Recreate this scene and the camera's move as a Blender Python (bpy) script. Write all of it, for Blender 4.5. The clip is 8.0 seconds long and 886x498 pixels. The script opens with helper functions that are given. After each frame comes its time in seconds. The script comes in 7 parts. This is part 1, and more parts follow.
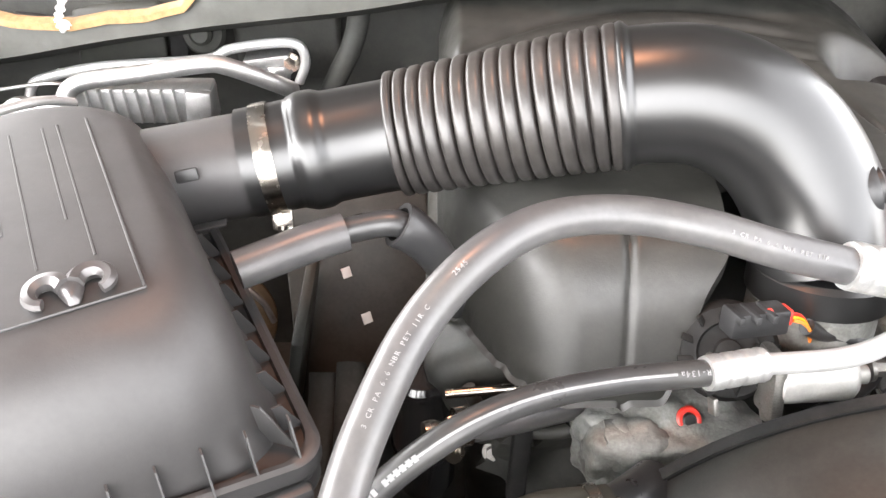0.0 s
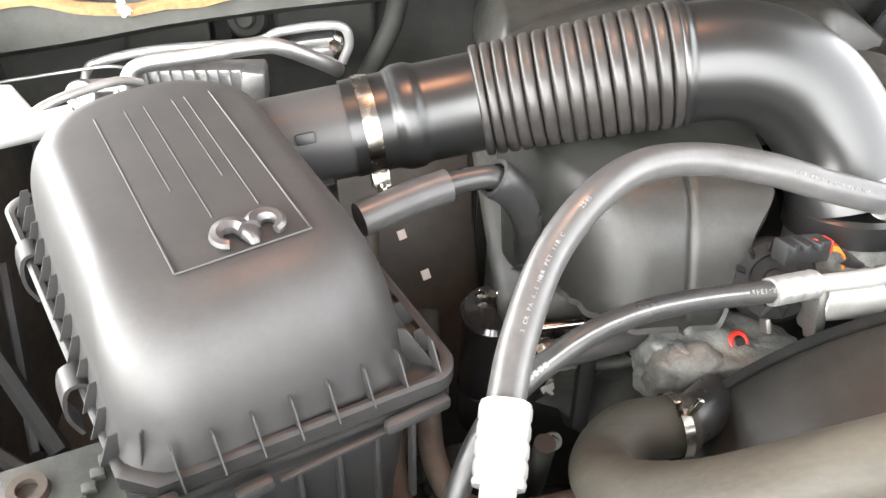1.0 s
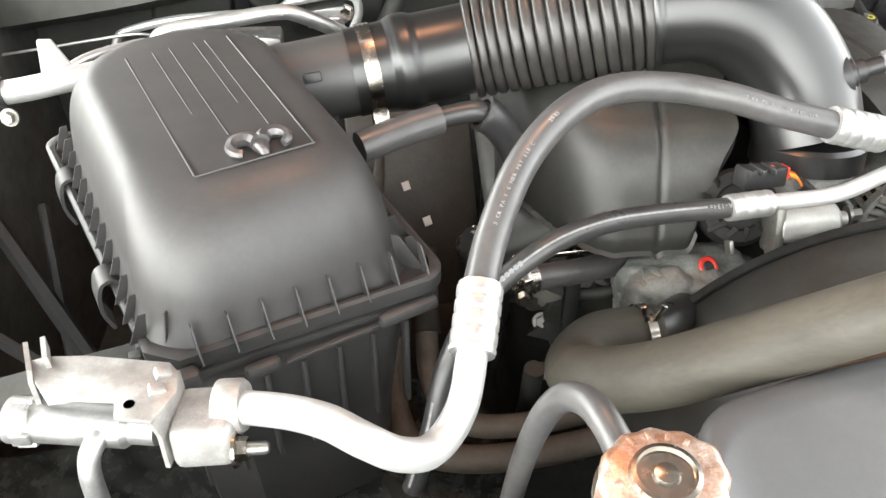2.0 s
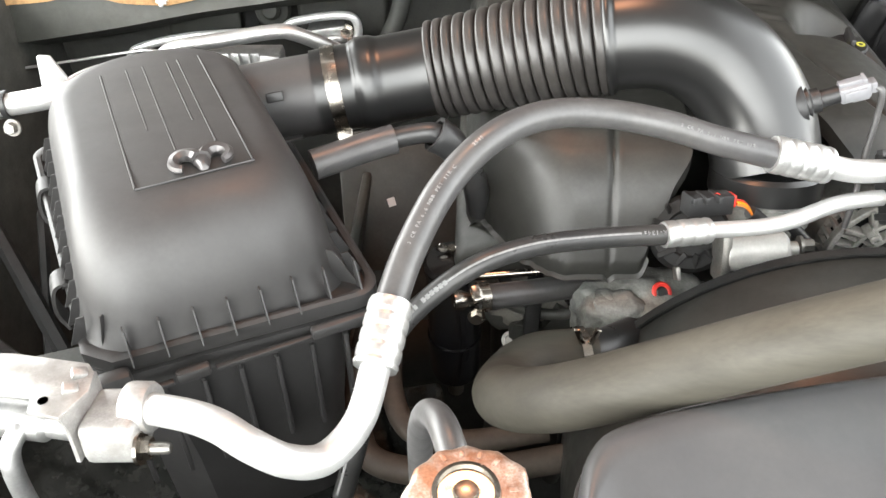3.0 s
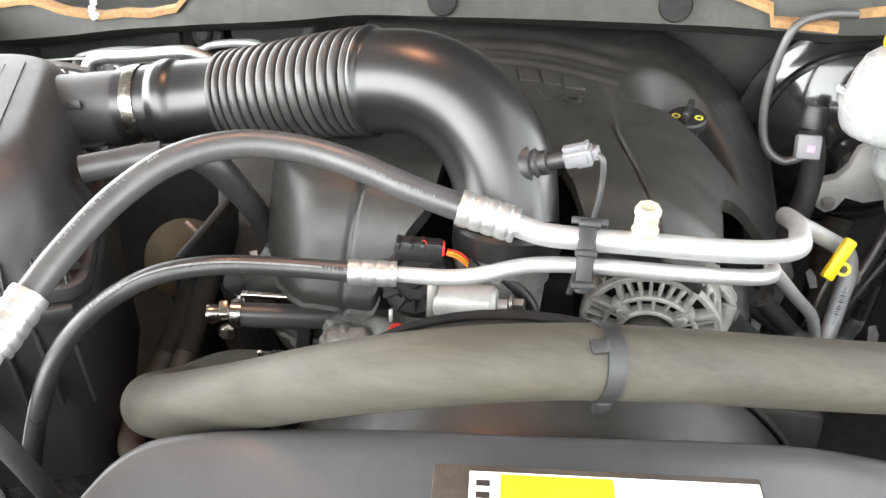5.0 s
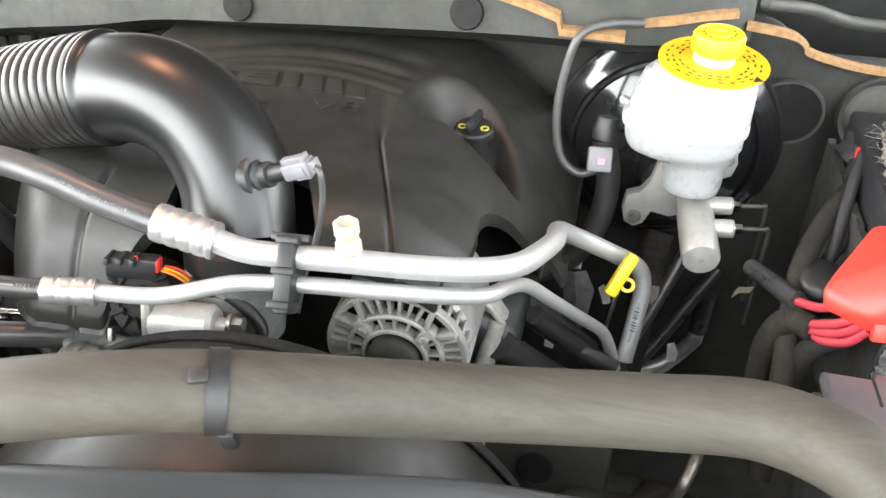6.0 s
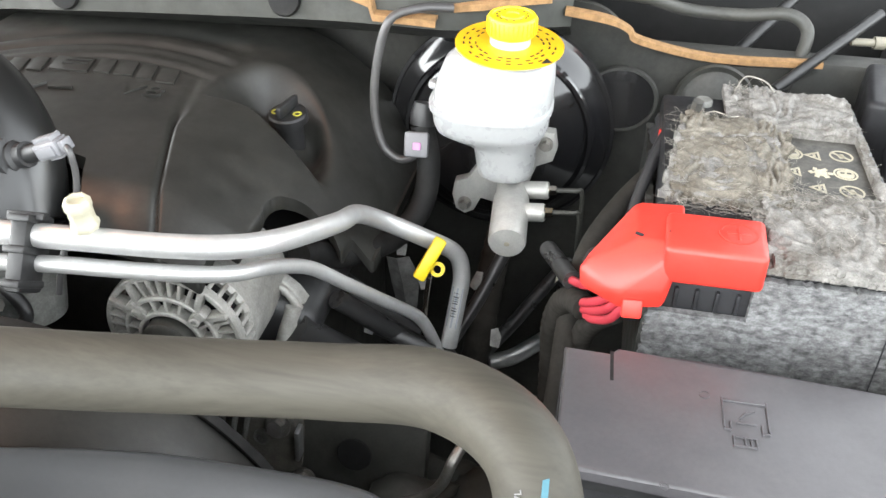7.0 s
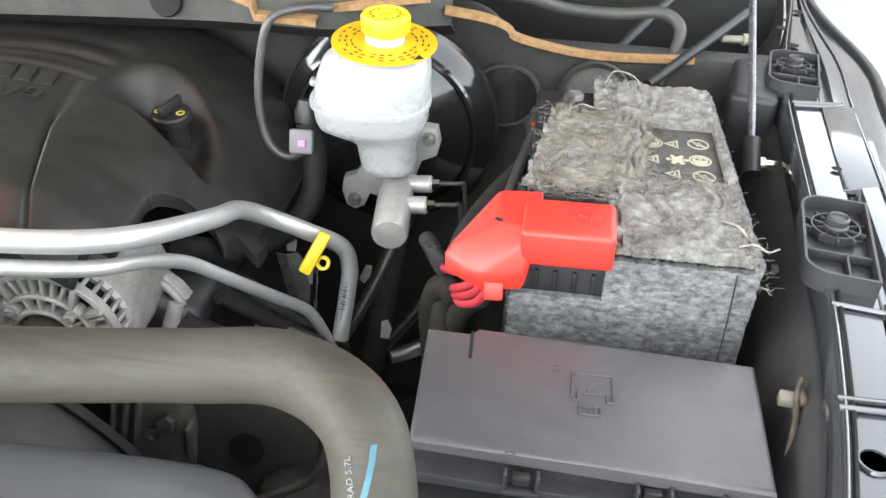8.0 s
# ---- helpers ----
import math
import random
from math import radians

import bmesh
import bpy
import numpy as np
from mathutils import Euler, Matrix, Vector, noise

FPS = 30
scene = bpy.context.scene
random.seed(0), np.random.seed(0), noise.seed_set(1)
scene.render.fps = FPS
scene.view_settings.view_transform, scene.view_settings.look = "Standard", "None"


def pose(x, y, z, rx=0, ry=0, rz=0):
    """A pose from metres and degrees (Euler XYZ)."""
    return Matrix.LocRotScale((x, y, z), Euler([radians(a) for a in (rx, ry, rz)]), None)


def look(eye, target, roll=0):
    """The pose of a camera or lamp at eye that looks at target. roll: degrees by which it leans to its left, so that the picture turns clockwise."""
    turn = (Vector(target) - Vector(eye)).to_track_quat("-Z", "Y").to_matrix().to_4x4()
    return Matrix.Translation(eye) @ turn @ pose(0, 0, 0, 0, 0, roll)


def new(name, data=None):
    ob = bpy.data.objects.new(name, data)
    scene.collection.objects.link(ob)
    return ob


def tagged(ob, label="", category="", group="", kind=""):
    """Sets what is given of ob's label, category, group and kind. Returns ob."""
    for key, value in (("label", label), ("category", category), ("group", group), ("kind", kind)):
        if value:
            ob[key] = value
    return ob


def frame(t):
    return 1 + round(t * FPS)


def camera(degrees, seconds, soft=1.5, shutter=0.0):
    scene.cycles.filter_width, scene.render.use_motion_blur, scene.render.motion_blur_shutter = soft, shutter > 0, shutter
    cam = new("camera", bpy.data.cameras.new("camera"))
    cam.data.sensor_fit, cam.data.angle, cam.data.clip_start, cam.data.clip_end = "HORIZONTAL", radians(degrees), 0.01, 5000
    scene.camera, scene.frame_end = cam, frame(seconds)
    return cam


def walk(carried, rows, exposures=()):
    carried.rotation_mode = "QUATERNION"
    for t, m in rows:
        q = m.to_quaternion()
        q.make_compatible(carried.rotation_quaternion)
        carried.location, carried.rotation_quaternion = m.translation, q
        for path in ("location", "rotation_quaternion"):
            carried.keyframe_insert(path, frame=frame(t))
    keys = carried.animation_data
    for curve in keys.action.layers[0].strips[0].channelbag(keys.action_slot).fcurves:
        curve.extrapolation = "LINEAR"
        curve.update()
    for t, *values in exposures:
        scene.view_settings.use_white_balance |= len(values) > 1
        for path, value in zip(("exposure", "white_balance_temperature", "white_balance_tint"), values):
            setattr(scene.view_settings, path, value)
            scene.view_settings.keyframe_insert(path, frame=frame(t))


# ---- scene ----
cam = camera(56.2, 8.0)
METRES, EYE, TILT, LEAN, TURN = 1.2, 1.5, -40.0, 0.0, 0.0
ROWS = [
    (0.0, 0.0, 0.0, 0.0, -0.0, 0.0, 0.0),
    (0.5, -0.0673, -0.0315, 0.0001, -1.87, -0.75, 1.21),
    (1.0, -0.0949, -0.0687, -0.0252, -3.54, -0.74, 1.59),
    (1.5, -0.0855, -0.1044, -0.0654, -2.84, -0.41, 1.45),
    (3.0, 0.0093, -0.1466, -0.0813, 2.56, 0.73, -0.47),
    (3.5, 0.0792, -0.1504, -0.0749, 7.6, 0.69, -5.13),
    (4.0, 0.1487, -0.1465, -0.0759, 10.8, 0.92, -7.04),
    (5.5, 0.3928, -0.1072, -0.046, 10.15, 3.09, -8.76),
    (6.0, 0.481, -0.0735, -0.0318, 9.53, 3.59, -8.47),
    (6.5, 0.5673, -0.0537, -0.0267, 8.97, 3.98, -8.25),
    (7.0, 0.6392, -0.0446, -0.0276, 8.84, 4.13, -8.03),
    (7.5, 0.6818, -0.0464, -0.0328, 8.48, 4.47, -7.55),
    (8.0, 0.6933, -0.0564, -0.0354, 4.86, 5.07, -6.19),
]
EXPOSURES = [(0.0, 3.0, 6650, 11.5), (1.0, 2.92, 6650, 8.5), (1.5, 2.44, 6700, 6), (3.0, 2.42, 6650, 6.5), (4.0, 2.44, 6650, 7), (5.5, 2.30, 6500, 7), (6.0, 2.32, 6480, 6.5), (6.5, 2.19, 6440, 7), (7.5, 2.13, 6380, 6.5), (8.0, 1.98, 6350, 7)]
GAP_ENDS = [(2.8, look((-0.029, -0.200, 1.536), (-0.064, 1.340, 0.260), -1.4)), (4.2, look((0.210, -0.192, 1.546), (-0.188, 1.334, 0.315), -1.5)), (5.3, look((0.435, -0.153, 1.541), (0.042, 1.416, 0.365), -0.4))]
walk(cam, sorted([(t, pose(0, 0, EYE, TILT, LEAN, TURN) @ pose(METRES * x, METRES * y, METRES * z, 90 + pitch, roll, yaw)) for t, x, y, z, yaw, pitch, roll in ROWS] + GAP_ENDS, key=lambda r: r[0]), EXPOSURES)

# ---- light: a pale, even sky and one very soft sun ----
world = bpy.data.worlds.new("sky")
scene.world = world
world.use_nodes = True
wn = world.node_tree.nodes
sky = wn.new("ShaderNodeTexSky")
sky.sky_type, sky.sun_disc = "NISHITA", False
sky.sun_elevation, sky.sun_rotation = radians(51), radians(248)
sky.air_density, sky.dust_density, sky.ozone_density = 1.0, 1.5, 0.0
wn["Background"].inputs["Strength"].default_value = 0.38
pale = wn.new("ShaderNodeHueSaturation")
pale.inputs["Saturation"].default_value = 0.12
world.node_tree.links.new(sky.outputs[0], pale.inputs["Color"])
world.node_tree.links.new(pale.outputs[0], wn["Background"].inputs["Color"])
sun = new("sun", bpy.data.lights.new("sun", "SUN"))
sun.data.energy, sun.data.angle, sun.data.color = 1.5, radians(130), (1.0, 0.98, 0.95)
sun.matrix_world = look((-2.7, -0.7, 4.8), (0.3, 0.5, 1.0))
# unseen warm lamp at the raised hood's front edge, placed from orange reflections
lamp = new("warm_lamp", bpy.data.lights.new("warm_lamp", "AREA"))
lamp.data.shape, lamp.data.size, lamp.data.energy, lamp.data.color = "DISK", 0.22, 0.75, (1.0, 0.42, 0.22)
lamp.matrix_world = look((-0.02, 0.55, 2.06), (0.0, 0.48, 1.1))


# ---- materials ----
def material(name, colour, rough=0.5, metal=0.0, vary=0.25, scale=30.0, bump=0.0, bump_scale=400.0, coat=0.0,
             dirt=None, dirt_amount=0.0, dirt_scale=9.0, rough_vary=0.08, transmission=0.0, subsurface=0.0, specular=0.5, stretch=None):
    """A procedural surface: base colour varied at two scales, patches of dirt, varied gloss and a fine relief."""
    m = bpy.data.materials.new(name)
    m.use_nodes = True
    nt = m.node_tree
    n, link = nt.nodes, nt.links.new
    b = n["Principled BSDF"]
    co = n.new("ShaderNodeTexCoord")
    src = co.outputs["Object"]
    if stretch:
        mp = n.new("ShaderNodeMapping")
        mp.inputs["Scale"].default_value = stretch
        link(src, mp.inputs["Vector"])
        src = mp.outputs["Vector"]

    def noise_tex(s, detail=4.0, ro=0.55):
        t = n.new("ShaderNodeTexNoise")
        t.inputs["Scale"].default_value, t.inputs["Detail"].default_value, t.inputs["Roughness"].default_value = s, detail, ro
        link(src, t.inputs["Vector"])
        return t.outputs["Fac"]

    def ramp(fac, lo, hi, a, z):
        r = n.new("ShaderNodeMapRange")
        r.inputs[1].default_value, r.inputs[2].default_value, r.inputs[3].default_value, r.inputs[4].default_value = lo, hi, a, z
        link(fac, r.inputs[0])
        return r.outputs[0]

    def mul(p, q):
        t = n.new("ShaderNodeMath")
        t.operation = "MULTIPLY"
        link(p, t.inputs[0]), link(q, t.inputs[1])
        return t.outputs[0]

    shade = mul(ramp(noise_tex(scale), 0.3, 0.7, 1 - vary, 1 + vary), ramp(noise_tex(scale * 9), 0.3, 0.7, 1 - vary * 0.6, 1 + vary * 0.6))
    mix = n.new("ShaderNodeMix")
    mix.data_type, mix.blend_type = "RGBA", "MULTIPLY"
    mix.inputs[0].default_value = 1.0
    mix.inputs[6].default_value = (*colour, 1)
    link(shade, mix.inputs[7])
    col = mix.outputs[2]
    if dirt:
        d = n.new("ShaderNodeMix")
        d.data_type = "RGBA"
        d.inputs[7].default_value = (*dirt, 1)
        link(col, d.inputs[6])
        link(mul(ramp(noise_tex(dirt_scale, 6.0, 0.65), 0.42, 0.68, 0.0, dirt_amount), ramp(noise_tex(dirt_scale * 14, 4.0), 0.3, 0.6, 0.35, 1.0)), d.inputs[0])
        col = d.outputs[2]
    link(col, b.inputs["Base Color"])
    link(ramp(noise_tex(scale * 1.7), 0.3, 0.7, max(rough - rough_vary, 0.03), min(rough + rough_vary, 1)), b.inputs["Roughness"])
    b.inputs["Metallic"].default_value = metal
    b.inputs["Specular IOR Level"].default_value = specular
    b.inputs["Coat Weight"].default_value = coat
    b.inputs["Coat Roughness"].default_value = 0.06
    b.inputs["Transmission Weight"].default_value = transmission
    if subsurface:
        b.inputs["Subsurface Weight"].default_value = subsurface
        b.inputs["Subsurface Radius"].default_value = (0.02, 0.02, 0.02)
        b.inputs["Subsurface Scale"].default_value = 0.5
    if bump:
        bp = n.new("ShaderNodeBump")
        bp.inputs["Strength"].default_value, bp.inputs["Distance"].default_value = bump, 0.0006
        link(noise_tex(bump_scale, 3.0), bp.inputs["Height"])
        link(bp.outputs["Normal"], b.inputs["Normal"])
    return m


DUST = (0.24, 0.22, 0.19)
M_BOX = material("textured_black_plastic", (0.030, 0.0290, 0.0290), 0.47, vary=0.10, rough_vary=0.03, bump=0.10, bump_scale=900, dirt=DUST, dirt_amount=0.03, specular=0.5)
M_DUCT = material("smooth_black_plastic", (0.009, 0.009, 0.009), 0.31, vary=0.1, rough_vary=0.015, bump=0.03, bump_scale=500, specular=0.7)
M_BELLOWS = material("black_rubber_bellows", (0.024, 0.022, 0.021), 0.38, dirt=DUST, dirt_amount=0.06, bump=0.1)
M_COVER = material("black_engine_cover_plastic", (0.0185, 0.0185, 0.0165), 0.44, bump=0.2, bump_scale=700, dirt=DUST, dirt_amount=0.04)
# M_DARK, M_BAY, M_CLIP, M_HOSE_DARK: bases lightened, putting haze over the darks into their colour
M_DARK = material("dark_painted_metal", (0.034, 0.0345, 0.031), 0.55, dirt=(0.075, 0.069, 0.057), dirt_amount=0.5, dirt_scale=14)
M_BAY = material("dusty_black_bay_paint", (0.042, 0.043, 0.039), 0.6, dirt=(0.11, 0.105, 0.09), dirt_amount=0.4, dirt_scale=11, bump=0.3, bump_scale=160)
M_CLIP = material("black_clip_plastic", (0.018, 0.018, 0.0185), 0.42)
M_HOSE = material("dark_grey_rubber", (0.048, 0.047, 0.048), 0.36, vary=0.15, dirt=DUST, dirt_amount=0.12, bump=0.1, specular=0.6)
M_HOSE_DARK = material("black_rubber", (0.022, 0.022, 0.0225), 0.33, vary=0.15, dirt=DUST, dirt_amount=0.08)
M_RAD = material("dusty_olive_rubber", (0.040, 0.0365, 0.0285), 0.60, vary=0.2, dirt=(0.080, 0.074, 0.060), dirt_amount=0.5, dirt_scale=9, bump=0.15, bump_scale=300, stretch=(0.07, 1.4, 1.4), specular=0.32)
M_PRINT = material("white_print", (0.17, 0.17, 0.17), 0.6, vary=0.25, scale=300)
M_ALU = material("bright_aluminium", (0.56, 0.56, 0.555), 0.40, 0.62, vary=0.06, scale=60, dirt=(0.45, 0.43, 0.40), dirt_amount=0.25, dirt_scale=40)
M_ALU_DULL = material("dull_aluminium", (0.48, 0.48, 0.475), 0.44, 0.9, vary=0.12, scale=60, dirt=(0.22, 0.2, 0.18), dirt_amount=0.35, dirt_scale=25)
M_FERRULE = material("crimped_aluminium", (0.55, 0.55, 0.54), 0.40, 0.85, vary=0.12, scale=90)
M_CAST = material("cast_aluminium", (0.21, 0.212, 0.20), 0.58, 0.25, vary=0.28, scale=50, bump=0.9, bump_scale=260, dirt=(0.09, 0.082, 0.065), dirt_amount=0.7, dirt_scale=22)
M_STEEL = material("zinc_plated_steel", (0.40, 0.37, 0.33), 0.22, 1.0, vary=0.15, scale=80)
M_CHROME = material("chromed_emblem_plastic", (0.10, 0.095, 0.095), 0.36, 0.6, vary=0.1)
M_BOLT = material("dull_plated_bolt", (0.30, 0.29, 0.27), 0.42, 0.9, vary=0.25, scale=120, dirt=(0.07, 0.06, 0.05), dirt_amount=0.6, dirt_scale=60)
M_TANK = material("satin_black_tank_plastic", (0.060, 0.060, 0.062), 0.36, vary=0.05, rough_vary=0.03, bump=0.05, bump_scale=500, dirt=DUST, dirt_amount=0.05)
M_MASTER = material("satin_cast_cylinder", (0.40, 0.395, 0.375), 0.42, 0.35, vary=0.12, scale=50, bump=0.3, bump_scale=300, dirt=(0.2, 0.19, 0.17), dirt_amount=0.3)
# near-black plenum: the deep shade there is in the base colour
M_PLENUM = material("plenum_shade_black", (0.007, 0.007, 0.007), 0.8, vary=0.3, scale=20)
# near-black stand-in for the shade inside holes, slots and gaps
M_HOLE = material("hole_shade_black", (0.003, 0.003, 0.003), 0.9)
M_FITTING = material("weathered_fitting_aluminium", (0.36, 0.355, 0.345), 0.46, 0.55, vary=0.2, scale=70, bump=0.3, bump_scale=250, dirt=(0.16, 0.14, 0.12), dirt_amount=0.6, dirt_scale=45)
M_TORN = material("dull_grey_sheet_metal", (0.15, 0.15, 0.145), 0.55, 0.3, vary=0.3, scale=90, dirt=(0.06, 0.055, 0.05), dirt_amount=0.6, dirt_scale=50)
M_RUST = material("rusty_plated_steel", (0.30, 0.16, 0.10), 0.38, 0.6, vary=0.3, scale=90, dirt=(0.72, 0.70, 0.66), dirt_amount=0.9, dirt_scale=60)
M_WHITE = material("milky_reservoir_plastic", (0.345, 0.35, 0.35), 0.30, vary=0.05, subsurface=0.2)
M_IVORY = material("ivory_cap_plastic", (0.42, 0.395, 0.30), 0.45, vary=0.08)
M_YELLOW = material("yellow_plastic", (0.72, 0.55, 0.012), 0.40, vary=0.06)
M_YELLOW_DISC = material("amber_yellow_label_disc", (0.66, 0.38, 0.008), 0.45, vary=0.06)
M_RED = material("red_plastic", (0.60, 0.035, 0.024), 0.40, vary=0.08, bump=0.1)
M_PINK = material("pinkish_red_cable", (0.40, 0.035, 0.05), 0.45, vary=0.1)
M_ORANGE = material("orange_wire", (0.75, 0.22, 0.03), 0.5)
M_GREYPLUG = material("grey_connector_plastic", (0.17, 0.17, 0.18), 0.45, vary=0.08)
M_LILAC = material("lilac_lock_plastic", (0.48, 0.22, 0.42), 0.45)
M_COWL = material("grey_green_cowl_plastic", (0.0215, 0.0228, 0.0185), 0.66, vary=0.10, dirt=DUST, dirt_amount=0.08, bump=0.3, bump_scale=500)
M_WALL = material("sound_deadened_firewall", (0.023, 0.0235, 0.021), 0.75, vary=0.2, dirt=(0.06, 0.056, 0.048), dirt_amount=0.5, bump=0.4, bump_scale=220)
M_TAN = material("tan_foam_edge", (0.26, 0.15, 0.065), 0.85, vary=0.25, scale=120, bump=0.5, bump_scale=300)
M_BOOSTER = material("gloss_black_booster_paint", (0.010, 0.010, 0.011), 0.16, vary=0.1, coat=0.6, rough_vary=0.05, dirt=DUST, dirt_amount=0.06)
M_CREAM = material("cream_clip_plastic", (0.20, 0.185, 0.145), 0.55, vary=0.12)
M_FENDER = material("gloss_black_body_paint", (0.030, 0.032, 0.037), 0.14, 0.0, vary=0.08, coat=1.0, rough_vary=0.03, specular=0.8)
M_SPLASH = material("black_splash_panel", (0.030, 0.030, 0.031), 0.55, vary=0.15, dirt=(0.06, 0.058, 0.055), dirt_amount=0.3, dirt_scale=14, bump=0.1)
M_BRACKET = material("dark_grey_bracket_plastic", (0.030, 0.030, 0.032), 0.42, vary=0.1, bump=0.1, bump_scale=700)
M_LID = material("grey_black_fuse_box_plastic", (0.072, 0.069, 0.074), 0.36, vary=0.10, bump=0.12, bump_scale=900, dirt=DUST, dirt_amount=0.06)
M_FELT = material("grey_felt_blanket", (0.185, 0.178, 0.167), 0.95, vary=0.4, scale=90, bump=1.0, bump_scale=620, dirt=(0.055, 0.045, 0.033), dirt_amount=0.75, dirt_scale=26)
M_FELT_WOVEN = material("woven_grey_felt", (0.135, 0.135, 0.137), 0.95, vary=0.65, scale=200, bump=1.0, bump_scale=600, dirt=(0.06, 0.058, 0.055), dirt_amount=0.6, dirt_scale=70, stretch=(0.75, 0.75, 1.25))
M_FELT_BROWN = material("dirty_brown_felt", (0.150, 0.137, 0.114), 0.95, vary=0.4, scale=90, bump=1.0, bump_scale=560, dirt=(0.048, 0.037, 0.024), dirt_amount=0.95, dirt_scale=22)
M_FIBRE = material("loose_felt_fibre", (0.22, 0.205, 0.18), 0.95, vary=0.5, scale=80)
M_BATTERY = material("black_battery_case", (0.016, 0.016, 0.018), 0.45)
M_ALT = material("bright_cast_alternator", (0.35, 0.342, 0.318), 0.50, 0.3, vary=0.22, scale=60, bump=0.4, bump_scale=300, dirt=(0.20, 0.19, 0.17), dirt_amount=0.4, dirt_scale=25)
M_ROD = material("dark_polished_rod", (0.16, 0.16, 0.17), 0.28, 0.8)
M_BLUE = material("blue_paint_mark", (0.035, 0.12, 0.155), 0.5, vary=0.2)
M_TANHOSE = material("dusty_brown_rubber", (0.040, 0.031, 0.023), 0.7, dirt=(0.14, 0.12, 0.1), dirt_amount=0.4)
M_LABEL = material("white_label", (0.75, 0.75, 0.74), 0.5, vary=0.03)
M_SYMBOL = material("cream_symbol_print", (0.36, 0.33, 0.25), 0.7, vary=0.2)
M_FLOOR = material("pale_concrete_floor", (0.26, 0.26, 0.255), 0.6, vary=0.08, scale=2.0)
M_TRAY = material("wet_dirty_black_plastic", (0.007, 0.008, 0.0072), 0.16, vary=0.3, scale=18, dirt=(0.16, 0.155, 0.14), dirt_amount=0.16, dirt_scale=75, rough_vary=0.08, bump=0.5, bump_scale=90)
M_LABELDARK = material("faded_black_label", (0.048, 0.046, 0.042), 0.6, vary=0.3, scale=120, dirt=(0.12, 0.11, 0.09), dirt_amount=0.5, dirt_scale=60)
M_RUSTY = material("rusty_strip", (0.045, 0.036, 0.028), 0.7, 0.2, vary=0.4, scale=60, dirt=(0.22, 0.19, 0.15), dirt_amount=0.5, dirt_scale=50, bump=0.6, bump_scale=200)
M_MATTE = material("dusty_matte_black_plastic", (0.008, 0.008, 0.008), 0.7, vary=0.2, specular=0.25, dirt=(0.04, 0.038, 0.034), dirt_amount=0.3, dirt_scale=40)
M_PALEBLUE = material("pale_blue_grey_label", (0.30, 0.32, 0.36), 0.5, vary=0.06)
M_PALEYELLOW = material("pale_yellow_print", (0.45, 0.43, 0.06), 0.6, vary=0.2, scale=200)
M_CASTDARK = material("dusty_beige_casting", (0.125, 0.118, 0.102), 0.7, 0.1, vary=0.3, scale=45, bump=0.8, bump_scale=200, dirt=(0.15, 0.14, 0.115), dirt_amount=0.6, dirt_scale=25)
M_DUCTBROWN = material("dusty_brown_black_duct", (0.022, 0.020, 0.017), 0.8, vary=0.3, specular=0.25)
M_DUCTBROWN2 = material("dusty_brown_metal", (0.085, 0.074, 0.046), 0.7, 0.1, vary=0.3, scale=30)
# for the unseen roof and wall that block light from above and behind
M_ROOF = material("grey_brown_light_blocker", (0.185, 0.175, 0.168), 0.7, vary=0.25, scale=3.0, bump=0.3, bump_scale=60)


# ---- mesh helpers ----
def finish(name, verts, faces, mat, parent=None, label="", angle=40):
    me = bpy.data.meshes.new(name)
    me.from_pydata([tuple(v) for v in verts], [], [tuple(f) for f in faces])
    bm = bmesh.new()
    bm.from_mesh(me)
    bmesh.ops.recalc_face_normals(bm, faces=bm.faces)
    bm.to_mesh(me)
    bm.free()
    return placed(name, me, mat, parent, label, angle)


def placed(name, me, mat, parent, label, angle=40):
    me.materials.append(mat)
    for p in me.polygons:
        p.use_smooth = True
    me.set_sharp_from_angle(angle=radians(angle))
    ob = new(name, me)
    if parent is not None:
        ob.parent = parent
        back = Matrix.Translation(-parent.location) if parent.data is None else Matrix.Identity(4)
        ob.matrix_parent_inverse = back
    if label:
        ob["label"] = label
    return ob


def part(name, bm, mat, parent=None, label="", angle=40):
    """Links a bmesh in world coordinates as one mesh object under a thing or a part."""
    bmesh.ops.recalc_face_normals(bm, faces=bm.faces)
    me = bpy.data.meshes.new(name)
    bm.to_mesh(me)
    bm.free()
    return placed(name, me, mat, parent, label, angle)


def thing(name, at, label, category, group=""):
    ob = new(name)
    ob.location = at
    ob.empty_display_size = 0.05
    return tagged(ob, label, category, group)


def V(*a):
    return Vector(a)


def spline(pts, k=8):
    p = [Vector(q) for q in pts]
    p = [2 * p[0] - p[1]] + p + [2 * p[-1] - p[-2]]
    out = []
    for i in range(1, len(p) - 2):
        a, b, c, d = p[i - 1:i + 3]
        for j in range(k):
            u = j / k
            out.append(0.5 * (2 * b + (c - a) * u + (2 * a - 5 * b + 4 * c - d) * u * u + (3 * b - a - 3 * c + d) * u ** 3))
    out.append(p[-2])
    return out


def frames_along(path):
    tan = [(path[min(i + 1, len(path) - 1)] - path[max(i - 1, 0)]).normalized() for i in range(len(path))]
    up = Vector((0, 0, 1)) if abs(tan[0].z) < 0.9 else Vector((0, 1, 0))
    u = tan[0].cross(up).normalized()
    out = []
    for t in tan:
        u = (u - t * u.dot(t)).normalized()
        out.append((u, t.cross(u).normalized(), t))
    return out


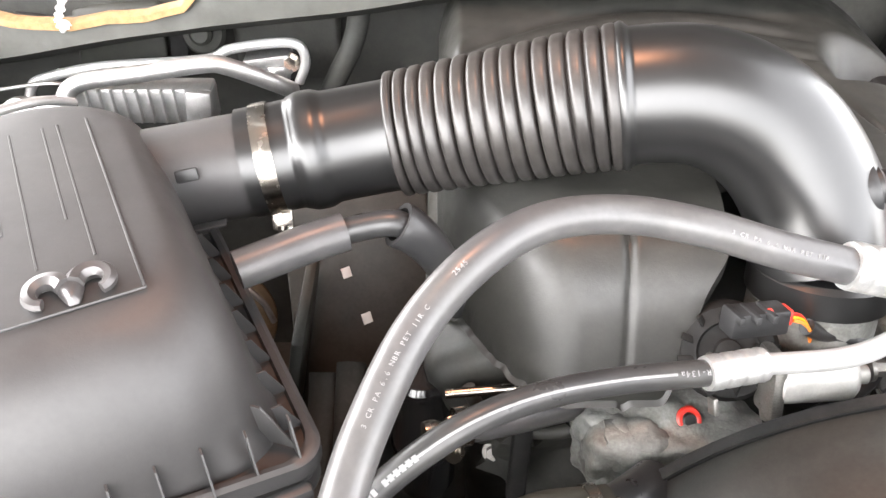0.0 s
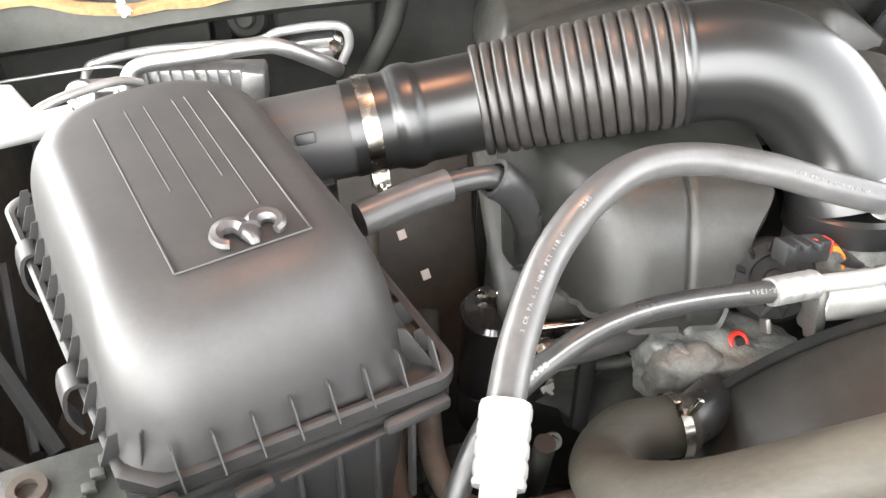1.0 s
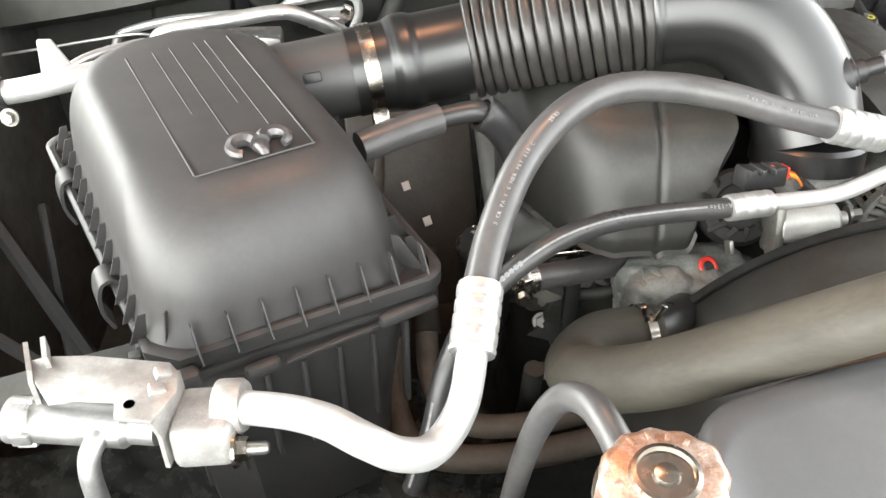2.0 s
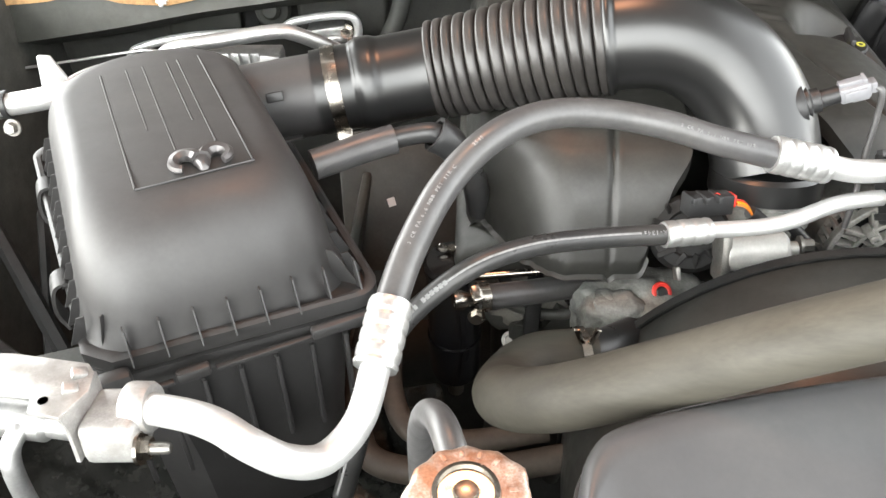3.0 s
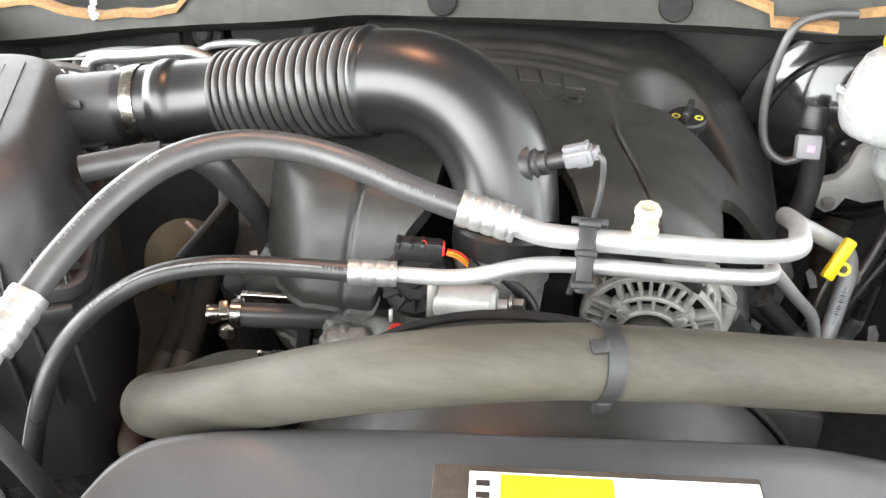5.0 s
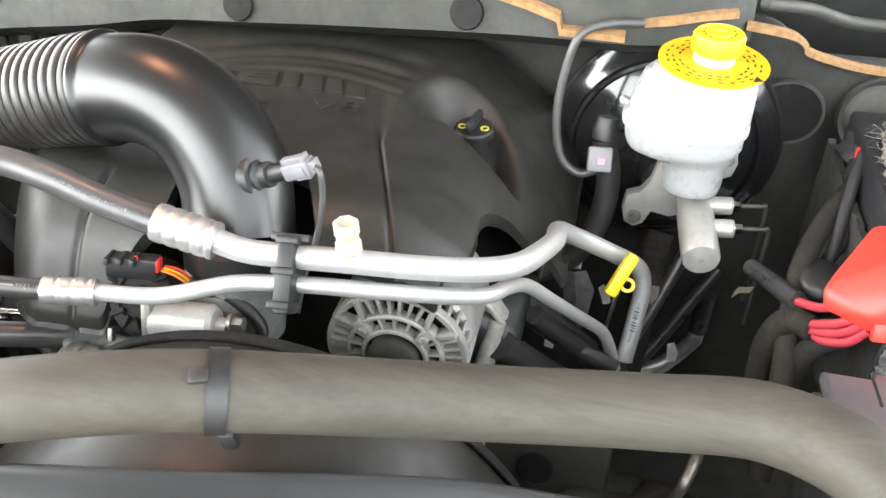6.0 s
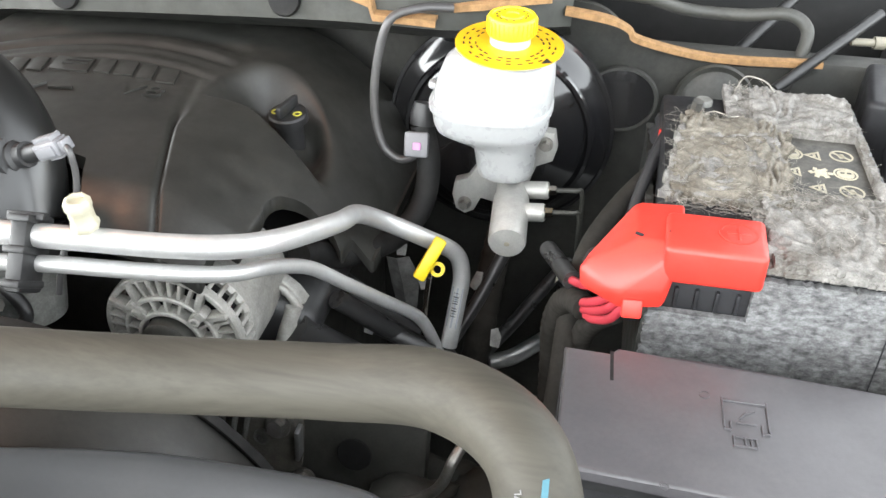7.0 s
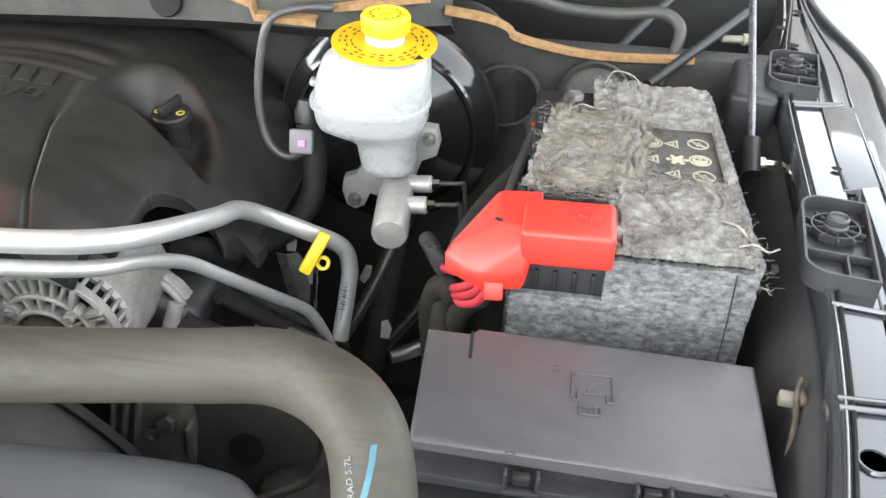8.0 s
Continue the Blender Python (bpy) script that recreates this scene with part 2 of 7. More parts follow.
def sweep(path, radius, seg=20, caps=True):
    """Verts and faces of a round tube along a path; radius is a number or one for each point of the path."""
    fr = frames_along(path)
    rad = radius if isinstance(radius, (list, tuple)) else [radius] * len(path)
    verts, faces = [], []
    for (u, w, t), p, r in zip(fr, path, rad):
        for j in range(seg):
            a = 2 * math.pi * j / seg
            verts.append(p + (u * math.cos(a) + w * math.sin(a)) * r)
    for i in range(len(path) - 1):
        for j in range(seg):
            k = (j + 1) % seg
            faces.append((i * seg + j, i * seg + k, (i + 1) * seg + k, (i + 1) * seg + j))
    if caps:
        faces.append(tuple(range(seg))[::-1])
        faces.append(tuple((len(path) - 1) * seg + j for j in range(seg)))
    return verts, faces


def tube(name, pts, r, mat, parent=None, label="", seg=20, k=8, smooth=True):
    path = spline(pts, k) if smooth else [Vector(p) for p in pts]
    v, f = sweep(path, r, seg)
    return finish(name, v, f, mat, parent, label)


def lathe(name, profile, at, axis, mat, parent=None, label="", seg=32, angle=35, scale=(1, 1), ring=False):
    """A turned body: profile of (radius, height) pairs along the axis from the point at."""
    z = Vector(axis).normalized()
    x = z.cross(Vector((0, 1, 0)) if abs(z.y) < 0.9 else Vector((1, 0, 0))).normalized()
    y = z.cross(x)
    at = Vector(at)
    verts, faces = [], []
    for r, h in profile:
        for j in range(seg):
            a = 2 * math.pi * j / seg
            verts.append(at + x * (math.cos(a) * max(r, 1e-5) * scale[0]) + y * (math.sin(a) * max(r, 1e-5) * scale[1]) + z * h)
    for i in range(len(profile) - 1):
        for j in range(seg):
            k = (j + 1) % seg
            faces.append((i * seg + j, i * seg + k, (i + 1) * seg + k, (i + 1) * seg + j))
    if ring:
        faces += [((len(profile) - 1) * seg + j, (len(profile) - 1) * seg + (j + 1) % seg, (j + 1) % seg, j) for j in range(seg)]
    else:
        faces.append(tuple(range(seg))[::-1])
        faces.append(tuple((len(profile) - 1) * seg + j for j in range(seg)))
    return finish(name, verts, faces, mat, parent, label, angle)


def box_bm(size, m, bevel=0.003, seg=2, taper=1.0):
    bm = bmesh.new()
    bmesh.ops.create_cube(bm, size=1.0)
    for v in bm.verts:
        s = taper if v.co.z > 0 else 1.0
        v.co = Vector((v.co.x * size[0] * s, v.co.y * size[1] * s, v.co.z * size[2]))
    if bevel:
        bmesh.ops.bevel(bm, geom=bm.edges[:], offset=bevel, segments=seg, affect="EDGES", profile=0.5)
    bmesh.ops.transform(bm, matrix=m, verts=bm.verts)
    return bm


def block(name, size, at, mat, parent=None, label="", rot=(0, 0, 0), bevel=0.003, seg=2, taper=1.0):
    return part(name, box_bm(size, pose(*at, *rot), bevel, seg, taper), mat, parent, label)


def slab(name, outline, z0, z1, mat, parent=None, label="", m=None, bevel=0.0, seg=2):
    """A plate: an outline in the plane pushed from z0 to z1, then posed by m."""
    bm = bmesh.new()
    f = bm.faces.new([bm.verts.new((x, y, z0)) for x, y in outline])
    r = bmesh.ops.extrude_face_region(bm, geom=[f])
    top = [e for e in r["geom"] if isinstance(e, bmesh.types.BMVert)]
    for v in top:
        v.co.z = z1
    if bevel:
        tops = [e for e in bm.edges if all(abs(v.co.z - z1) < 1e-6 for v in e.verts)]
        bmesh.ops.bevel(bm, geom=tops, offset=bevel, segments=seg, affect="EDGES", profile=0.5)
    if m is not None:
        bmesh.ops.transform(bm, matrix=m, verts=bm.verts)
    return part(name, bm, mat, parent, label)


def loft(name, rings, mat, parent=None, label="", caps=(True, True), angle=40):
    n = len(rings[0])
    verts = [v for r in rings for v in r]
    faces = []
    for i in range(len(rings) - 1):
        for j in range(n):
            k = (j + 1) % n
            faces.append((i * n + j, i * n + k, (i + 1) * n + k, (i + 1) * n + j))
    if caps[0]:
        faces.append(tuple(range(n))[::-1])
    if caps[1]:
        faces.append(tuple((len(rings) - 1) * n + j for j in range(n)))
    return finish(name, verts, faces, mat, parent, label, angle)


def rounded(a, b, c, seg=8):
    """A rounded rectangle of half sizes a, b and corner radius c, counter-clockwise."""
    c = min(c, a * 0.98, b * 0.98)
    out = []
    for cx, cy, a0 in ((a - c, b - c, 0), (-a + c, b - c, 90), (-a + c, -b + c, 180), (a - c, -b + c, 270)):
        for i in range(seg + 1):
            t = radians(a0 + 90 * i / seg)
            out.append((cx + c * math.cos(t), cy + c * math.sin(t)))
    return out


def sheet(name, rows, mat, parent=None, label="", thick=0.004, angle=40):
    """A curved sheet through rows of points, with a thickness."""
    nr, nc = len(rows), len(rows[0])
    pts = [[Vector(p) for p in r] for r in rows]
    top, bot = [], []
    for i in range(nr):
        for j in range(nc):
            du = pts[min(i + 1, nr - 1)][j] - pts[max(i - 1, 0)][j]
            dv = pts[i][min(j + 1, nc - 1)] - pts[i][max(j - 1, 0)]
            nrm = du.cross(dv).normalized()
            top.append(pts[i][j])
            bot.append(pts[i][j] - nrm * thick)
    verts = top + bot
    o = nr * nc
    faces = []
    for i in range(nr - 1):
        for j in range(nc - 1):
            a, b, c, d = i * nc + j, i * nc + j + 1, (i + 1) * nc + j + 1, (i + 1) * nc + j
            faces += [(a, b, c, d), (o + d, o + c, o + b, o + a)]
    for i in range(nr - 1):
        for j in (0, nc - 1):
            faces.append((i * nc + j, (i + 1) * nc + j, o + (i + 1) * nc + j, o + i * nc + j))
    for j in range(nc - 1):
        for i in (0, nr - 1):
            faces.append((i * nc + j, i * nc + j + 1, o + i * nc + j + 1, o + i * nc + j))
    return finish(name, verts, faces, mat, parent, label, angle)


def hexbolt(name, at, axis, r, h, mat, parent=None, label="", washer=True):
    bm = bmesh.new()
    m = Matrix.Translation(at) @ Vector(axis).to_track_quat("Z", "Y").to_matrix().to_4x4()
    bmesh.ops.create_cone(bm, cap_ends=True, segments=6, radius1=r, radius2=r * 0.94, depth=h, matrix=m @ Matrix.Translation((0, 0, h / 2)))
    if washer:
        bmesh.ops.create_cone(bm, cap_ends=True, segments=20, radius1=r * 1.45, radius2=r * 1.4, depth=h * 0.25, matrix=m @ Matrix.Translation((0, 0, h * 0.1)))
    return part(name, bm, mat, parent, label, 30)


def text_on(name, words, size, m, mat, parent=None, label="", depth=0.0003):
    """Raised or printed words, in the built-in font, turned into a mesh."""
    cu = bpy.data.curves.new(name, "FONT")
    cu.body, cu.size, cu.extrude, cu.align_x, cu.align_y = words, size, depth, "CENTER", "CENTER"
    cu.resolution_u = 3
    tmp = bpy.data.objects.new(name, cu)
    me = bpy.data.meshes.new_from_object(tmp)
    bpy.data.objects.remove(tmp)
    me.transform(m)
    return placed(name, me, mat, parent, label, 30)


def hull(name, pts, mat, parent, label="", bevel=0.004):
    bm = bmesh.new()
    for p in pts:
        bm.verts.new(p)
    bmesh.ops.convex_hull(bm, input=bm.verts[:])
    bmesh.ops.dissolve_limit(bm, angle_limit=radians(8), verts=bm.verts[:], edges=bm.edges[:])
    bmesh.ops.bevel(bm, geom=bm.edges[:], offset=bevel, segments=3, affect="EDGES", profile=0.5)
    return part(name, bm, mat, parent, label, 35)


# ---- the setting: floor, bay walls, firewall, cowl, fender ----
block("floor", (40, 40, 0.1), (0.3, 0, -0.05), M_FLOOR, bevel=0)
tagged(bpy.data.objects["floor"], "pale concrete workshop floor under the truck", "floor", kind="structure")

ob = block("bay_floor", (1.9, 1.5, 0.04), (0.3, 0.55, 0.45), M_BAY, bevel=0.005)
tagged(ob, "dusty black undertray below the engine", "undertray", kind="structure")
ob = block("wall_firewall", (1.9, 0.04, 0.72), (0.3, 1.0, 0.75), M_WALL, bevel=0.008)
tagged(ob, "dark sound-deadened firewall behind the engine", "firewall", kind="structure")
ob = block("wall_inner_fender", (0.04, 1.3, 0.66), (-0.66, 0.55, 0.78), M_BAY, bevel=0.01)
tagged(ob, "dusty black inner fender beside the air filter housing", "inner fender", kind="structure")
ob = block("wall_inner_fender", (0.04, 1.3, 0.55), (1.13, 0.6, 0.80), M_BAY, rot=(0, 0, -9), bevel=0.01)
tagged(ob, "black plastic inner fender beside the battery", "inner fender", kind="structure")
ob = block("wall_front", (1.9, 0.05, 0.62), (0.3, -0.06, 0.78), M_BAY, bevel=0.01)
tagged(ob, "black radiator support at the nose of the truck", "radiator support", kind="structure")

# cowl lip with its foam edge, two round plugs and the dark plenum behind it
lip = [(-0.66, 0.87, 1.035), (-0.50, 0.86, 1.063), (-0.37, 0.86, 1.087), (-0.24, 0.86, 1.104), (-0.10, 0.84, 1.128), (0.004, 0.83, 1.148),
       (0.13, 0.81, 1.163), (0.26, 0.81, 1.170), (0.435, 0.805, 1.179), (0.51, 0.80, 1.182), (0.59, 0.805, 1.180), (0.66, 0.83, 1.178), (0.72, 0.88, 1.168)]
lip = spline(lip, 6)


def lip_height(x):
    """Height of the lip: low along the opening at one end, full elsewhere."""
    marks = ((-0.66, 0.056), (-0.53, 0.054), (-0.50, 0.046), (-0.46, 0.028), (-0.42, 0.020), (-0.335, 0.016), (-0.275, 0.020), (-0.258, 0.048), (2.0, 0.050))
    for (a, p), (b, q) in zip(marks, marks[1:]):
        if x < b:
            return p + (q - p) * max(0.0, (x - a) / (b - a))
    return 0.05


cowl = thing("cowl_panel", (0.1, 0.85, 1.1), "grey-green cowl lip with a tan foam edge above the engine", "cowl panel")
tagged(cowl, kind="structure")
sheet("panel", [[p + V(0, 0.06, -0.03) for p in lip], [p + V(0, 0.012, -0.002) for p in lip], lip, [p + V(0, 0.006, lip_height(p.x) * 0.45) for p in lip],
                [p + V(0, 0.012, lip_height(p.x) * 0.92) for p in lip], [p + V(0, 0.02, lip_height(p.x)) for p in lip]], M_COWL, cowl, thick=0.004)
shelf = [p + V(0, 0.022, lip_height(p.x) - 0.003) for p in lip]
sheet("plenum", [[p + V(0, 0, -0.012) for p in shelf], [p + V(0, 0.1, -0.05) for p in shelf], [p + V(0, 0.5, -0.03) for p in shelf]], M_CLIP, cowl, "dark plenum behind the cowl lip", thick=0.004)
for x, y, z in ((0.125, 0.806, 1.183), (0.405, 0.802, 1.199)):
    lathe("plug", [(0.0, 0.0012), (0.013, 0.0015), (0.0180, 0.0010), (0.0195, -0.003)], (x, y, z), (0, -0.95, 0.3), M_MATTE, cowl, "round black rubber plug")


def foam_strip(name, pts, parent, w=0.009, h=0.005):
    rows = [[p + V(0, dy, dz) for p in pts] for dy, dz in ((-0.002, 0), (-0.003, h * 0.6), (w * 0.4, h), (w, h * 0.8))]
    return sheet(name, rows, M_TAN, parent, "torn tan foam edge", thick=0.004)


foam_strip("foam_edge", [p + V(0, 0.006, lip_height(p.x) - 0.003 + 0.0015 * math.sin(i * 1.7)) for i, p in enumerate(lip) if p.x < -0.262], cowl)
foam_strip("foam_edge", [V(0.44, 0.797, 1.222), V(0.47, 0.796, 1.215), V(0.508, 0.795, 1.203), V(0.512, 0.795, 1.188), V(0.545, 0.793, 1.188), V(0.582, 0.793, 1.187)], cowl)
foam_strip("foam_edge", [V(0.598, 0.81, 1.200), V(0.63, 0.815, 1.203), V(0.66, 0.83, 1.205), V(0.70, 0.85, 1.205)], cowl, 0.006, 0.003)
foam_strip("foam_edge", spline([V(0.715, 0.875, 1.184), V(0.763, 0.88, 1.176), V(0.788, 0.91, 1.155), V(0.806, 0.92, 1.139), V(0.90, 0.97, 1.106), V(1.03, 0.985, 1.104)], 4), cowl, 0.005, 0.003)

# side panel of the firewall behind the booster, with a big hole and a round plug
side = thing("firewall_panel", (0.8, 0.93, 0.9), "dark grey-brown firewall panel with an oval opening", "firewall panel")
tagged(side, kind="structure")
edge = spline([V(0.02, 0.93, 1.135), V(0.25, 0.935, 1.150), V(0.50, 0.94, 1.165), V(0.60, 0.945, 1.168), V(0.715, 0.945, 1.178), V(0.763, 0.94, 1.170), V(0.806, 0.945, 1.134), V(0.90, 0.98, 1.100), V(1.08, 0.99, 1.100)], 4)
sheet("panel", [[V(p.x, p.y + 0.01, 0.55) for p in edge], [V(p.x, p.y + 0.005, 1.0) for p in edge], edge], M_WALL, side, thick=0.008)
lathe("opening", [(0.0, 0.0), (0.036, 0.0), (0.037, 0.001)], (0.790, 0.914, 1.066), (0.1, -1, 0.2), M_BOOSTER, side, "glossy black oval panel", scale=(1, 1.15))
lathe("opening_rim", [(0.036, 0.0), (0.037, 0.003), (0.040, 0.003), (0.042, -0.004)], (0.790, 0.914, 1.066), (0.1, -1, 0.2), M_WALL, side, "dusty rim of the opening", scale=(1, 1.15), ring=True)
lathe("plug", [(0.0, 0.005), (0.036, 0.005), (0.042, 0.001), (0.048, 0.005), (0.051, 0.0)], (0.906, 0.946, 1.056), (0.0, -1, 0.25), M_DARK, side, "round dark rubber grommet")

# dark bay behind the right cowl end, its shade put into a near-black colour
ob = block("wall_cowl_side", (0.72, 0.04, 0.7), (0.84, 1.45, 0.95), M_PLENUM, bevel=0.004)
tagged(ob, "near-black panel standing in for the shaded hinge pocket beyond the firewall", "hinge pocket", kind="structure")

# ---- the raised hood that shades the rear of the bay ----
hood = thing("raised_hood", (0.3, 1.35, 1.5), "open hood raised over the engine bay with a dark lined underside", "hood")
tagged(hood, kind="structure")
HM = pose(0.3, 1.36, 1.27, -56, 0, 0) @ Matrix.Diagonal((1, -1, 1, 1))
slab("skin", [(-0.85, 0.0), (0.85, 0.0), (0.82, 0.7), (0.74, 1.12), (0.5, 1.22), (-0.5, 1.22), (-0.74, 1.12), (-0.82, 0.7)], -0.012, 0.0, M_FENDER, hood, m=HM)
slab("liner", [(-0.72, 0.06), (0.72, 0.06), (0.68, 1.05), (-0.68, 1.05)], -0.026, -0.014, M_WALL, hood, "dark felt liner", m=HM)
# panel closing the plenum; its near-black colour carries the shade
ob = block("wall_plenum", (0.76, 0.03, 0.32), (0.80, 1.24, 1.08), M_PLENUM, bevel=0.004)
tagged(ob, "near-black panel standing in for the shaded rear of the wiper plenum", "plenum wall", kind="structure")


# ---- unseen roof over the truck, open on all sides, added to darken reflections ----
ob = block("ceiling", (3.8, 6.4, 0.12), (-0.60, 1.9, 2.86), M_ROOF, bevel=0.01)
tagged(ob, "unseen grey-brown roof added above the truck to darken reflections", "ceiling", kind="structure")
# unseen wall, added to darken what the fender reflects from the rear
ob = block("wall_rear", (9.0, 0.15, 3.2), (1.2, 5.6, 1.6), M_ROOF, bevel=0.01)
tagged(ob, "unseen plain grey-brown wall added behind the truck to darken reflections", "wall", kind="structure")


# ---- air filter housing ----
TURN_BOX = 27.2
AW, AD = 0.240, 0.355
AXN = V(math.cos(radians(TURN_BOX)), math.sin(radians(TURN_BOX)), 0)
AYN = V(-AXN.y, AXN.x, 0)
AC = V(-0.281, 0.186, 0) + AXN * (AW / 2) + AYN * (AD / 2)


def air(x, y, z):
    """A point of the housing: x across, y to the rear, from its middle."""
    return AC + AXN * x + AYN * y + V(0, 0, z)


def air_ring(inset, z, c, front=0.0, back=0.0, left=0.0, right=0.0, seg=8, cut=0.0):
    """A level ring of the housing, with one front corner cut off where cut is given."""
    a, b = AW / 2 - inset - (left + right) / 2, AD / 2 - inset - (front + back) / 2
    pts = []
    for x, y in rounded(a, b, c, seg):
        d = max(0.0, cut - (x + a) - (y + b)) / 2
        pts.append(air(x + d + (left - right) / 2, y + d + (front - back) / 2, z))
    return pts


airbox = thing("air_filter_housing", AC + V(0, 0, 0.85), "black plastic air filter housing with a domed ribbed lid", "air filter housing")
RIM = 1.092
rings = [air_ring(0.012, RIM - 0.006, 0.040), air_ring(0.018, RIM + 0.012, 0.048)]
for i in range(17):
    a = i / 16 * math.pi / 2
    k, h = 1 - math.cos(a) ** 0.80, math.sin(a) ** 0.80
    rings.append(air_ring(0.020 + 0.004 * i / 16, RIM + 0.020 + 0.074 * h, 0.050 + 0.02 * k, front=0.018 * h + 0.046 * k, back=0.012 * k, left=0.006 * h + 0.024 * k, right=0.004 * h + 0.022 * k))
rings.append(air_ring(0.055, RIM + 0.0955, 0.05, front=0.064, back=0.012, left=0.030, right=0.026))
loft("lid", rings, M_BOX, airbox)
loft("lid_flange", [air_ring(0.018, RIM - 0.012, 0.03, cut=0.046), air_ring(0.0, RIM - 0.012, 0.02, cut=0.046), air_ring(-0.001, RIM - 0.010, 0.02, cut=0.046), air_ring(-0.001, RIM + 0.002, 0.02, cut=0.046),
                    air_ring(0.002, RIM + 0.004, 0.02, cut=0.046), air_ring(0.006, RIM + 0.003, 0.02, cut=0.046), air_ring(0.007, RIM - 0.002, 0.02, cut=0.046), air_ring(0.018, RIM - 0.002, 0.03, cut=0.046)], M_BOX, airbox, caps=(False, False))
loft("lower_flange", [air_ring(0.016, RIM - 0.034, 0.03, cut=0.046), air_ring(0.002, RIM - 0.034, 0.02, cut=0.046), air_ring(0.001, RIM - 0.030, 0.02, cut=0.046), air_ring(0.001, RIM - 0.017, 0.02, cut=0.046), air_ring(0.018, RIM - 0.014, 0.02, cut=0.046)], M_BOX, airbox, caps=(False, False))
loft("lower_box", [air_ring(0.014, RIM - 0.02, 0.035, cut=0.046), air_ring(0.018, RIM - 0.05, 0.035, cut=0.046), air_ring(0.028, RIM - 0.16, 0.035, cut=0.046), air_ring(0.034, 0.80, 0.035, cut=0.046)], M_BOX, airbox)


def gusset(u, v, du, dv, h=0.030, reach=0.017):
    """A thin triangular rib from the rim up to the wall; (du, dv) points outward."""
    side = V(-dv, du, 0) * 0.0006
    o = [(reach, 0.0), (0.0, 0.0), (-0.004, h), (0.002, h)]
    vs = []
    for s in (-1, 1):
        for r, z in o:
            vs.append(air(u + du * r + s * side.x, v + dv * r + s * side.y, RIM + z))
    fs = [(0, 1, 2, 3), (7, 6, 5, 4), (0, 4, 5, 1), (1, 5, 6, 2), (2, 6, 7, 3), (3, 7, 4, 0)]
    finish("rib", vs, fs, M_BOX, airbox, angle=20)


for i in range(8):
    gusset(-0.0745 + i * 0.0256, -AD / 2 + 0.018, 0, -1, h=0.024)
for i in range(13):
    gusset(-AW / 2 + 0.018, -AD / 2 + 0.046 + i * 0.0235, -1, 0, h=0.024, reach=0.012)
for i in range(8):
    gusset(AW / 2 - 0.018, -AD / 2 + 0.03 + i * 0.03, 1, 0, h=0.024, reach=0.013)
gusset(AW / 2 - 0.030, -AD / 2 + 0.030, 0.707, -0.707, reach=0.024)
gusset(-AW / 2 + 0.034, -AD / 2 + 0.036, -0.707, -0.707, h=0.028, reach=0.010)
# clips on the front and a strap latch on the side
for u, w in ((-0.036, 0.026), (0.082, 0.050)):
    p = air(u, -AD / 2 - 0.004, RIM - 0.018)
    block("clip", (w, 0.009, 0.011), p, M_BOX, airbox, rot=(0, 0, TURN_BOX), bevel=0.003)
for u, w in ((-0.066, 0.030), (0.020, 0.078)):
    block("clip_bar", (w, 0.005, 0.004), air(u, -AD / 2 - 0.003, RIM - 0.022), M_BOX, airbox, rot=(0, 0, TURN_BOX), bevel=0.001)
block("hinge_boss", (0.024, 0.014, 0.016), air(-AW / 2 + 0.030, -AD / 2 + 0.004, RIM - 0.010), M_BOX, airbox, rot=(0, 0, TURN_BOX), bevel=0.004)
for v in (-0.057, 0.094):
    p = air(-AW / 2 + 0.001, v, RIM - 0.002)
    strap = [p + AXN * 0.018 + V(0, 0, 0.004), p + AXN * 0.010 + V(0, 0, 0.012), p + V(0, 0, 0.010), p - AXN * 0.005 + V(0, 0, -0.002), p - AXN * 0.006 + V(0, 0, -0.018), p - AXN * 0.001 + V(0, 0, -0.036)]
    sheet("latch", [[q - AYN * 0.011 for q in spline(strap, 4)], [q + AYN * 0.011 for q in spline(strap, 4)]], M_BOX, airbox, "black strap latch", thick=0.003)
for i in range(7):
    block("wall_rib", (0.004, 0.008, 0.10), air(-0.09 + i * 0.03, -AD / 2 + 0.019, RIM - 0.10), M_BOX, airbox, rot=(0, 0, TURN_BOX), bevel=0.001)
# fine raised lines on the top
TOPZ = RIM + 0.0955
for i, u in enumerate((-0.037, -0.014, 0.001, 0.023, 0.033, 0.053)):
    v0 = -0.093 if i in (0, 5) else (-0.052 if i % 2 == 0 else -0.01)
    p, q = air(u, v0, TOPZ - 0.0004), air(u, 0.108, TOPZ - 0.0004)
    tube("panel_line", [p, (p + q) / 2, q], 0.0010, M_BOX, airbox, seg=6, k=2)
p, q = air(-0.037, -0.093, TOPZ - 0.0004), air(0.053, -0.093, TOPZ - 0.0004)
tube("panel_line", [p, (p + q) / 2, q], 0.0009, M_BOX, airbox, seg=6, k=2)
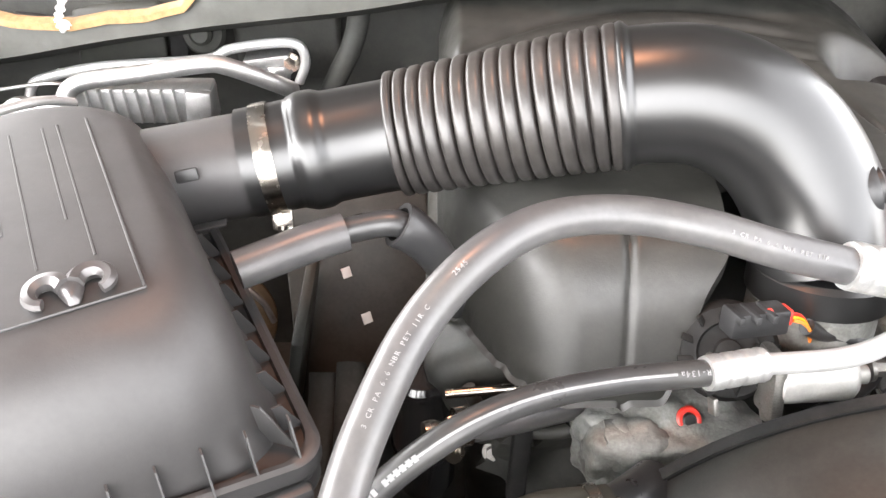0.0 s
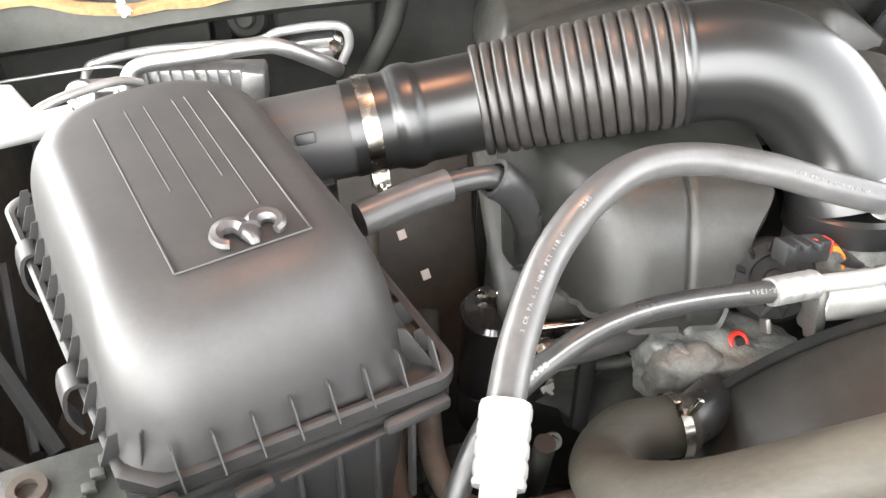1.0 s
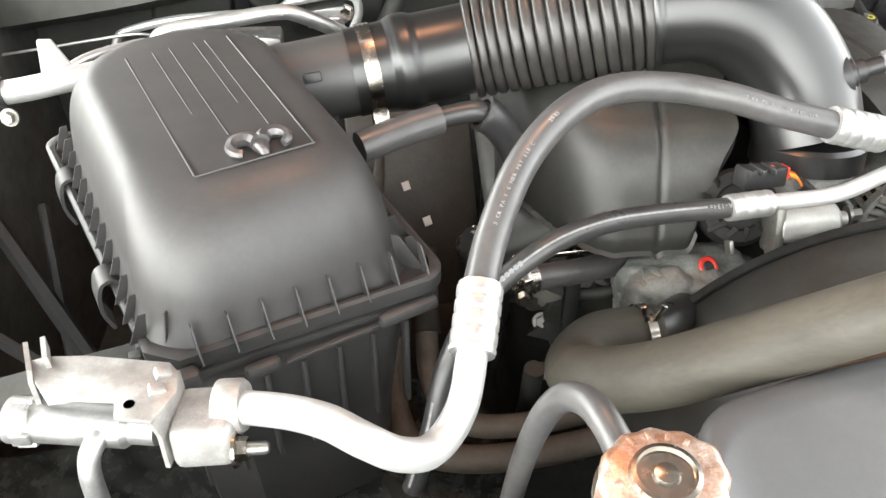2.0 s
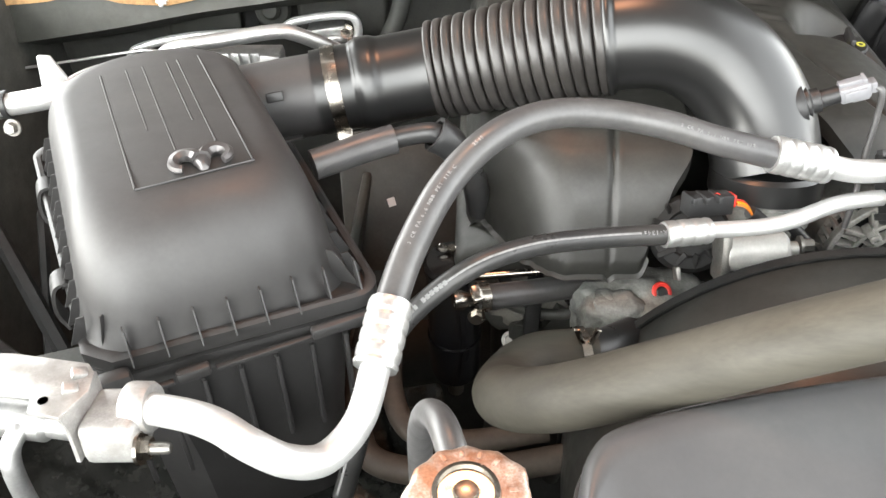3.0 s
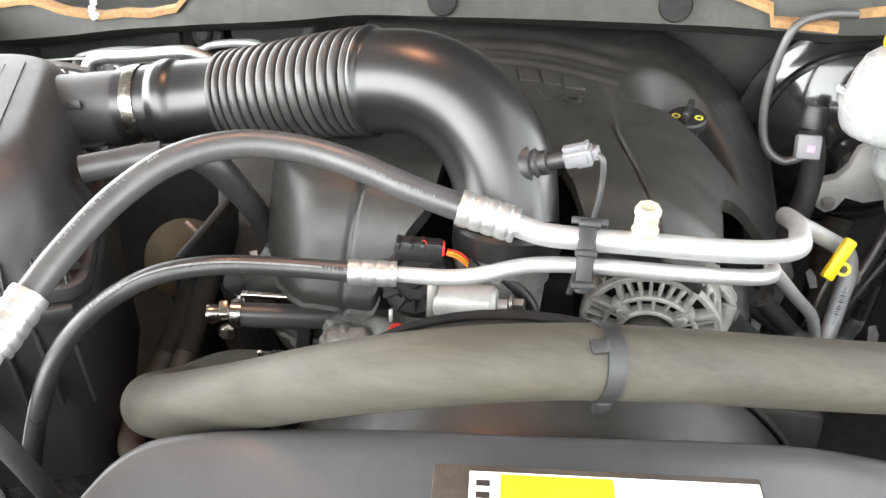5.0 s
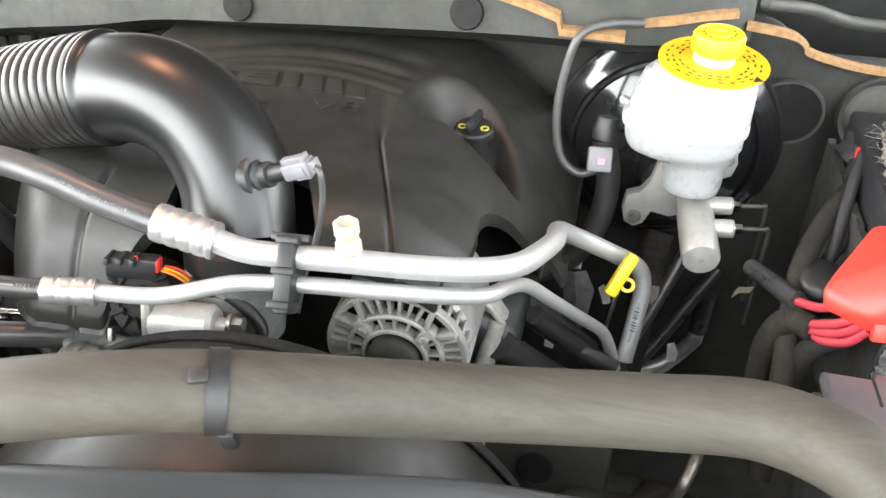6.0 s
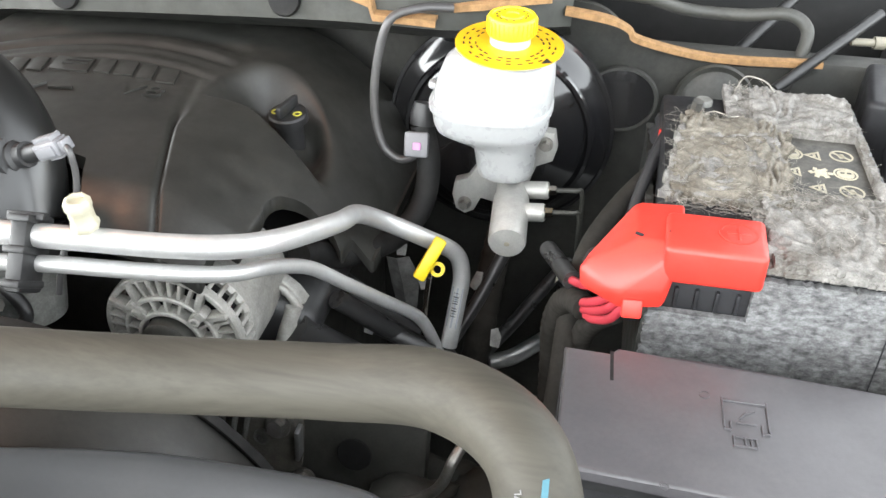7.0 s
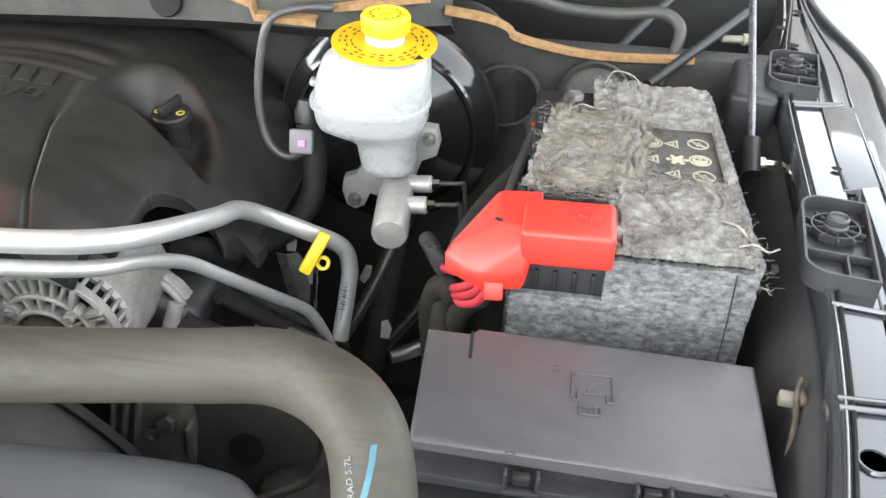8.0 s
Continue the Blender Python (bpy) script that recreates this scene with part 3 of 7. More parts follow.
# emblem: two curled horns and a split wedge, as plain faceted shapes
EM = air(0.016, -0.078, TOPZ)
badge = hull("emblem", [EM + AXN * x + AYN * y + V(0, 0, z) for x, y, z in ((-0.009, 0.007, 0), (0.009, 0.007, 0), (-0.007, -0.004, 0), (0.007, -0.004, 0), (-0.0035, -0.014, 0), (0.0035, -0.014, 0), (0, 0.006, 0.007), (0, -0.010, 0.0065), (-0.006, 0.002, 0.0055), (0.006, 0.002, 0.0055))],
             M_CHROME, airbox, "dull chromed emblem of curled plain shapes", bevel=0.0012)
for s in (-1, 1):
    path = []
    for i in range(10):
        a = radians(8 + i * 27)
        r = 0.0112 - 0.00055 * i
        path.append(EM + AXN * (s * (0.0135 - r * math.cos(a))) + AYN * (r * 1.12 * math.sin(a) - 0.002) + V(0, 0, 0.0040 - 0.00015 * i))
    v, f = sweep(spline(path, 4), [0.0058 - 0.0024 * (i / 36) ** 1.5 for i in range(37)], 7)
    finish("horn", v, f, M_CHROME, badge, angle=25)
# outlet neck
neck = [V(-0.285, 0.488, 1.116), V(-0.262, 0.495, 1.124), V(-0.235, 0.503, 1.132), V(-0.205, 0.512, 1.138), V(-0.178, 0.517, 1.142), V(-0.12, 0.527, 1.148)]
v, f = sweep(spline(neck, 5), [0.0395 + 0.030 * max(0.0, 1 - i / 19) ** 2 for i in range(26)], 36)
finish("outlet_neck", v, f, M_BOX, airbox)
for z, y in ((1.118, 0.482), (1.158, 0.488)):
    block("neck_rib", (0.040, 0.012, 0.0022), (-0.180, y, z), M_BOX, airbox, rot=(0, -8, 8), bevel=0.0006)
block("neck_slot", (0.016, 0.003, 0.009), (-0.180, 0.4795, 1.165), M_CLIP, airbox, rot=(-25, -8, 8), bevel=0.001)

# ---- intake duct: cuff, bellows, elbow ----
duct = thing("intake_duct", (0.05, 0.51, 1.1), "black plastic air intake duct with ribbed bellows and a large elbow", "intake duct")
LINE = [V(-0.150, 0.523, 1.1450), V(-0.090, 0.534, 1.1525), V(-0.032, 0.540, 1.1615), V(0.048, 0.534, 1.1815), V(0.128, 0.525, 1.2015),
        V(0.185, 0.518, 1.2055), V(0.232, 0.505, 1.185), V(0.263, 0.482, 1.148), V(0.2743, 0.4536, 1.1046)]
path = spline(LINE, 40)


def cut(x0, x1):
    return [p for p in path[:220] if x0 <= p.x <= x1]


cuff = cut(-0.149, -0.034)
rad = [0.0415 + 0.0030 * math.exp(-((p.x + 0.098) / 0.010) ** 4) + (0.001 if p.x > -0.112 else 0.0) for p in cuff]
v, f = sweep(cuff, rad, 36)
finish("cuff", v, f, M_DUCT, duct)
n_rib, bel = 15, [p for p in spline(LINE, 110)[:600] if -0.038 <= p.x <= 0.128]
rad = []
for i, p in enumerate(bel):
    u = (i / (len(bel) - 1) * n_rib) % 1.0
    rad.append(0.0395 + 0.0080 * max(0.0, 1 - (2 * u - 1) ** 4) ** 0.5 + 0.005 * i / len(bel))
v, f = sweep(bel, rad, 48)
finish("bellows", v, f, M_BELLOWS, duct, "ribbed black rubber bellows", angle=75)
elbow = [p for p in path if p.x > 0.1235]
ends = (0.0500, 0.0520, 0.0530, 0.0530, 0.0520, 0.0500)
v, f = sweep(elbow, [ends[i] if i < 6 else 0.0488 for i in range(len(elbow))], 44)
finish("elbow", v, f, M_DUCT, duct)
E0 = LINE[-1]
lathe("collar", [(0.047, 0.0), (0.051, 0.002), (0.051, 0.022), (0.047, 0.026)], E0 + V(0.001, -0.004, -0.022), (0, 0.25, 1), M_DUCT, duct)


def band_clamp(at, axis, r, w, parent_name, label):
    c = thing(parent_name, at, label, "hose clamp")
    lathe("band", [(r, -w / 2), (r + 0.0012, -w / 2), (r + 0.0015, 0), (r + 0.0012, w / 2), (r, w / 2)], at, axis, M_STEEL, c, seg=40, ring=True)
    return c


A0 = V(-0.131, 0.5265, 1.1474)
AD0 = (LINE[1] - LINE[0]).normalized()
cl = band_clamp(A0, AD0, 0.0418, 0.013, "hose_clamp", "shiny steel worm-drive clamp round the intake duct")
block("screw_housing", (0.016, 0.022, 0.010), (-0.122, 0.499, 1.114), M_STEEL, cl, rot=(50, 0, 8), bevel=0.002)
hexbolt("screw", (-0.121, 0.494, 1.108), (0.1, -0.6, -0.8), 0.0045, 0.014, M_STEEL, cl)

# ---- sensor in the elbow ----
sensor = thing("air_temperature_sensor", (0.31, 0.46, 1.17), "black sensor with a grey plug in the intake elbow", "sensor")
S0, SD = V(0.302, 0.462, 1.170), V(0.92, -0.05, 0.35).normalized()
lathe("grommet", [(0.0195, -0.022), (0.0205, -0.011), (0.0190, -0.007), (0.0145, -0.006), (0.0145, -0.003), (0.0110, -0.001), (0.0110, 0.006), (0.0075, 0.007)], S0, SD, M_CLIP, sensor)
lathe("stem", [(0.008, 0.004), (0.008, 0.022)], S0, SD, M_CLIP, sensor, seg=16)
bm = box_bm((0.017, 0.015, 0.026), Matrix.Translation(S0 + SD * 0.034) @ SD.to_track_quat("Z", "Y").to_matrix().to_4x4(), 0.003)
part("plug", bm, M_GREYPLUG, sensor, "pale grey connector plug")
PM = Matrix.Translation(S0 + SD * 0.034) @ SD.to_track_quat("Z", "Y").to_matrix().to_4x4()
for x, y, z, a, b, c in ((0.0, 0.009, -0.002, 0.008, 0.004, 0.020), (0.0, 0.009, 0.009, 0.012, 0.005, 0.003), (0.0092, 0.0, 0.0, 0.002, 0.009, 0.018), (-0.0092, 0.0, 0.0, 0.002, 0.009, 0.018), (0.0, 0.0, 0.015, 0.011, 0.010, 0.006), (0.0, -0.0082, 0.004, 0.012, 0.002, 0.014)):
    part("plug_rib", box_bm((a, b, c), PM @ Matrix.Translation((x, y, z)), 0.0008), M_GREYPLUG, sensor)
tube("wire", [S0 + SD * 0.046, S0 + SD * 0.052 + V(0.004, -0.006, -0.004), V(0.356, 0.45, 1.16), V(0.352, 0.44, 1.13), V(0.345, 0.42, 1.10), V(0.34, 0.41, 1.07)], 0.0028, M_HOSE, sensor, seg=10)

# ---- breather hose with a sleeve beside the duct ----
breather = thing("breather_hose", (-0.07, 0.44, 1.1), "dark grey rubber breather hose with a thick sleeve", "hose")
tube("sleeve", [V(-0.138, 0.416, 1.132), V(-0.115, 0.428, 1.134), V(-0.092, 0.440, 1.136), V(-0.068, 0.450, 1.138)], 0.0138, M_HOSE, breather)
tube("pipe", [V(-0.080, 0.446, 1.138), V(-0.05, 0.452, 1.142), V(-0.032, 0.4535, 1.1425), V(-0.022, 0.4545, 1.134), V(-0.014, 0.457, 1.122)], 0.0095, M_HOSE_DARK, breather)
SK = spline([V(-0.031, 0.4535, 1.142), V(-0.022, 0.4545, 1.135), V(-0.012, 0.457, 1.122), V(-0.002, 0.463, 1.100), V(0.006, 0.475, 1.070), V(0.010, 0.49, 1.03)], 6)
sv, sf = sweep(SK, [0.0165 if i < 2 else 0.0172 - 0.0002 * i for i in range(len(SK))], 24, False)
iv, jf = sweep(SK, [0.0128] * len(SK), 24, False)
o = len(sv)
finish("socket", sv + iv, sf + [tuple(i + o for i in q[::-1]) for q in jf] + [(j, o + j, o + (j + 1) % 24, (j + 1) % 24) for j in range(24)], M_HOSE_DARK, breather, "wide rubber socket with an open mouth")

# ---- refrigerant lines ----


def ferrule(parent, p, q, r, grooves=4):
    p, q = Vector(p), Vector(q)
    prof, L = [], (q - p).length
    n = 40
    for i in range(n + 1):
        u = i / n
        w = 0.5 - 0.5 * math.cos(2 * math.pi * u * (grooves + 0.5))
        rr = r * (0.945 + 0.055 * min(1.0, w * 3.0))
        if u < 0.05 or u > 0.96:
            rr = r * 0.96
        prof.append((rr, L * u))
    return lathe("ferrule", prof, p, q - p, M_FERRULE, parent, "crimped bright aluminium ferrule", seg=24, angle=60)


suction = thing("refrigerant_hose", (0.05, 0.33, 1.05), "thick grey rubber air-conditioning hose arching over the engine, with aluminium pipes", "hose")
HA = [(-0.0525, 0.2154, 1.1434), (-0.0392, 0.2568, 1.1641), (-0.0152, 0.3041, 1.1882), (0.0187, 0.3411, 1.2058), (0.0593, 0.373, 1.2072),
      (0.108, 0.389, 1.2000), (0.1559, 0.3860, 1.1925), (0.2032, 0.3818, 1.1788), (0.2513, 0.3801, 1.1661)]
tube("rubber_hose", HA, 0.0118, M_HOSE, suction, seg=28)
ferrule(suction, (-0.050, 0.222, 1.147), (-0.0585, 0.1785, 1.1275), 0.0158)
ferrule(suction, (0.246, 0.380, 1.168), (0.294, 0.382, 1.1555), 0.0155)
tube("block_pipe", [(-0.0570, 0.1840, 1.1300), (-0.0665, 0.1488, 1.1110), (-0.085, 0.122, 1.106), (-0.1050, 0.1100, 1.1180), (-0.125, 0.108, 1.135), (-0.146, 0.118, 1.140), (-0.170, 0.131, 1.134), (-0.205, 0.1465, 1.122)], 0.0105, M_ALU, suction, seg=24)
P2 = [(0.288, 0.3825, 1.157), (0.315, 0.383, 1.150), (0.345, 0.386, 1.148), (0.397, 0.393, 1.146), (0.4541, 0.403, 1.142), (0.497, 0.415, 1.139), (0.522, 0.440, 1.130),
      (0.534, 0.490, 1.108), (0.5430, 0.550, 1.082), (0.5420, 0.605, 1.056), (0.5572, 0.6364, 1.031), (0.5976, 0.6555, 1.0028), (0.6300, 0.6719, 0.976), (0.6391, 0.670, 0.95), (0.6371, 0.6602, 0.9173), (0.6313, 0.6409, 0.8656)]
tube("long_pipe", P2, 0.0098, M_ALU, suction, seg=24)
liquid = thing("refrigerant_hose", (0.05, 0.30, 1.0), "thin black rubber air-conditioning hose with a white stripe and aluminium pipe", "hose")
HB = [(0.1618, 0.3397, 1.1163), (0.1031, 0.3308, 1.1183), (0.0478, 0.3115, 1.124), (0.0, 0.2879, 1.1189), (-0.0462, 0.263, 1.0897), (-0.0715, 0.235, 1.0539), (-0.0847, 0.2091, 1.0063), (-0.1001, 0.1977, 0.9515)]
tube("rubber_hose", HB, 0.0085, M_HOSE_DARK, liquid, seg=24)
ferrule(liquid, (0.160, 0.3385, 1.1168), (0.199, 0.350, 1.1125), 0.0112, 3)
P3 = [(0.195, 0.349, 1.113), (0.2548, 0.352, 1.118), (0.3096, 0.372, 1.125), (0.3642, 0.380, 1.127), (0.4189, 0.389, 1.124), (0.475, 0.402, 1.119), (0.502, 0.420, 1.111),
      (0.5130, 0.462, 1.089), (0.5240, 0.5140, 1.052), (0.545, 0.546, 1.014), (0.570, 0.582, 0.970), (0.592, 0.611, 0.934), (0.602, 0.622, 0.917), (0.611, 0.628, 0.895), (0.622, 0.636, 0.855)]
tube("long_pipe", P3, 0.0068, M_ALU, liquid, seg=20)


def printed(path, r, i0, i1, direction, w, mat, parent, name="stripe", lift=0.0003, end=None):
    """A painted line along a tube, on the side that faces direction."""
    fr = frames_along(path)
    rows = [[], [], []]
    for i in range(i0, i1):
        u, q, t = fr[i]
        d = direction if end is None else direction.lerp(end, (i - i0) / (i1 - i0))
        d = (d - t * d.dot(t)).normalized()
        e = t.cross(d)
        for k, s in enumerate((-1, 0, 1)):
            a = s * w / r / 2
            rows[k].append(path[i] + (d * math.cos(a) + e * math.sin(a)) * (r + lift))
    return sheet(name, rows, mat, parent, "painted line", thick=0.0002)


UP = V(-0.05, -0.62, 0.78)
pp = spline(P2, 16)
i0 = min(range(len(pp)), key=lambda i: abs(pp[i].z - 0.935))
i1 = min(range(len(pp)), key=lambda i: abs(pp[i].z - 0.885))
printed(pp, 0.0098, i0, i1, UP, 0.013, M_PALEBLUE, suction, "barcode_label")
for k in range(i0 + 3, i1 - 3):
    t = (pp[k + 1] - pp[k - 1]).normalized()
    d = (UP - t * UP.dot(t)).normalized()
    if (k * 7) % 5 != 0:
        part("print_bar", box_bm((0.0060, 0.0005 + 0.0004 * (k % 3), 0.0004), Matrix.Translation(pp[k] + d * 0.0104) @ Matrix((t.cross(d), t, d)).transposed().to_4x4(), 0), M_CLIP, suction)
pb = spline(HB, 8)
printed(pb, 0.0085, 3, 30, UP, 0.0016, M_PRINT, liquid, "white_stripe")
printed(pb, 0.0085, 44, 56, V(-0.5, -0.7, 0.4), 0.0022, M_PRINT, liquid, "white_stripe")


def writing(path, r, start, words, size, direction, mat, parent, gap=0.62, flip=False):
    """Letters one by one along a tube."""
    fr = frames_along(path)
    length = [0.0]
    for a, b in zip(path, path[1:]):
        length.append(length[-1] + (b - a).length)
    d0 = start
    for ch in (words[::-1] if flip else words):
        if ch != " ":
            i = max(k for k in range(len(path)) if length[k] <= d0)
            t = fr[i][2] * (-1 if flip else 1)
            p = path[i] + fr[i][2] * (d0 - length[i])
            d = (direction - t * direction.dot(t)).normalized()
            m = Matrix.Translation(p + d * (r + 0.0002)) @ Matrix((t, d.cross(t), d)).transposed().to_4x4()
            if ch == "|":
                bm = box_bm((size * 0.45, size * 0.6, 0.0003), m, 0)
                part("print_bar", bm, mat, parent)
            else:
                text_on("letter", ch, size, m, mat, parent)
        d0 += size * gap
    return


pa = spline(HA, 8)
writing(pa, 0.0118, 0.050, "3 CR PA 6.6 NBR PET IIR C", 0.0038, V(-0.05, -0.62, 0.78), M_PRINT, suction, 0.75)
writing(pa, 0.0118, 0.142, "2545", 0.0042, V(-0.05, -0.5, 0.86), M_PRINT, suction)
writing(pa, 0.0118, 0.325, "3 CR PA 6.6 NBR PET IIR", 0.0036, V(-0.05, -0.72, 0.68), M_PRINT, suction, 0.76)
writing(pb, 0.0085, 0.190, "|||||| ||", 0.0066, V(-0.05, -0.62, 0.78), M_PRINT, liquid)
writing(pb, 0.0085, 0.003, "R-134a", 0.0052, V(-0.05, -0.62, 0.78), M_PRINT, liquid, flip=False)

# clip that ties both pipes, and the service port
clip = thing("pipe_clip", (0.351, 0.38, 1.13), "black plastic clip holding two aluminium pipes", "pipe clip")
block("body", (0.014, 0.030, 0.060), (0.352, 0.378, 1.136), M_CLIP, clip, rot=(-38, 0, 4), bevel=0.003)
for dz in (-0.022, 0.004, 0.028):
    block("rib", (0.018, 0.034, 0.006), V(0.352, 0.376, 1.136) + V(0, 0.616, 0.788) * dz, M_CLIP, clip, rot=(-38, 0, 4), bevel=0.0015)
block("tab", (0.030, 0.010, 0.006), (0.352, 0.392, 1.162), M_CLIP, clip, rot=(-38, 0, 4), bevel=0.001)
port = thing("service_port_cap", (0.396, 0.395, 1.155), "ivory plastic cap on the service port of the pipe", "cap")
PD = V(0.0, -0.12, 1)
lathe("neck", [(0.006, -0.004), (0.006, 0.010)], (0.396, 0.397, 1.150), PD, M_ALU, port, seg=16)
lathe("cap", [(0.0095, 0.004), (0.011, 0.006), (0.011, 0.010), (0.0095, 0.012), (0.0095, 0.022), (0.0105, 0.024), (0.0105, 0.030), (0.009, 0.032), (0.007, 0.0325), (0.0065, 0.029)], (0.396, 0.397, 1.150), PD, M_IVORY, port, seg=8)

# ---- connecting block at the condenser ----
conn = thing("condenser_fitting", (-0.27, 0.15, 1.08), "bright weathered aluminium fitting block with a bracket and bolt", "pipe fitting")
BM = pose(-0.2235, 0.141, 1.111, -8, 0, 2)
part("flange", box_bm((0.038, 0.044, 0.032), BM, 0.007, 3), M_FITTING, conn)
lathe("collar", [(0.0125, -0.004), (0.0165, -0.003), (0.0170, 0.0), (0.0170, 0.011), (0.0155, 0.0135), (0.0110, 0.014)], (-0.213, 0.148, 1.121), (1, -0.10, 0.10), M_FITTING, conn, seg=32)
hexbolt("nut", (-0.2045, 0.1235, 1.110), (1, 0.0, 0.05), 0.0078, 0.008, M_STEEL, conn)
lathe("stud", [(0.0042, 0), (0.0042, 0.017), (0.003, 0.019)], (-0.203, 0.1235, 1.110), (1, 0.0, 0.05), M_BOLT, conn, seg=12)
slab("bracket", [(-0.324, 0.178), (-0.300, 0.178), (-0.247, 0.170), (-0.240, 0.162), (-0.238, 0.146), (-0.249, 0.124), (-0.271, 0.128), (-0.274, 0.141), (-0.298, 0.143), (-0.313, 0.141), (-0.327, 0.159), (-0.334, 0.175)], 1.1350, 1.1385, M_FITTING, conn, "bent sheet-metal bracket", bevel=0.0012)
sheet("bracket_fold", [[V(-0.2480, 0.123, 1.137), V(-0.2400, 0.146, 1.137), V(-0.2400, 0.164, 1.137)], [V(-0.2445, 0.122, 1.126), V(-0.2395, 0.146, 1.126), V(-0.2395, 0.163, 1.126)], [V(-0.2440, 0.119, 1.100), V(-0.2400, 0.144, 1.100), V(-0.2400, 0.160, 1.100)]], M_FITTING, conn, "folded edge of the bracket", thick=0.003)
sheet("bracket_lip", [[V(-0.337, 0.180, 1.149), V(-0.328, 0.158, 1.147)], [V(-0.338, 0.178, 1.140), V(-0.329, 0.156, 1.138)], [V(-0.339, 0.176, 1.105), V(-0.330, 0.154, 1.100)]], M_FITTING, conn, "upturned end of the bracket", thick=0.003)
sheet("bracket_lip", [[V(-0.329, 0.186, 1.147), V(-0.322, 0.168, 1.147)], [V(-0.328, 0.184, 1.138), V(-0.321, 0.167, 1.138)]], M_FITTING, conn, "upturned end of the bracket", thick=0.003)
for x, y, a in ((-0.249, 0.160, 30), (-0.250, 0.147, 24)):
    part("tab", box_bm((0.010, 0.008, 0.006), pose(x, y, 1.1395, 10, 25, a), 0.0015), M_FITTING, conn)
lathe("hole", [(0.0, 0.0), (0.0034, 0.0)], (-0.264, 0.137, 1.1389), (0, 0, 1), M_HOLE, conn, seg=18)
lathe("port", [(0.012, -0.045), (0.015, -0.044), (0.015, -0.030), (0.0135, -0.029), (0.0135, 0.030), (0.0105, 0.034), (0.0105, 0.050)], (-0.305, 0.150, 1.106), (1, -0.12, 0), M_ALU_DULL, conn, seg=28)
for k in range(6):
    a = radians(60 * k)
    block("port_flat", (0.012, 0.010, 0.003), V(-0.338, 0.153 + 0.014 * math.cos(a), 1.106 + 0.014 * math.sin(a)), M_ALU_DULL, conn, rot=(60 * k + 90, 0, 0), bevel=0.001)
tube("small_pipe", [(-0.286, 0.150, 1.108), (-0.290, 0.138, 1.108), (-0.295, 0.128, 1.100), (-0.296, 0.122, 1.080), (-0.296, 0.120, 1.03)], 0.0068, M_ALU_DULL, conn)
lathe("pipe_ring", [(0.0070, -0.002), (0.0082, -0.001), (0.0082, 0.002), (0.0070, 0.003)], (-0.287, 0.146, 1.108), (-0.3, -1, 0), M_STEEL, conn, seg=20, ring=True)


# ---- radiator hose ----
rhose = thing("radiator_hose", (0.35, 0.22, 1.1), "thick dusty olive-grey upper radiator hose across the engine", "hose")
RH = [(0.1098, 0.3018, 1.0133), (0.060, 0.2930, 1.0150), (0.0330, 0.2600, 1.0220), (0.0342, 0.2169, 1.0550), (0.0723, 0.1897, 1.0889), (0.1403, 0.1842, 1.1223), (0.206, 0.1774, 1.1582),
      (0.2764, 0.1795, 1.1833), (0.348, 0.2044, 1.1813), (0.4167, 0.2321, 1.1675), (0.4862, 0.2574, 1.1529), (0.5565, 0.2804, 1.1411), (0.6281, 0.2905, 1.1423),
      (0.6975, 0.2820, 1.1570), (0.7505, 0.2440, 1.1610), (0.7684, 0.2008, 1.1214), (0.772, 0.17, 1.07)]
tube("rubber_hose", RH, 0.0240, M_RAD, rhose, seg=40, k=10)
pr = spline(RH, 10)
fr_r = frames_along(pr)


def near_x(x, lo=0):
    return min(range(lo, len(pr)), key=lambda i: abs(pr[i].x - x))


iz = near_x(0.373, 60)
lathe("strap", [(0.0243, -0.006), (0.0255, -0.006), (0.0255, 0.006), (0.0243, 0.006)], pr[iz], fr_r[iz][2], M_CLIP, rhose, "black plastic strap", seg=36, ring=True)
block("strap_lock", (0.012, 0.010, 0.005), pr[iz] + V(-0.002, -0.012, 0.0235), M_CLIP, rhose, rot=(25, 0, 20), bevel=0.002)
block("strap_foot", (0.011, 0.010, 0.022), pr[iz] + V(0.004, -0.004, -0.034), M_CLIP, rhose, rot=(20, 0, 15), bevel=0.003)
lathe("spring_clamp", [(0.0255, -0.004), (0.027, -0.004), (0.027, 0.004), (0.0255, 0.004)], (0.098, 0.299, 1.0135), (1, 0.2, -0.02), M_STEEL, rhose, seg=36, ring=True)
for d in (-1, 1):
    block("clamp_ear", (0.005, 0.004, 0.018), V(0.100 + d * 0.006, 0.292, 1.046), M_STEEL, rhose, rot=(0, d * 20, 0), bevel=0.001)
printed(pr, 0.0240, len(pr) - 18, len(pr) - 5, V(0.22, -0.52, 0.72), 0.0036, M_BLUE, rhose, "blue_paint_mark", 0.0004, V(-0.95, -0.6, 0.6))
it = len(pr) - 16
tt = -fr_r[it][2]
td = V(-0.42, -0.55, 0.76)
td = (td - tt * td.dot(tt)).normalized()
text_on("lettering", "RAD 5.7L", 0.0056, Matrix.Translation(pr[it] + td * 0.0243) @ Matrix((tt, td.cross(tt), td)).transposed().to_4x4(), M_PRINT, rhose, "white lettering")

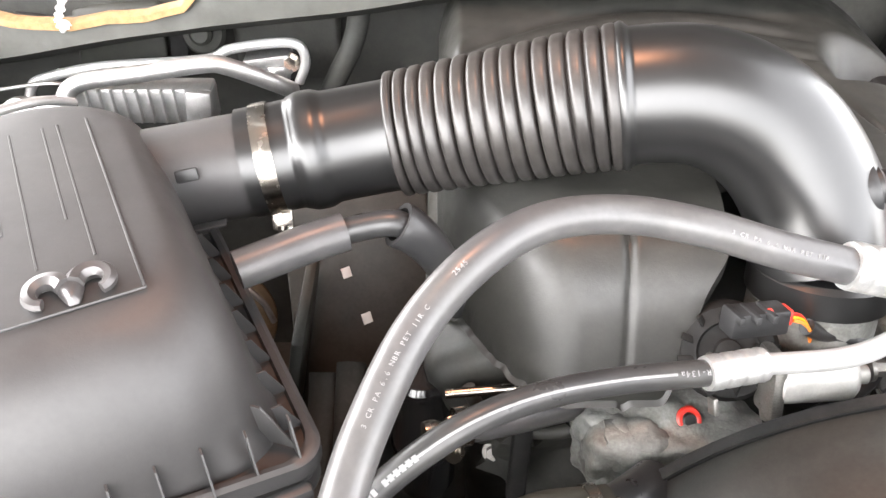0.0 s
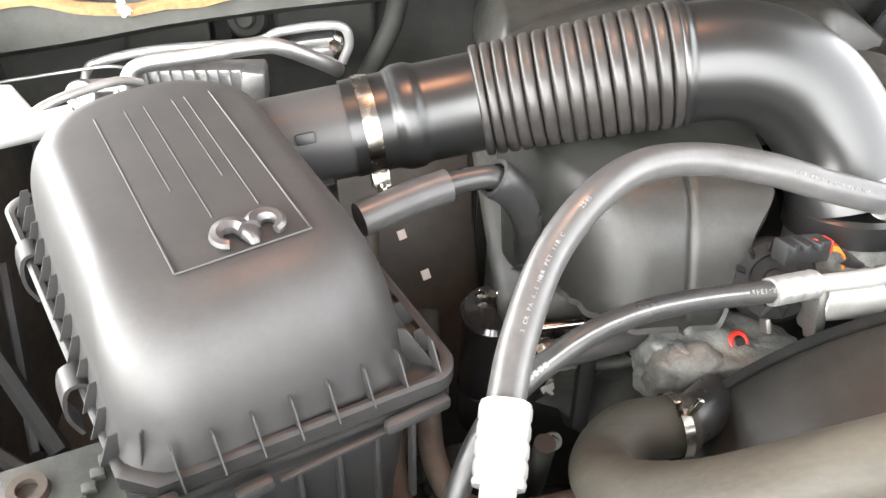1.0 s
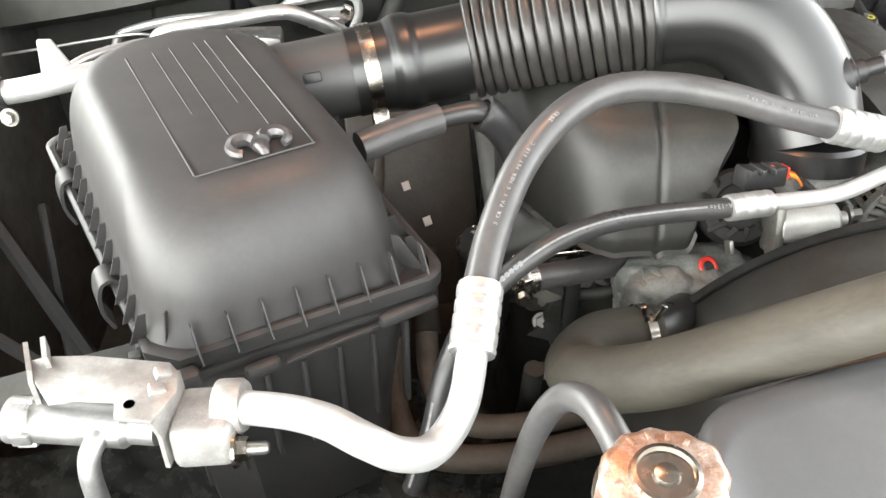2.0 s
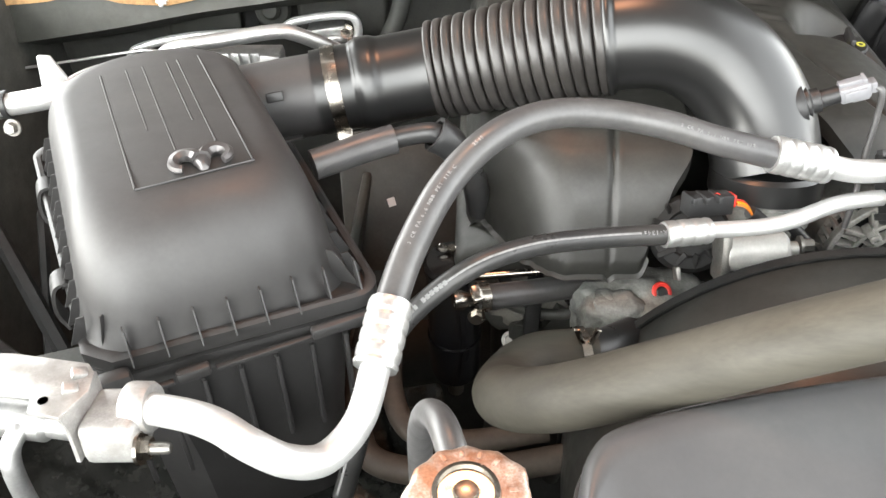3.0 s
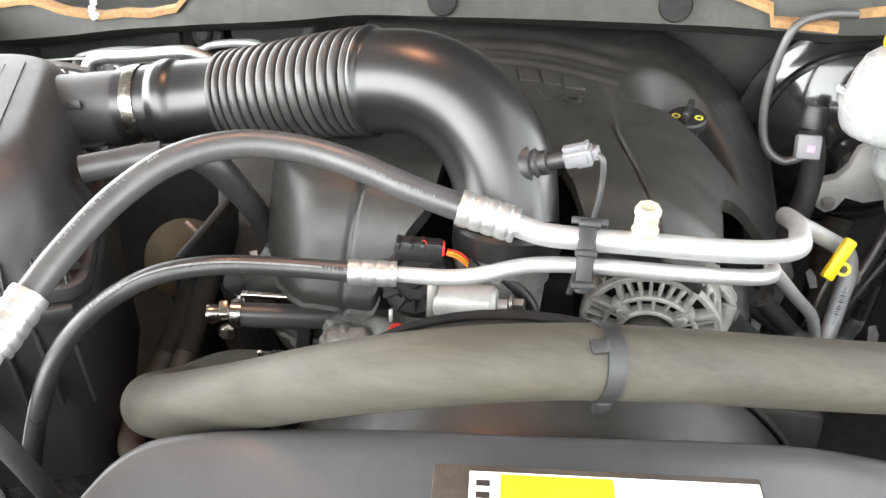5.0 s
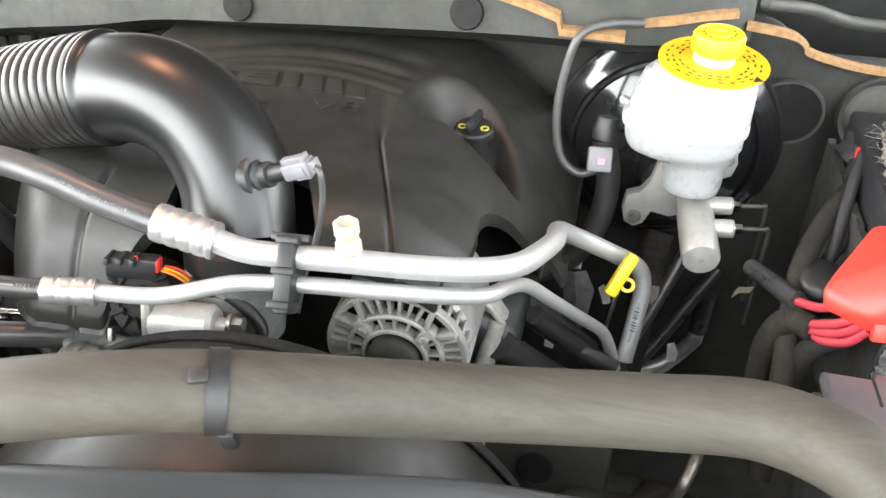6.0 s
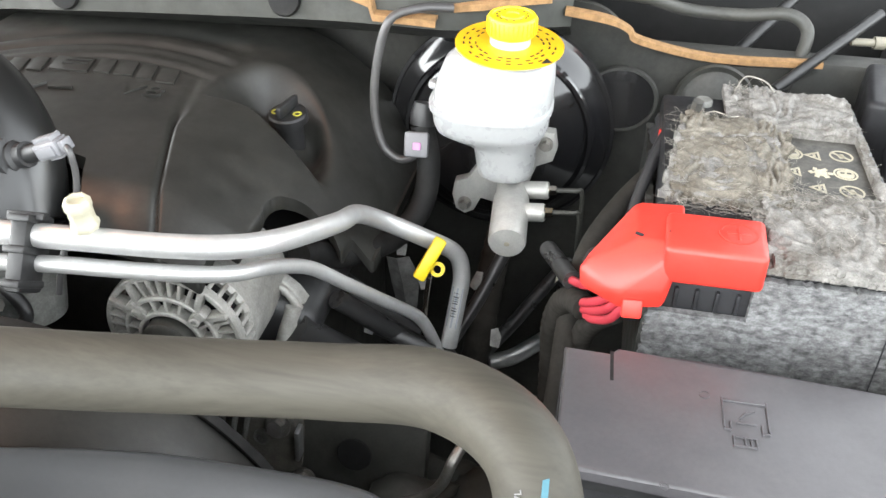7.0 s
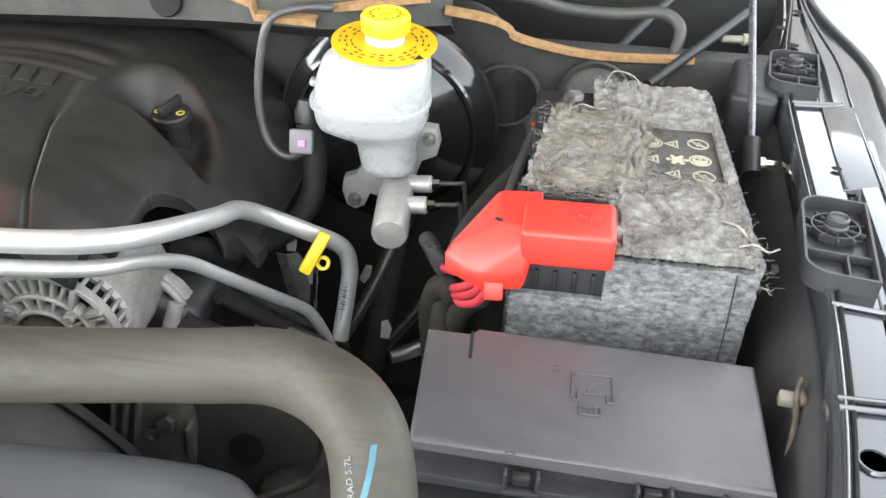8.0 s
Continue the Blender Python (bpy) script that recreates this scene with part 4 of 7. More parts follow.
# ---- fan shroud, coolant tank, label, radiator cap ----
shroud = thing("fan_shroud", (0.335, 0.25, 0.85), "smooth dusty black plastic fan shroud", "fan shroud")
arc = [radians(200 - i * 5.0) for i in range(45)]
SC = V(0.337, 0.33, 0.858)
sheet("ring", [[SC + V(r * math.cos(a), dy, r * math.sin(a)) for a in arc] for r, dy in ((0.236, 0.004), (0.241, 0.004), (0.243, 0.0), (0.246, -0.04), (0.250, -0.09), (0.246, -0.13), (0.225, -0.20))], M_COVER, shroud, thick=0.004)
sheet("rear_lip", [[SC + V(r * math.cos(a), dy, r * math.sin(a)) for a in arc] for r, dy in ((0.2405, 0.0), (0.2405, 0.010), (0.2465, 0.010), (0.2470, 0.001))], M_MATTE, shroud, thick=0.002)
tank = thing("coolant_tank", (0.36, 0.1, 1.05), "long rounded black plastic tank on top of the radiator", "coolant tank")
back = spline([V(0.068, 0.075, 1.115), V(0.080, 0.125, 1.118), V(0.115, 0.150, 1.119), V(0.22, 0.178, 1.120), V(0.36, 0.204, 1.120), V(0.50, 0.243, 1.106), V(0.58, 0.262, 1.088), V(0.635, 0.275, 1.070), V(0.664, 0.272, 1.061), V(0.683, 0.245, 1.054), V(0.686, 0.18, 1.045)], 5)
rows = []
for dy, dz, s in ((0.004, -0.12, 1.0), (0.004, -0.030, 1.0), (0.003, -0.014, 1.0), (0.0, -0.005, 0.998), (-0.006, 0.0, 0.992), (-0.014, 0.0015, 0.985), (-0.026, -0.001, 0.978), (-0.045, -0.007, 0.972), (-0.075, -0.014, 0.966), (-0.110, -0.024, 0.962), (-0.150, -0.036, 0.96), (-0.21, -0.055, 0.96), (-0.30, -0.10, 0.96)):
    rows.append([V(0.37 + (p.x - 0.37) * s, p.y + dy, p.z + dz) for p in back])
sheet("body", rows, M_TANK, tank, thick=0.003, angle=60)
sheet("seam", [[p + V(0, 0.0060, -0.040) for p in back], [p + V(0, 0.0085, -0.043) for p in back], [p + V(0, 0.0060, -0.046) for p in back]], M_TANK, tank, "moulded seam ridge", thick=0.002)
plate = thing("hood_latch_panel", (0.36, 0.08, 1.125), "dark brown panel with a white and yellow service label", "panel")
block("panel", (0.190, 0.20, 0.006), (0.398, 0.055, 1.141), M_TANHOSE, plate, rot=(3, 0, 10), bevel=0.002)
PL = pose(0.392, 0.058, 1.1448, 3, 0, 10)
slab("label", [(-0.068, -0.06), (0.098, -0.06), (0.098, 0.090), (-0.068, 0.090)], 0.0, 0.0006, M_LABEL, plate, "white service label", m=PL)
slab("label_stripe", [(-0.050, 0.02), (0.015, 0.02), (0.015, 0.0885), (-0.050, 0.0885)], 0.0006, 0.001, M_YELLOW, plate, "yellow label field", m=PL)
for i in range(4):
    slab("print_bar", [(-0.064, 0.080 - i * 0.008), (-0.056, 0.080 - i * 0.008), (-0.056, 0.084 - i * 0.008), (-0.064, 0.084 - i * 0.008)], 0.0006, 0.001, M_CLIP, plate, m=PL)

rad_thing = thing("radiator", (0.004, 0.012, 1.0), "radiator with a rusty plated filler cap on a dark neck", "radiator")
RC = V(0.0060, 0.009, 1.226)
out = []
for i in range(48):
    a = 2 * math.pi * i / 48
    r = 0.0262 + 0.0030 * max(0.0, abs(math.cos(a - 0.5))) ** 8 + 0.0008 * math.cos(12 * a)
    out.append((r * math.cos(a), r * math.sin(a)))
cap = slab("cap", out, -0.004, 0.010, M_RUST, rad_thing, "rusty plated cap with two ears", m=Matrix.Translation(RC), bevel=0.004, seg=3)
lathe("dome", [(0.0155, 0.009), (0.0145, 0.013), (0.0125, 0.0135), (0.012, 0.011), (0.006, 0.011), (0.005, 0.013), (0.002, 0.0135)], RC, (0, 0, 1), M_STEEL, cap, seg=32)
for i in range(16):
    a = 2 * math.pi * (i + 0.3) / 16
    if i % 8 < 6:
        block("stamp_bar", (0.0022, 0.004, 0.0006), RC + V(0.0205 * math.cos(a), 0.0205 * math.sin(a), 0.0102), M_RUST, cap, rot=(0, 0, math.degrees(a) - 90), bevel=0.0002)
lathe("filler_neck", [(0.024, -0.10), (0.024, -0.010), (0.028, -0.008), (0.028, -0.004)], RC, (0, 0, 1), M_DARK, rad_thing)
block("core", (0.80, 0.045, 0.50), (0.32, 0.03, 0.83), M_DARK, rad_thing, bevel=0.004)
over = thing("overflow_hose", (0.0, 0.06, 1.1), "dark grey rubber overflow hose looped behind the radiator cap", "hose")
tube("rubber_hose", [(-0.030, 0.150, 1.00), (-0.027, 0.132, 1.08), (-0.023, 0.112, 1.145), (-0.017, 0.095, 1.183), (-0.009, 0.077, 1.200), (-0.002, 0.056, 1.203), (0.004, 0.036, 1.194), (0.006, 0.018, 1.180), (0.006, 0.010, 1.165)], 0.0080, M_HOSE, over)

# ---- engine cover ----
def smooth01(x):
    x = min(max(x, 0.0), 1.0)
    return x * x * (3 - 2 * x)


def cover_z(x, y):
    z = 1.136 + 0.004 * math.sin(x * 9)
    front = y - 12.0 * max(0.0, 0.1 - x) ** 2
    if front < 0.50:
        z -= 0.016 * smooth01((0.50 - front) / 0.06) + 0.085 * max(0, (0.455 - front) / 0.065) ** 1.7
    if x > 0.37:
        z -= 0.066 * min(((x - 0.37) / 0.125), 1.45) ** 2
    if x < 0.02:
        z -= 0.06 * min((0.02 - x) / 0.025, 1.3) ** 2
    # bowed steps behind the lettered band, running out beside the filler pocket
    for yg, d, w in ((0.738, 0.0028, 0.005), (0.760, 0.0016, 0.008), (0.783, 0.0045, 0.008), (0.824, 0.0055, 0.012)):
        bow = yg - 2.0 * (x - 0.235) ** 2
        z -= d * math.exp(-((y - bow) / w) ** 2) * smooth01((0.375 - x) / 0.05)
    # deep pocket round the filler cap: crisp front edge, long rear wall
    yf = 0.672 - 0.45 * max(0.0, x - 0.410)
    yr = 0.782 - 11.0 * (x - 0.408) ** 2
    z -= 0.046 * smooth01((y - yf) / 0.008) * (1 - smooth01((y - yr + 0.052) / 0.052)) * smooth01((x - 0.352) / 0.048) * (1 - smooth01((x - 0.456) / 0.046))
    # seam between the centre and the side, a wide bevel at its rear end
    seam = 0.360 + (0.6 - y) * (0.235 if y > 0.6 else 0.36)
    wide = smooth01((y - 0.60) / 0.05)
    z -= (0.0050 - 0.0028 * wide) * math.exp(-((x - seam) / (0.0024 + 0.0042 * wide)) ** 2) * smooth01((0.722 - y) / 0.02)
    seam = 0.133 - (0.45 - y) * 0.05
    z -= 0.0050 * math.exp(-((x - seam) / 0.0032) ** 2) * smooth01((0.5 - y) / 0.02)
    return z


def inside_cover(x, y):
    if 0.205 - 0.8 * max(0, 0.447 - y) < x < 0.306 + 0.45 * max(0, 0.54 - y) and y < 0.53 - 0.25 * abs(x - 0.28):
        return False
    if x > 0.455 and y < 0.480 or x > 0.472 and y < 0.552 or x > 0.532 and y < 0.612:
        return False
    if y < 0.389 + 12.0 * max(0.0, 0.1 - x) ** 2 + (0.05 if x > 0.3 else 0):
        return False
    if x > 0.3 and math.hypot((x - 0.505) / 0.034, (y - 0.552) / 0.042) < 1:
        return False
    return True


cover = thing("engine_cover", (0.27, 0.6, 1.05), "dusty black moulded plastic engine cover with raised characters", "engine cover")
bm = bmesh.new()
nx, ny = 330, 260
grid = {}
for i in range(nx + 1):
    for j in range(ny + 1):
        x, y = -0.005 + 0.560 * i / nx, 0.385 + 0.505 * j / ny
        if inside_cover(x, y):
            grid[i, j] = bm.verts.new((x, y, cover_z(x, y)))
for i in range(nx):
    for j in range(ny):
        q = [(i, j), (i + 1, j), (i + 1, j + 1), (i, j + 1)]
        if all(k in grid for k in q):
            bm.faces.new([grid[k] for k in q])
for v in [v for v in bm.verts if not v.link_faces]:
    bm.verts.remove(v)
for _ in range(6):
    edge_v = {v for e in bm.edges if len(e.link_faces) == 1 for v in e.verts}
    moved = {}
    for v in edge_v:
        nb = [e.other_vert(v) for e in v.link_edges if len(e.link_faces) == 1]
        if len(nb) == 2:
            moved[v] = v.co.lerp((nb[0].co + nb[1].co) / 2, 0.6)
    for v, c in moved.items():
        v.co = V(c.x, c.y, cover_z(c.x, c.y))
bmesh.ops.recalc_face_normals(bm, faces=bm.faces)
rim = [e for e in bm.edges if len(e.link_faces) == 1]
r = bmesh.ops.extrude_edge_only(bm, edges=rim)
for v in [g for g in r["geom"] if isinstance(g, bmesh.types.BMVert)]:
    v.co.z -= 0.012
rim = [e for e in bm.edges if len(e.link_faces) == 1]
r = bmesh.ops.extrude_edge_only(bm, edges=rim)
for v in [g for g in r["geom"] if isinstance(g, bmesh.types.BMVert)]:
    away = V(v.co.x - 0.11, v.co.y - 0.50, 0).normalized() * (0.004 if v.co.x < 0.165 and v.co.y < 0.53 else 0.0)
    v.co += away - V(0, 0, 0.003)
part("cover_shell", bm, M_COVER, cover, angle=50)
# raised band of plain blocks with slanting gaps, and the two characters below it
for x0, x1 in ((0.100, 0.121), (0.125, 0.144), (0.148, 0.165), (0.170, 0.216), (0.2215, 0.2405), (0.245, 0.2675), (0.2725, 0.2915), (0.297, 0.3195)):
    c = 0.692 - 1.6 * ((x0 + x1) / 2 - 0.245) ** 2
    t0 = -0.22 * (x0 + x1 - 0.49)
    ZL = cover_z((x0 + x1) / 2, c + 0.015)
    slab("raised_block", [(x0, c), (x1, c + t0 * (x1 - x0)), (x1 - 0.009, c + 0.034 + t0 * (x1 - x0)), (x0 - 0.009, c + 0.034)], ZL - 0.004, ZL + 0.0024, M_COVER, cover, bevel=0.0010)
for y in (0.704, 0.713):
    block("raised_bar", (0.030, 0.0022, 0.003), (0.193, y, cover_z(0.193, y) + 0.0030), M_COVER, cover, rot=(0, 0, 8), bevel=0.0008)
for x, y, w, a in ((0.211, 0.646, 0.026, 10), (0.186, 0.647, 0.016, 60)):
    block("raised_bar", (w, 0.0035, 0.005), (x, y, cover_z(x, y) + 0.0010), M_COVER, cover, rot=(0, 0, a), bevel=0.0010)
text_on("raised_characters", "V8", 0.032, Matrix.Translation(V(0.293, 0.661, cover_z(0.293, 0.661) + 0.0004)) @ Matrix.Diagonal((1.55, 1, 1, 1)), M_COVER, cover, depth=0.0018)

oil = thing("oil_filler_cap", (0.434, 0.712, 1.09), "black oil filler cap with yellow printed symbols", "cap")
OC = V(0.434, 0.712, 1.102)
lathe("cap_disc", [(0.015, -0.050), (0.015, -0.008), (0.022, -0.006), (0.022, 0.002), (0.020, 0.004)], OC, (0, -0.1, 1), M_CLIP, oil)
block("grip", (0.007, 0.040, 0.014), OC + V(0, 0, 0.010), M_CLIP, oil, rot=(0, 0, -10), bevel=0.003)
for d in (-1, 1):
    lathe("symbol", [(0.0028, 0.0044), (0.0050, 0.0044), (0.0050, 0.0048), (0.0028, 0.0048)], OC + V(d * 0.0125, -0.003, 0), (0, -0.1, 1), M_PALEYELLOW, oil, "yellow printed ring", seg=14, ring=True)

# ---- throttle body with motor and plug ----
throttle = thing("throttle_body", (0.25, 0.42, 1.03), "cast aluminium throttle body under the intake elbow", "throttle body")
lathe("ring", [(0.040, -0.07), (0.043, -0.03), (0.046, -0.028), (0.046, -0.004), (0.042, 0.0)], V(0.272, 0.447, 1.088), (0, 0.2, 1), M_CAST, throttle, seg=40)
lathe("motor", [(0.015, 0.0), (0.0175, 0.003), (0.0175, 0.052), (0.014, 0.056), (0.007, 0.057), (0.007, 0.066)], (0.224, 0.378, 1.067), (0.99, 0.05, 0.02), M_MASTER, throttle, seg=28)
block("flange", (0.010, 0.030, 0.050), (0.224, 0.376, 1.066), M_BOLT, throttle, rot=(-20, 0, 4), bevel=0.004)
lathe("gear_cover", [(0.034, -0.030), (0.036, -0.020), (0.036, -0.004), (0.032, 0.002), (0.022, 0.004), (0.020, 0.001), (0.010, 0.001), (0.009, 0.005), (0.004, 0.006)], (0.200, 0.400, 1.070), (-0.15, -0.75, 0.6), M_MATTE, throttle, "ribbed black gear cover", seg=32)
for a in range(0, 360, 30):
    c, q = math.cos(radians(a)), math.sin(radians(a))
    block("cover_rib", (0.018, 0.0022, 0.005), V(0.200, 0.400, 1.070) + V(0.98, 0.0, 0.245) * (0.026 * c) + V(-0.18, 0.66, 0.73) * (0.026 * q) + V(-0.15, -0.75, 0.6) * 0.003, M_MATTE, throttle, rot=(50, -a, 0), bevel=0.0006)
for x, y, z in ((0.178, 0.372, 1.090), (0.186, 0.368, 1.050), (0.222, 0.366, 1.046)):
    block("steel_clip", (0.004, 0.010, 0.012), (x, y, z), M_BOLT, throttle, rot=(-35, 0, 12), bevel=0.001)
hexbolt("screw", (0.292, 0.383, 1.071), (1, 0, 0.1), 0.006, 0.012, M_BOLT, throttle)
plug = thing("wiring_plug", (0.225, 0.395, 1.11), "black wiring plug with a red lock and orange wires", "connector")
block("housing", (0.042, 0.018, 0.018), (0.207, 0.392, 1.110), M_CLIP, plug, rot=(-15, 5, 12), bevel=0.002)
for i in range(3):
    block("rib", (0.004, 0.022, 0.006), (0.190 + i * 0.011, 0.387 + i * 0.0012, 1.119), M_CLIP, plug, rot=(-15, 5, 12), bevel=0.001)
block("lock", (0.0028, 0.013, 0.011), (0.2285, 0.3950, 1.112), M_RED, plug, "red locking tab", rot=(-15, 5, 12), bevel=0.0015)
lathe("lock_dot", [(0.0025, 0.0), (0.0025, 0.001), (0.001, 0.0014)], (0.213, 0.388, 1.1205), (0, -0.5, 0.85), M_RED, plug, "small red dot", seg=12)
for k in range(2):
    block("seam_bar", (0.030, 0.0012, 0.003), (0.205, 0.3835 + 0.004 * k, 1.1105 + 0.0065 * k), M_GREYPLUG, plug, rot=(-15, 5, 12), bevel=0.0005)
for i in range(3):
    tube("wire", [(0.232, 0.391 + i * 0.003, 1.110), (0.242, 0.394 + i * 0.004, 1.104), (0.251, 0.398 + i * 0.003, 1.092), (0.258, 0.404, 1.072)], 0.0012, (M_ORANGE, M_YELLOW_DISC, M_RED)[i], plug, seg=8)
tube("harness", [(0.249, 0.401, 1.094), (0.262, 0.404, 1.085), (0.29, 0.405, 1.075), (0.31, 0.40, 1.05), (0.29, 0.39, 1.03), (0.25, 0.38, 1.01)], 0.006, M_CLIP, plug, seg=12)

# ---- coolant outlet casting with red plug ----
outlet = thing("coolant_outlet", (0.16, 0.36, 0.95), "rough cast aluminium coolant outlet housing", "casting")


def lumpy(name, at, size, mat, parent, label="", seed=0, rough=0.12, sub=3):
    bm = bmesh.new()
    bmesh.ops.create_icosphere(bm, subdivisions=sub, radius=1.0)
    for v in bm.verts:
        c = v.co.copy()
        k = max(abs(c.x), abs(c.y), abs(c.z))
        c = c.lerp(c / k, 0.45)
        c *= 1 + rough * noise.noise(c * 1.8 + V(seed * 7.3, seed * 3.1, 0)) + 0.45 * rough * noise.noise(c * 5.0 + V(seed, 3, seed * 2.7))
        v.co = V(c.x * size[0], c.y * size[1], c.z * size[2]) + Vector(at)
    return part(name, bm, mat, parent, label, 60)


lumpy("casting", (0.166, 0.398, 0.970), (0.064, 0.038, 0.038), M_CAST, outlet, seed=1, rough=0.14, sub=5)
lumpy("shoulder", (0.130, 0.385, 0.982), (0.024, 0.022, 0.026), M_CAST, outlet, seed=2, rough=0.14, sub=4)
lumpy("ridge", (0.205, 0.396, 0.968), (0.042, 0.032, 0.034), M_CAST, outlet, seed=3, rough=0.15, sub=4)
lumpy("knuckle", (0.140, 0.380, 0.990), (0.026, 0.018, 0.020), M_CAST, outlet, seed=6, rough=0.25)
lumpy("knuckle", (0.176, 0.362, 0.974), (0.022, 0.016, 0.016), M_CAST, outlet, seed=8, rough=0.2)
tube("neck", [(0.095, 0.300, 1.012), (0.120, 0.312, 1.008), (0.15, 0.34, 0.995)], 0.0205, M_HOSE_DARK, outlet, "short black neck")
lathe("bolt_boss", [(0.012, -0.004), (0.012, 0.008), (0.007, 0.009), (0.006, 0.004), (0.0035, 0.004), (0.003, 0.007)], (0.196, 0.352, 0.986), (0.2, -0.6, 0.75), M_CAST, outlet, seg=18)
redp = thing("temperature_plug", (0.186, 0.405, 0.98), "red and black plug on the coolant casting", "connector")
RD = V(0.15, -0.62, 0.75).normalized()
R0 = V(0.182, 0.392, 1.004)
lathe("core", [(0.0065, -0.016), (0.0065, 0.004), (0.0045, 0.006)], R0, RD, M_CLIP, redp, seg=16)
RU = RD.cross(V(1, 0, 0)).normalized()
RS = RU.cross(RD)
hook = [R0 + RD * 0.003 + RS * (0.0075 * math.cos(radians(a))) + RU * (0.0085 * math.sin(radians(a))) for a in range(-20, 290, 20)]
v, f = sweep(hook, 0.0027, 8)
finish("lock", v, f, M_RED, redp, "red lock ring")
block("lock_foot", (0.013, 0.006, 0.007), R0 + RS * 0.010 - RU * 0.010, M_RED, redp, "red lock", rot=(-40, 20, -20), bevel=0.0015)
block("plug_body", (0.016, 0.014, 0.014), R0 + RS * 0.007 - RU * 0.011 - RD * 0.009, M_CLIP, redp, rot=(-40, 20, -20), bevel=0.002)

# ---- bypass hose with worm clamp ----
bypass = thing("heater_hose", (0.08, 0.42, 0.97), "dark grey rubber heater hose with a shiny worm clamp", "hose")
tube("rubber_hose", [(0.012, 0.390, 0.998), (0.05, 0.402, 0.993), (0.10, 0.425, 0.982), (0.15, 0.447, 0.972), (0.19, 0.455, 0.962)], 0.0125, M_HOSE, bypass)
lathe("clamp", [(0.0135, -0.005), (0.0150, -0.005), (0.0150, 0.005), (0.0135, 0.005)], (0.014, 0.391, 0.998), (0.95, 0.3, -0.1), M_STEEL, bypass, "perforated steel band", seg=28, ring=True)
block("clamp_screw", (0.010, 0.016, 0.010), (0.008, 0.380, 1.012), M_STEEL, bypass, rot=(30, 0, 20), bevel=0.002)
lathe("nipple", [(0.009, -0.002), (0.010, 0.006), (0.007, 0.012), (0.007, 0.03)], (-0.012, 0.383, 1.0), (0.95, 0.3, -0.1), M_STEEL, bypass, seg=18)
hexbolt("clamp_bolt", (0.008, 0.378, 0.985), (0, -0.7, 0.2), 0.006, 0.008, M_STEEL, bypass)

# ---- alternator ----
alt = thing("alternator", (0.42, 0.47, 0.95), "cast aluminium alternator with slotted front and dark pulley", "alternator")
AO = V(0.416, 0.444, 1.008)


def alt_bar(name, r0, r1, a, w, d0, d1, turn=0.0, bevel=0.0009):
    """A cast bar on the slotted face, from one radius to another at an angle."""
    c, q = math.cos(radians(a)), math.sin(radians(a))
    rm = (r0 + r1) / 2
    block(name, (r1 - r0, d1 - d0, w), AO + V(rm * c, (d0 + d1) / 2, rm * q), M_ALT, alt, rot=(0, -a + turn, 0), bevel=bevel)


lathe("shell", [(0.058, 0.12), (0.063, 0.12), (0.067, 0.11), (0.067, 0.028), (0.064, 0.024), (0.060, 0.024), (0.058, 0.034)], AO, (0, 1, 0), M_ALT, alt, seg=48, ring=True)
lathe("core", [(0.0, 0.020), (0.057, 0.020), (0.060, 0.024), (0.060, 0.10)], AO, (0, 1, 0), M_HOLE, alt, "dark windings", seg=32)
for r0, r1, d0, d1 in ((0.0605, 0.0665, 0.001, 0.010), (0.0415, 0.0460, -0.003, 0.008), (0.0270, 0.0315, -0.006, 0.006)):
    lathe("face_ring", [(r0, d1), (r0, d0 + 0.001), (r0 + 0.001, d0), (r1 - 0.001, d0), (r1, d0 + 0.001), (r1, d1)], AO, (0, 1, 0), M_ALT, alt, seg=48, ring=True)
for i in range(36):
    a = 10 * i + 5
    alt_bar("rim_fin", 0.0605, 0.0672, a, 0.0042, 0.008, 0.027)
    if min(abs((a - b + 180) % 360 - 180) for b in (44, 136, 224, 316)) > 14:
        alt_bar("outer_fin", 0.0445, 0.0620, a, 0.0036, 0.000, 0.010)
for i in range(18):
    alt_bar("spoke", 0.0300, 0.0430, 20 * i + 10, 0.0030, -0.003, 0.006)
for a in (44, 136, 224, 316):
    alt_bar("diagonal_arm", 0.0290, 0.0500, a, 0.0090, -0.006, 0.008, bevel=0.002)
    for d in (-11, 11):
        alt_bar("diagonal_arm", 0.0455, 0.0655, a + d, 0.0055, -0.003, 0.010, turn=-1.4 * d, bevel=0.0015)
    lathe("screw_boss", [(0.0048, 0.004), (0.0048, -0.0075), (0.0036, -0.0085), (0.0022, -0.0085), (0.0020, -0.0070)], AO + V(0.0385 * math.cos(radians(a)), 0, 0.0385 * math.sin(radians(a))), (0, 1, 0), M_ALT, alt, seg=16)
lathe("pulley", [(0.0, -0.016), (0.021, -0.016), (0.0245, -0.014), (0.0245, 0.0), (0.022, 0.004)], AO, (0, 1, 0), M_DARK, alt, "dark steel pulley", seg=32)
AM = Matrix(((1, 0, 0, 0), (0, 0, -1, 0.552), (0, 1, 0, 0), (0, 0, 0, 1)))
slab("arm", [(0.440, 1.000), (0.468, 1.010), (0.483, 1.011), (0.496, 1.000), (0.505, 0.986), (0.507, 0.972), (0.504, 0.952), (0.502, 0.920), (0.494, 0.900), (0.466, 0.900), (0.452, 0.930), (0.446, 0.960)], 0.0, 0.016, M_ALT, alt, "cast mounting arm", m=AM, bevel=0.005, seg=3)
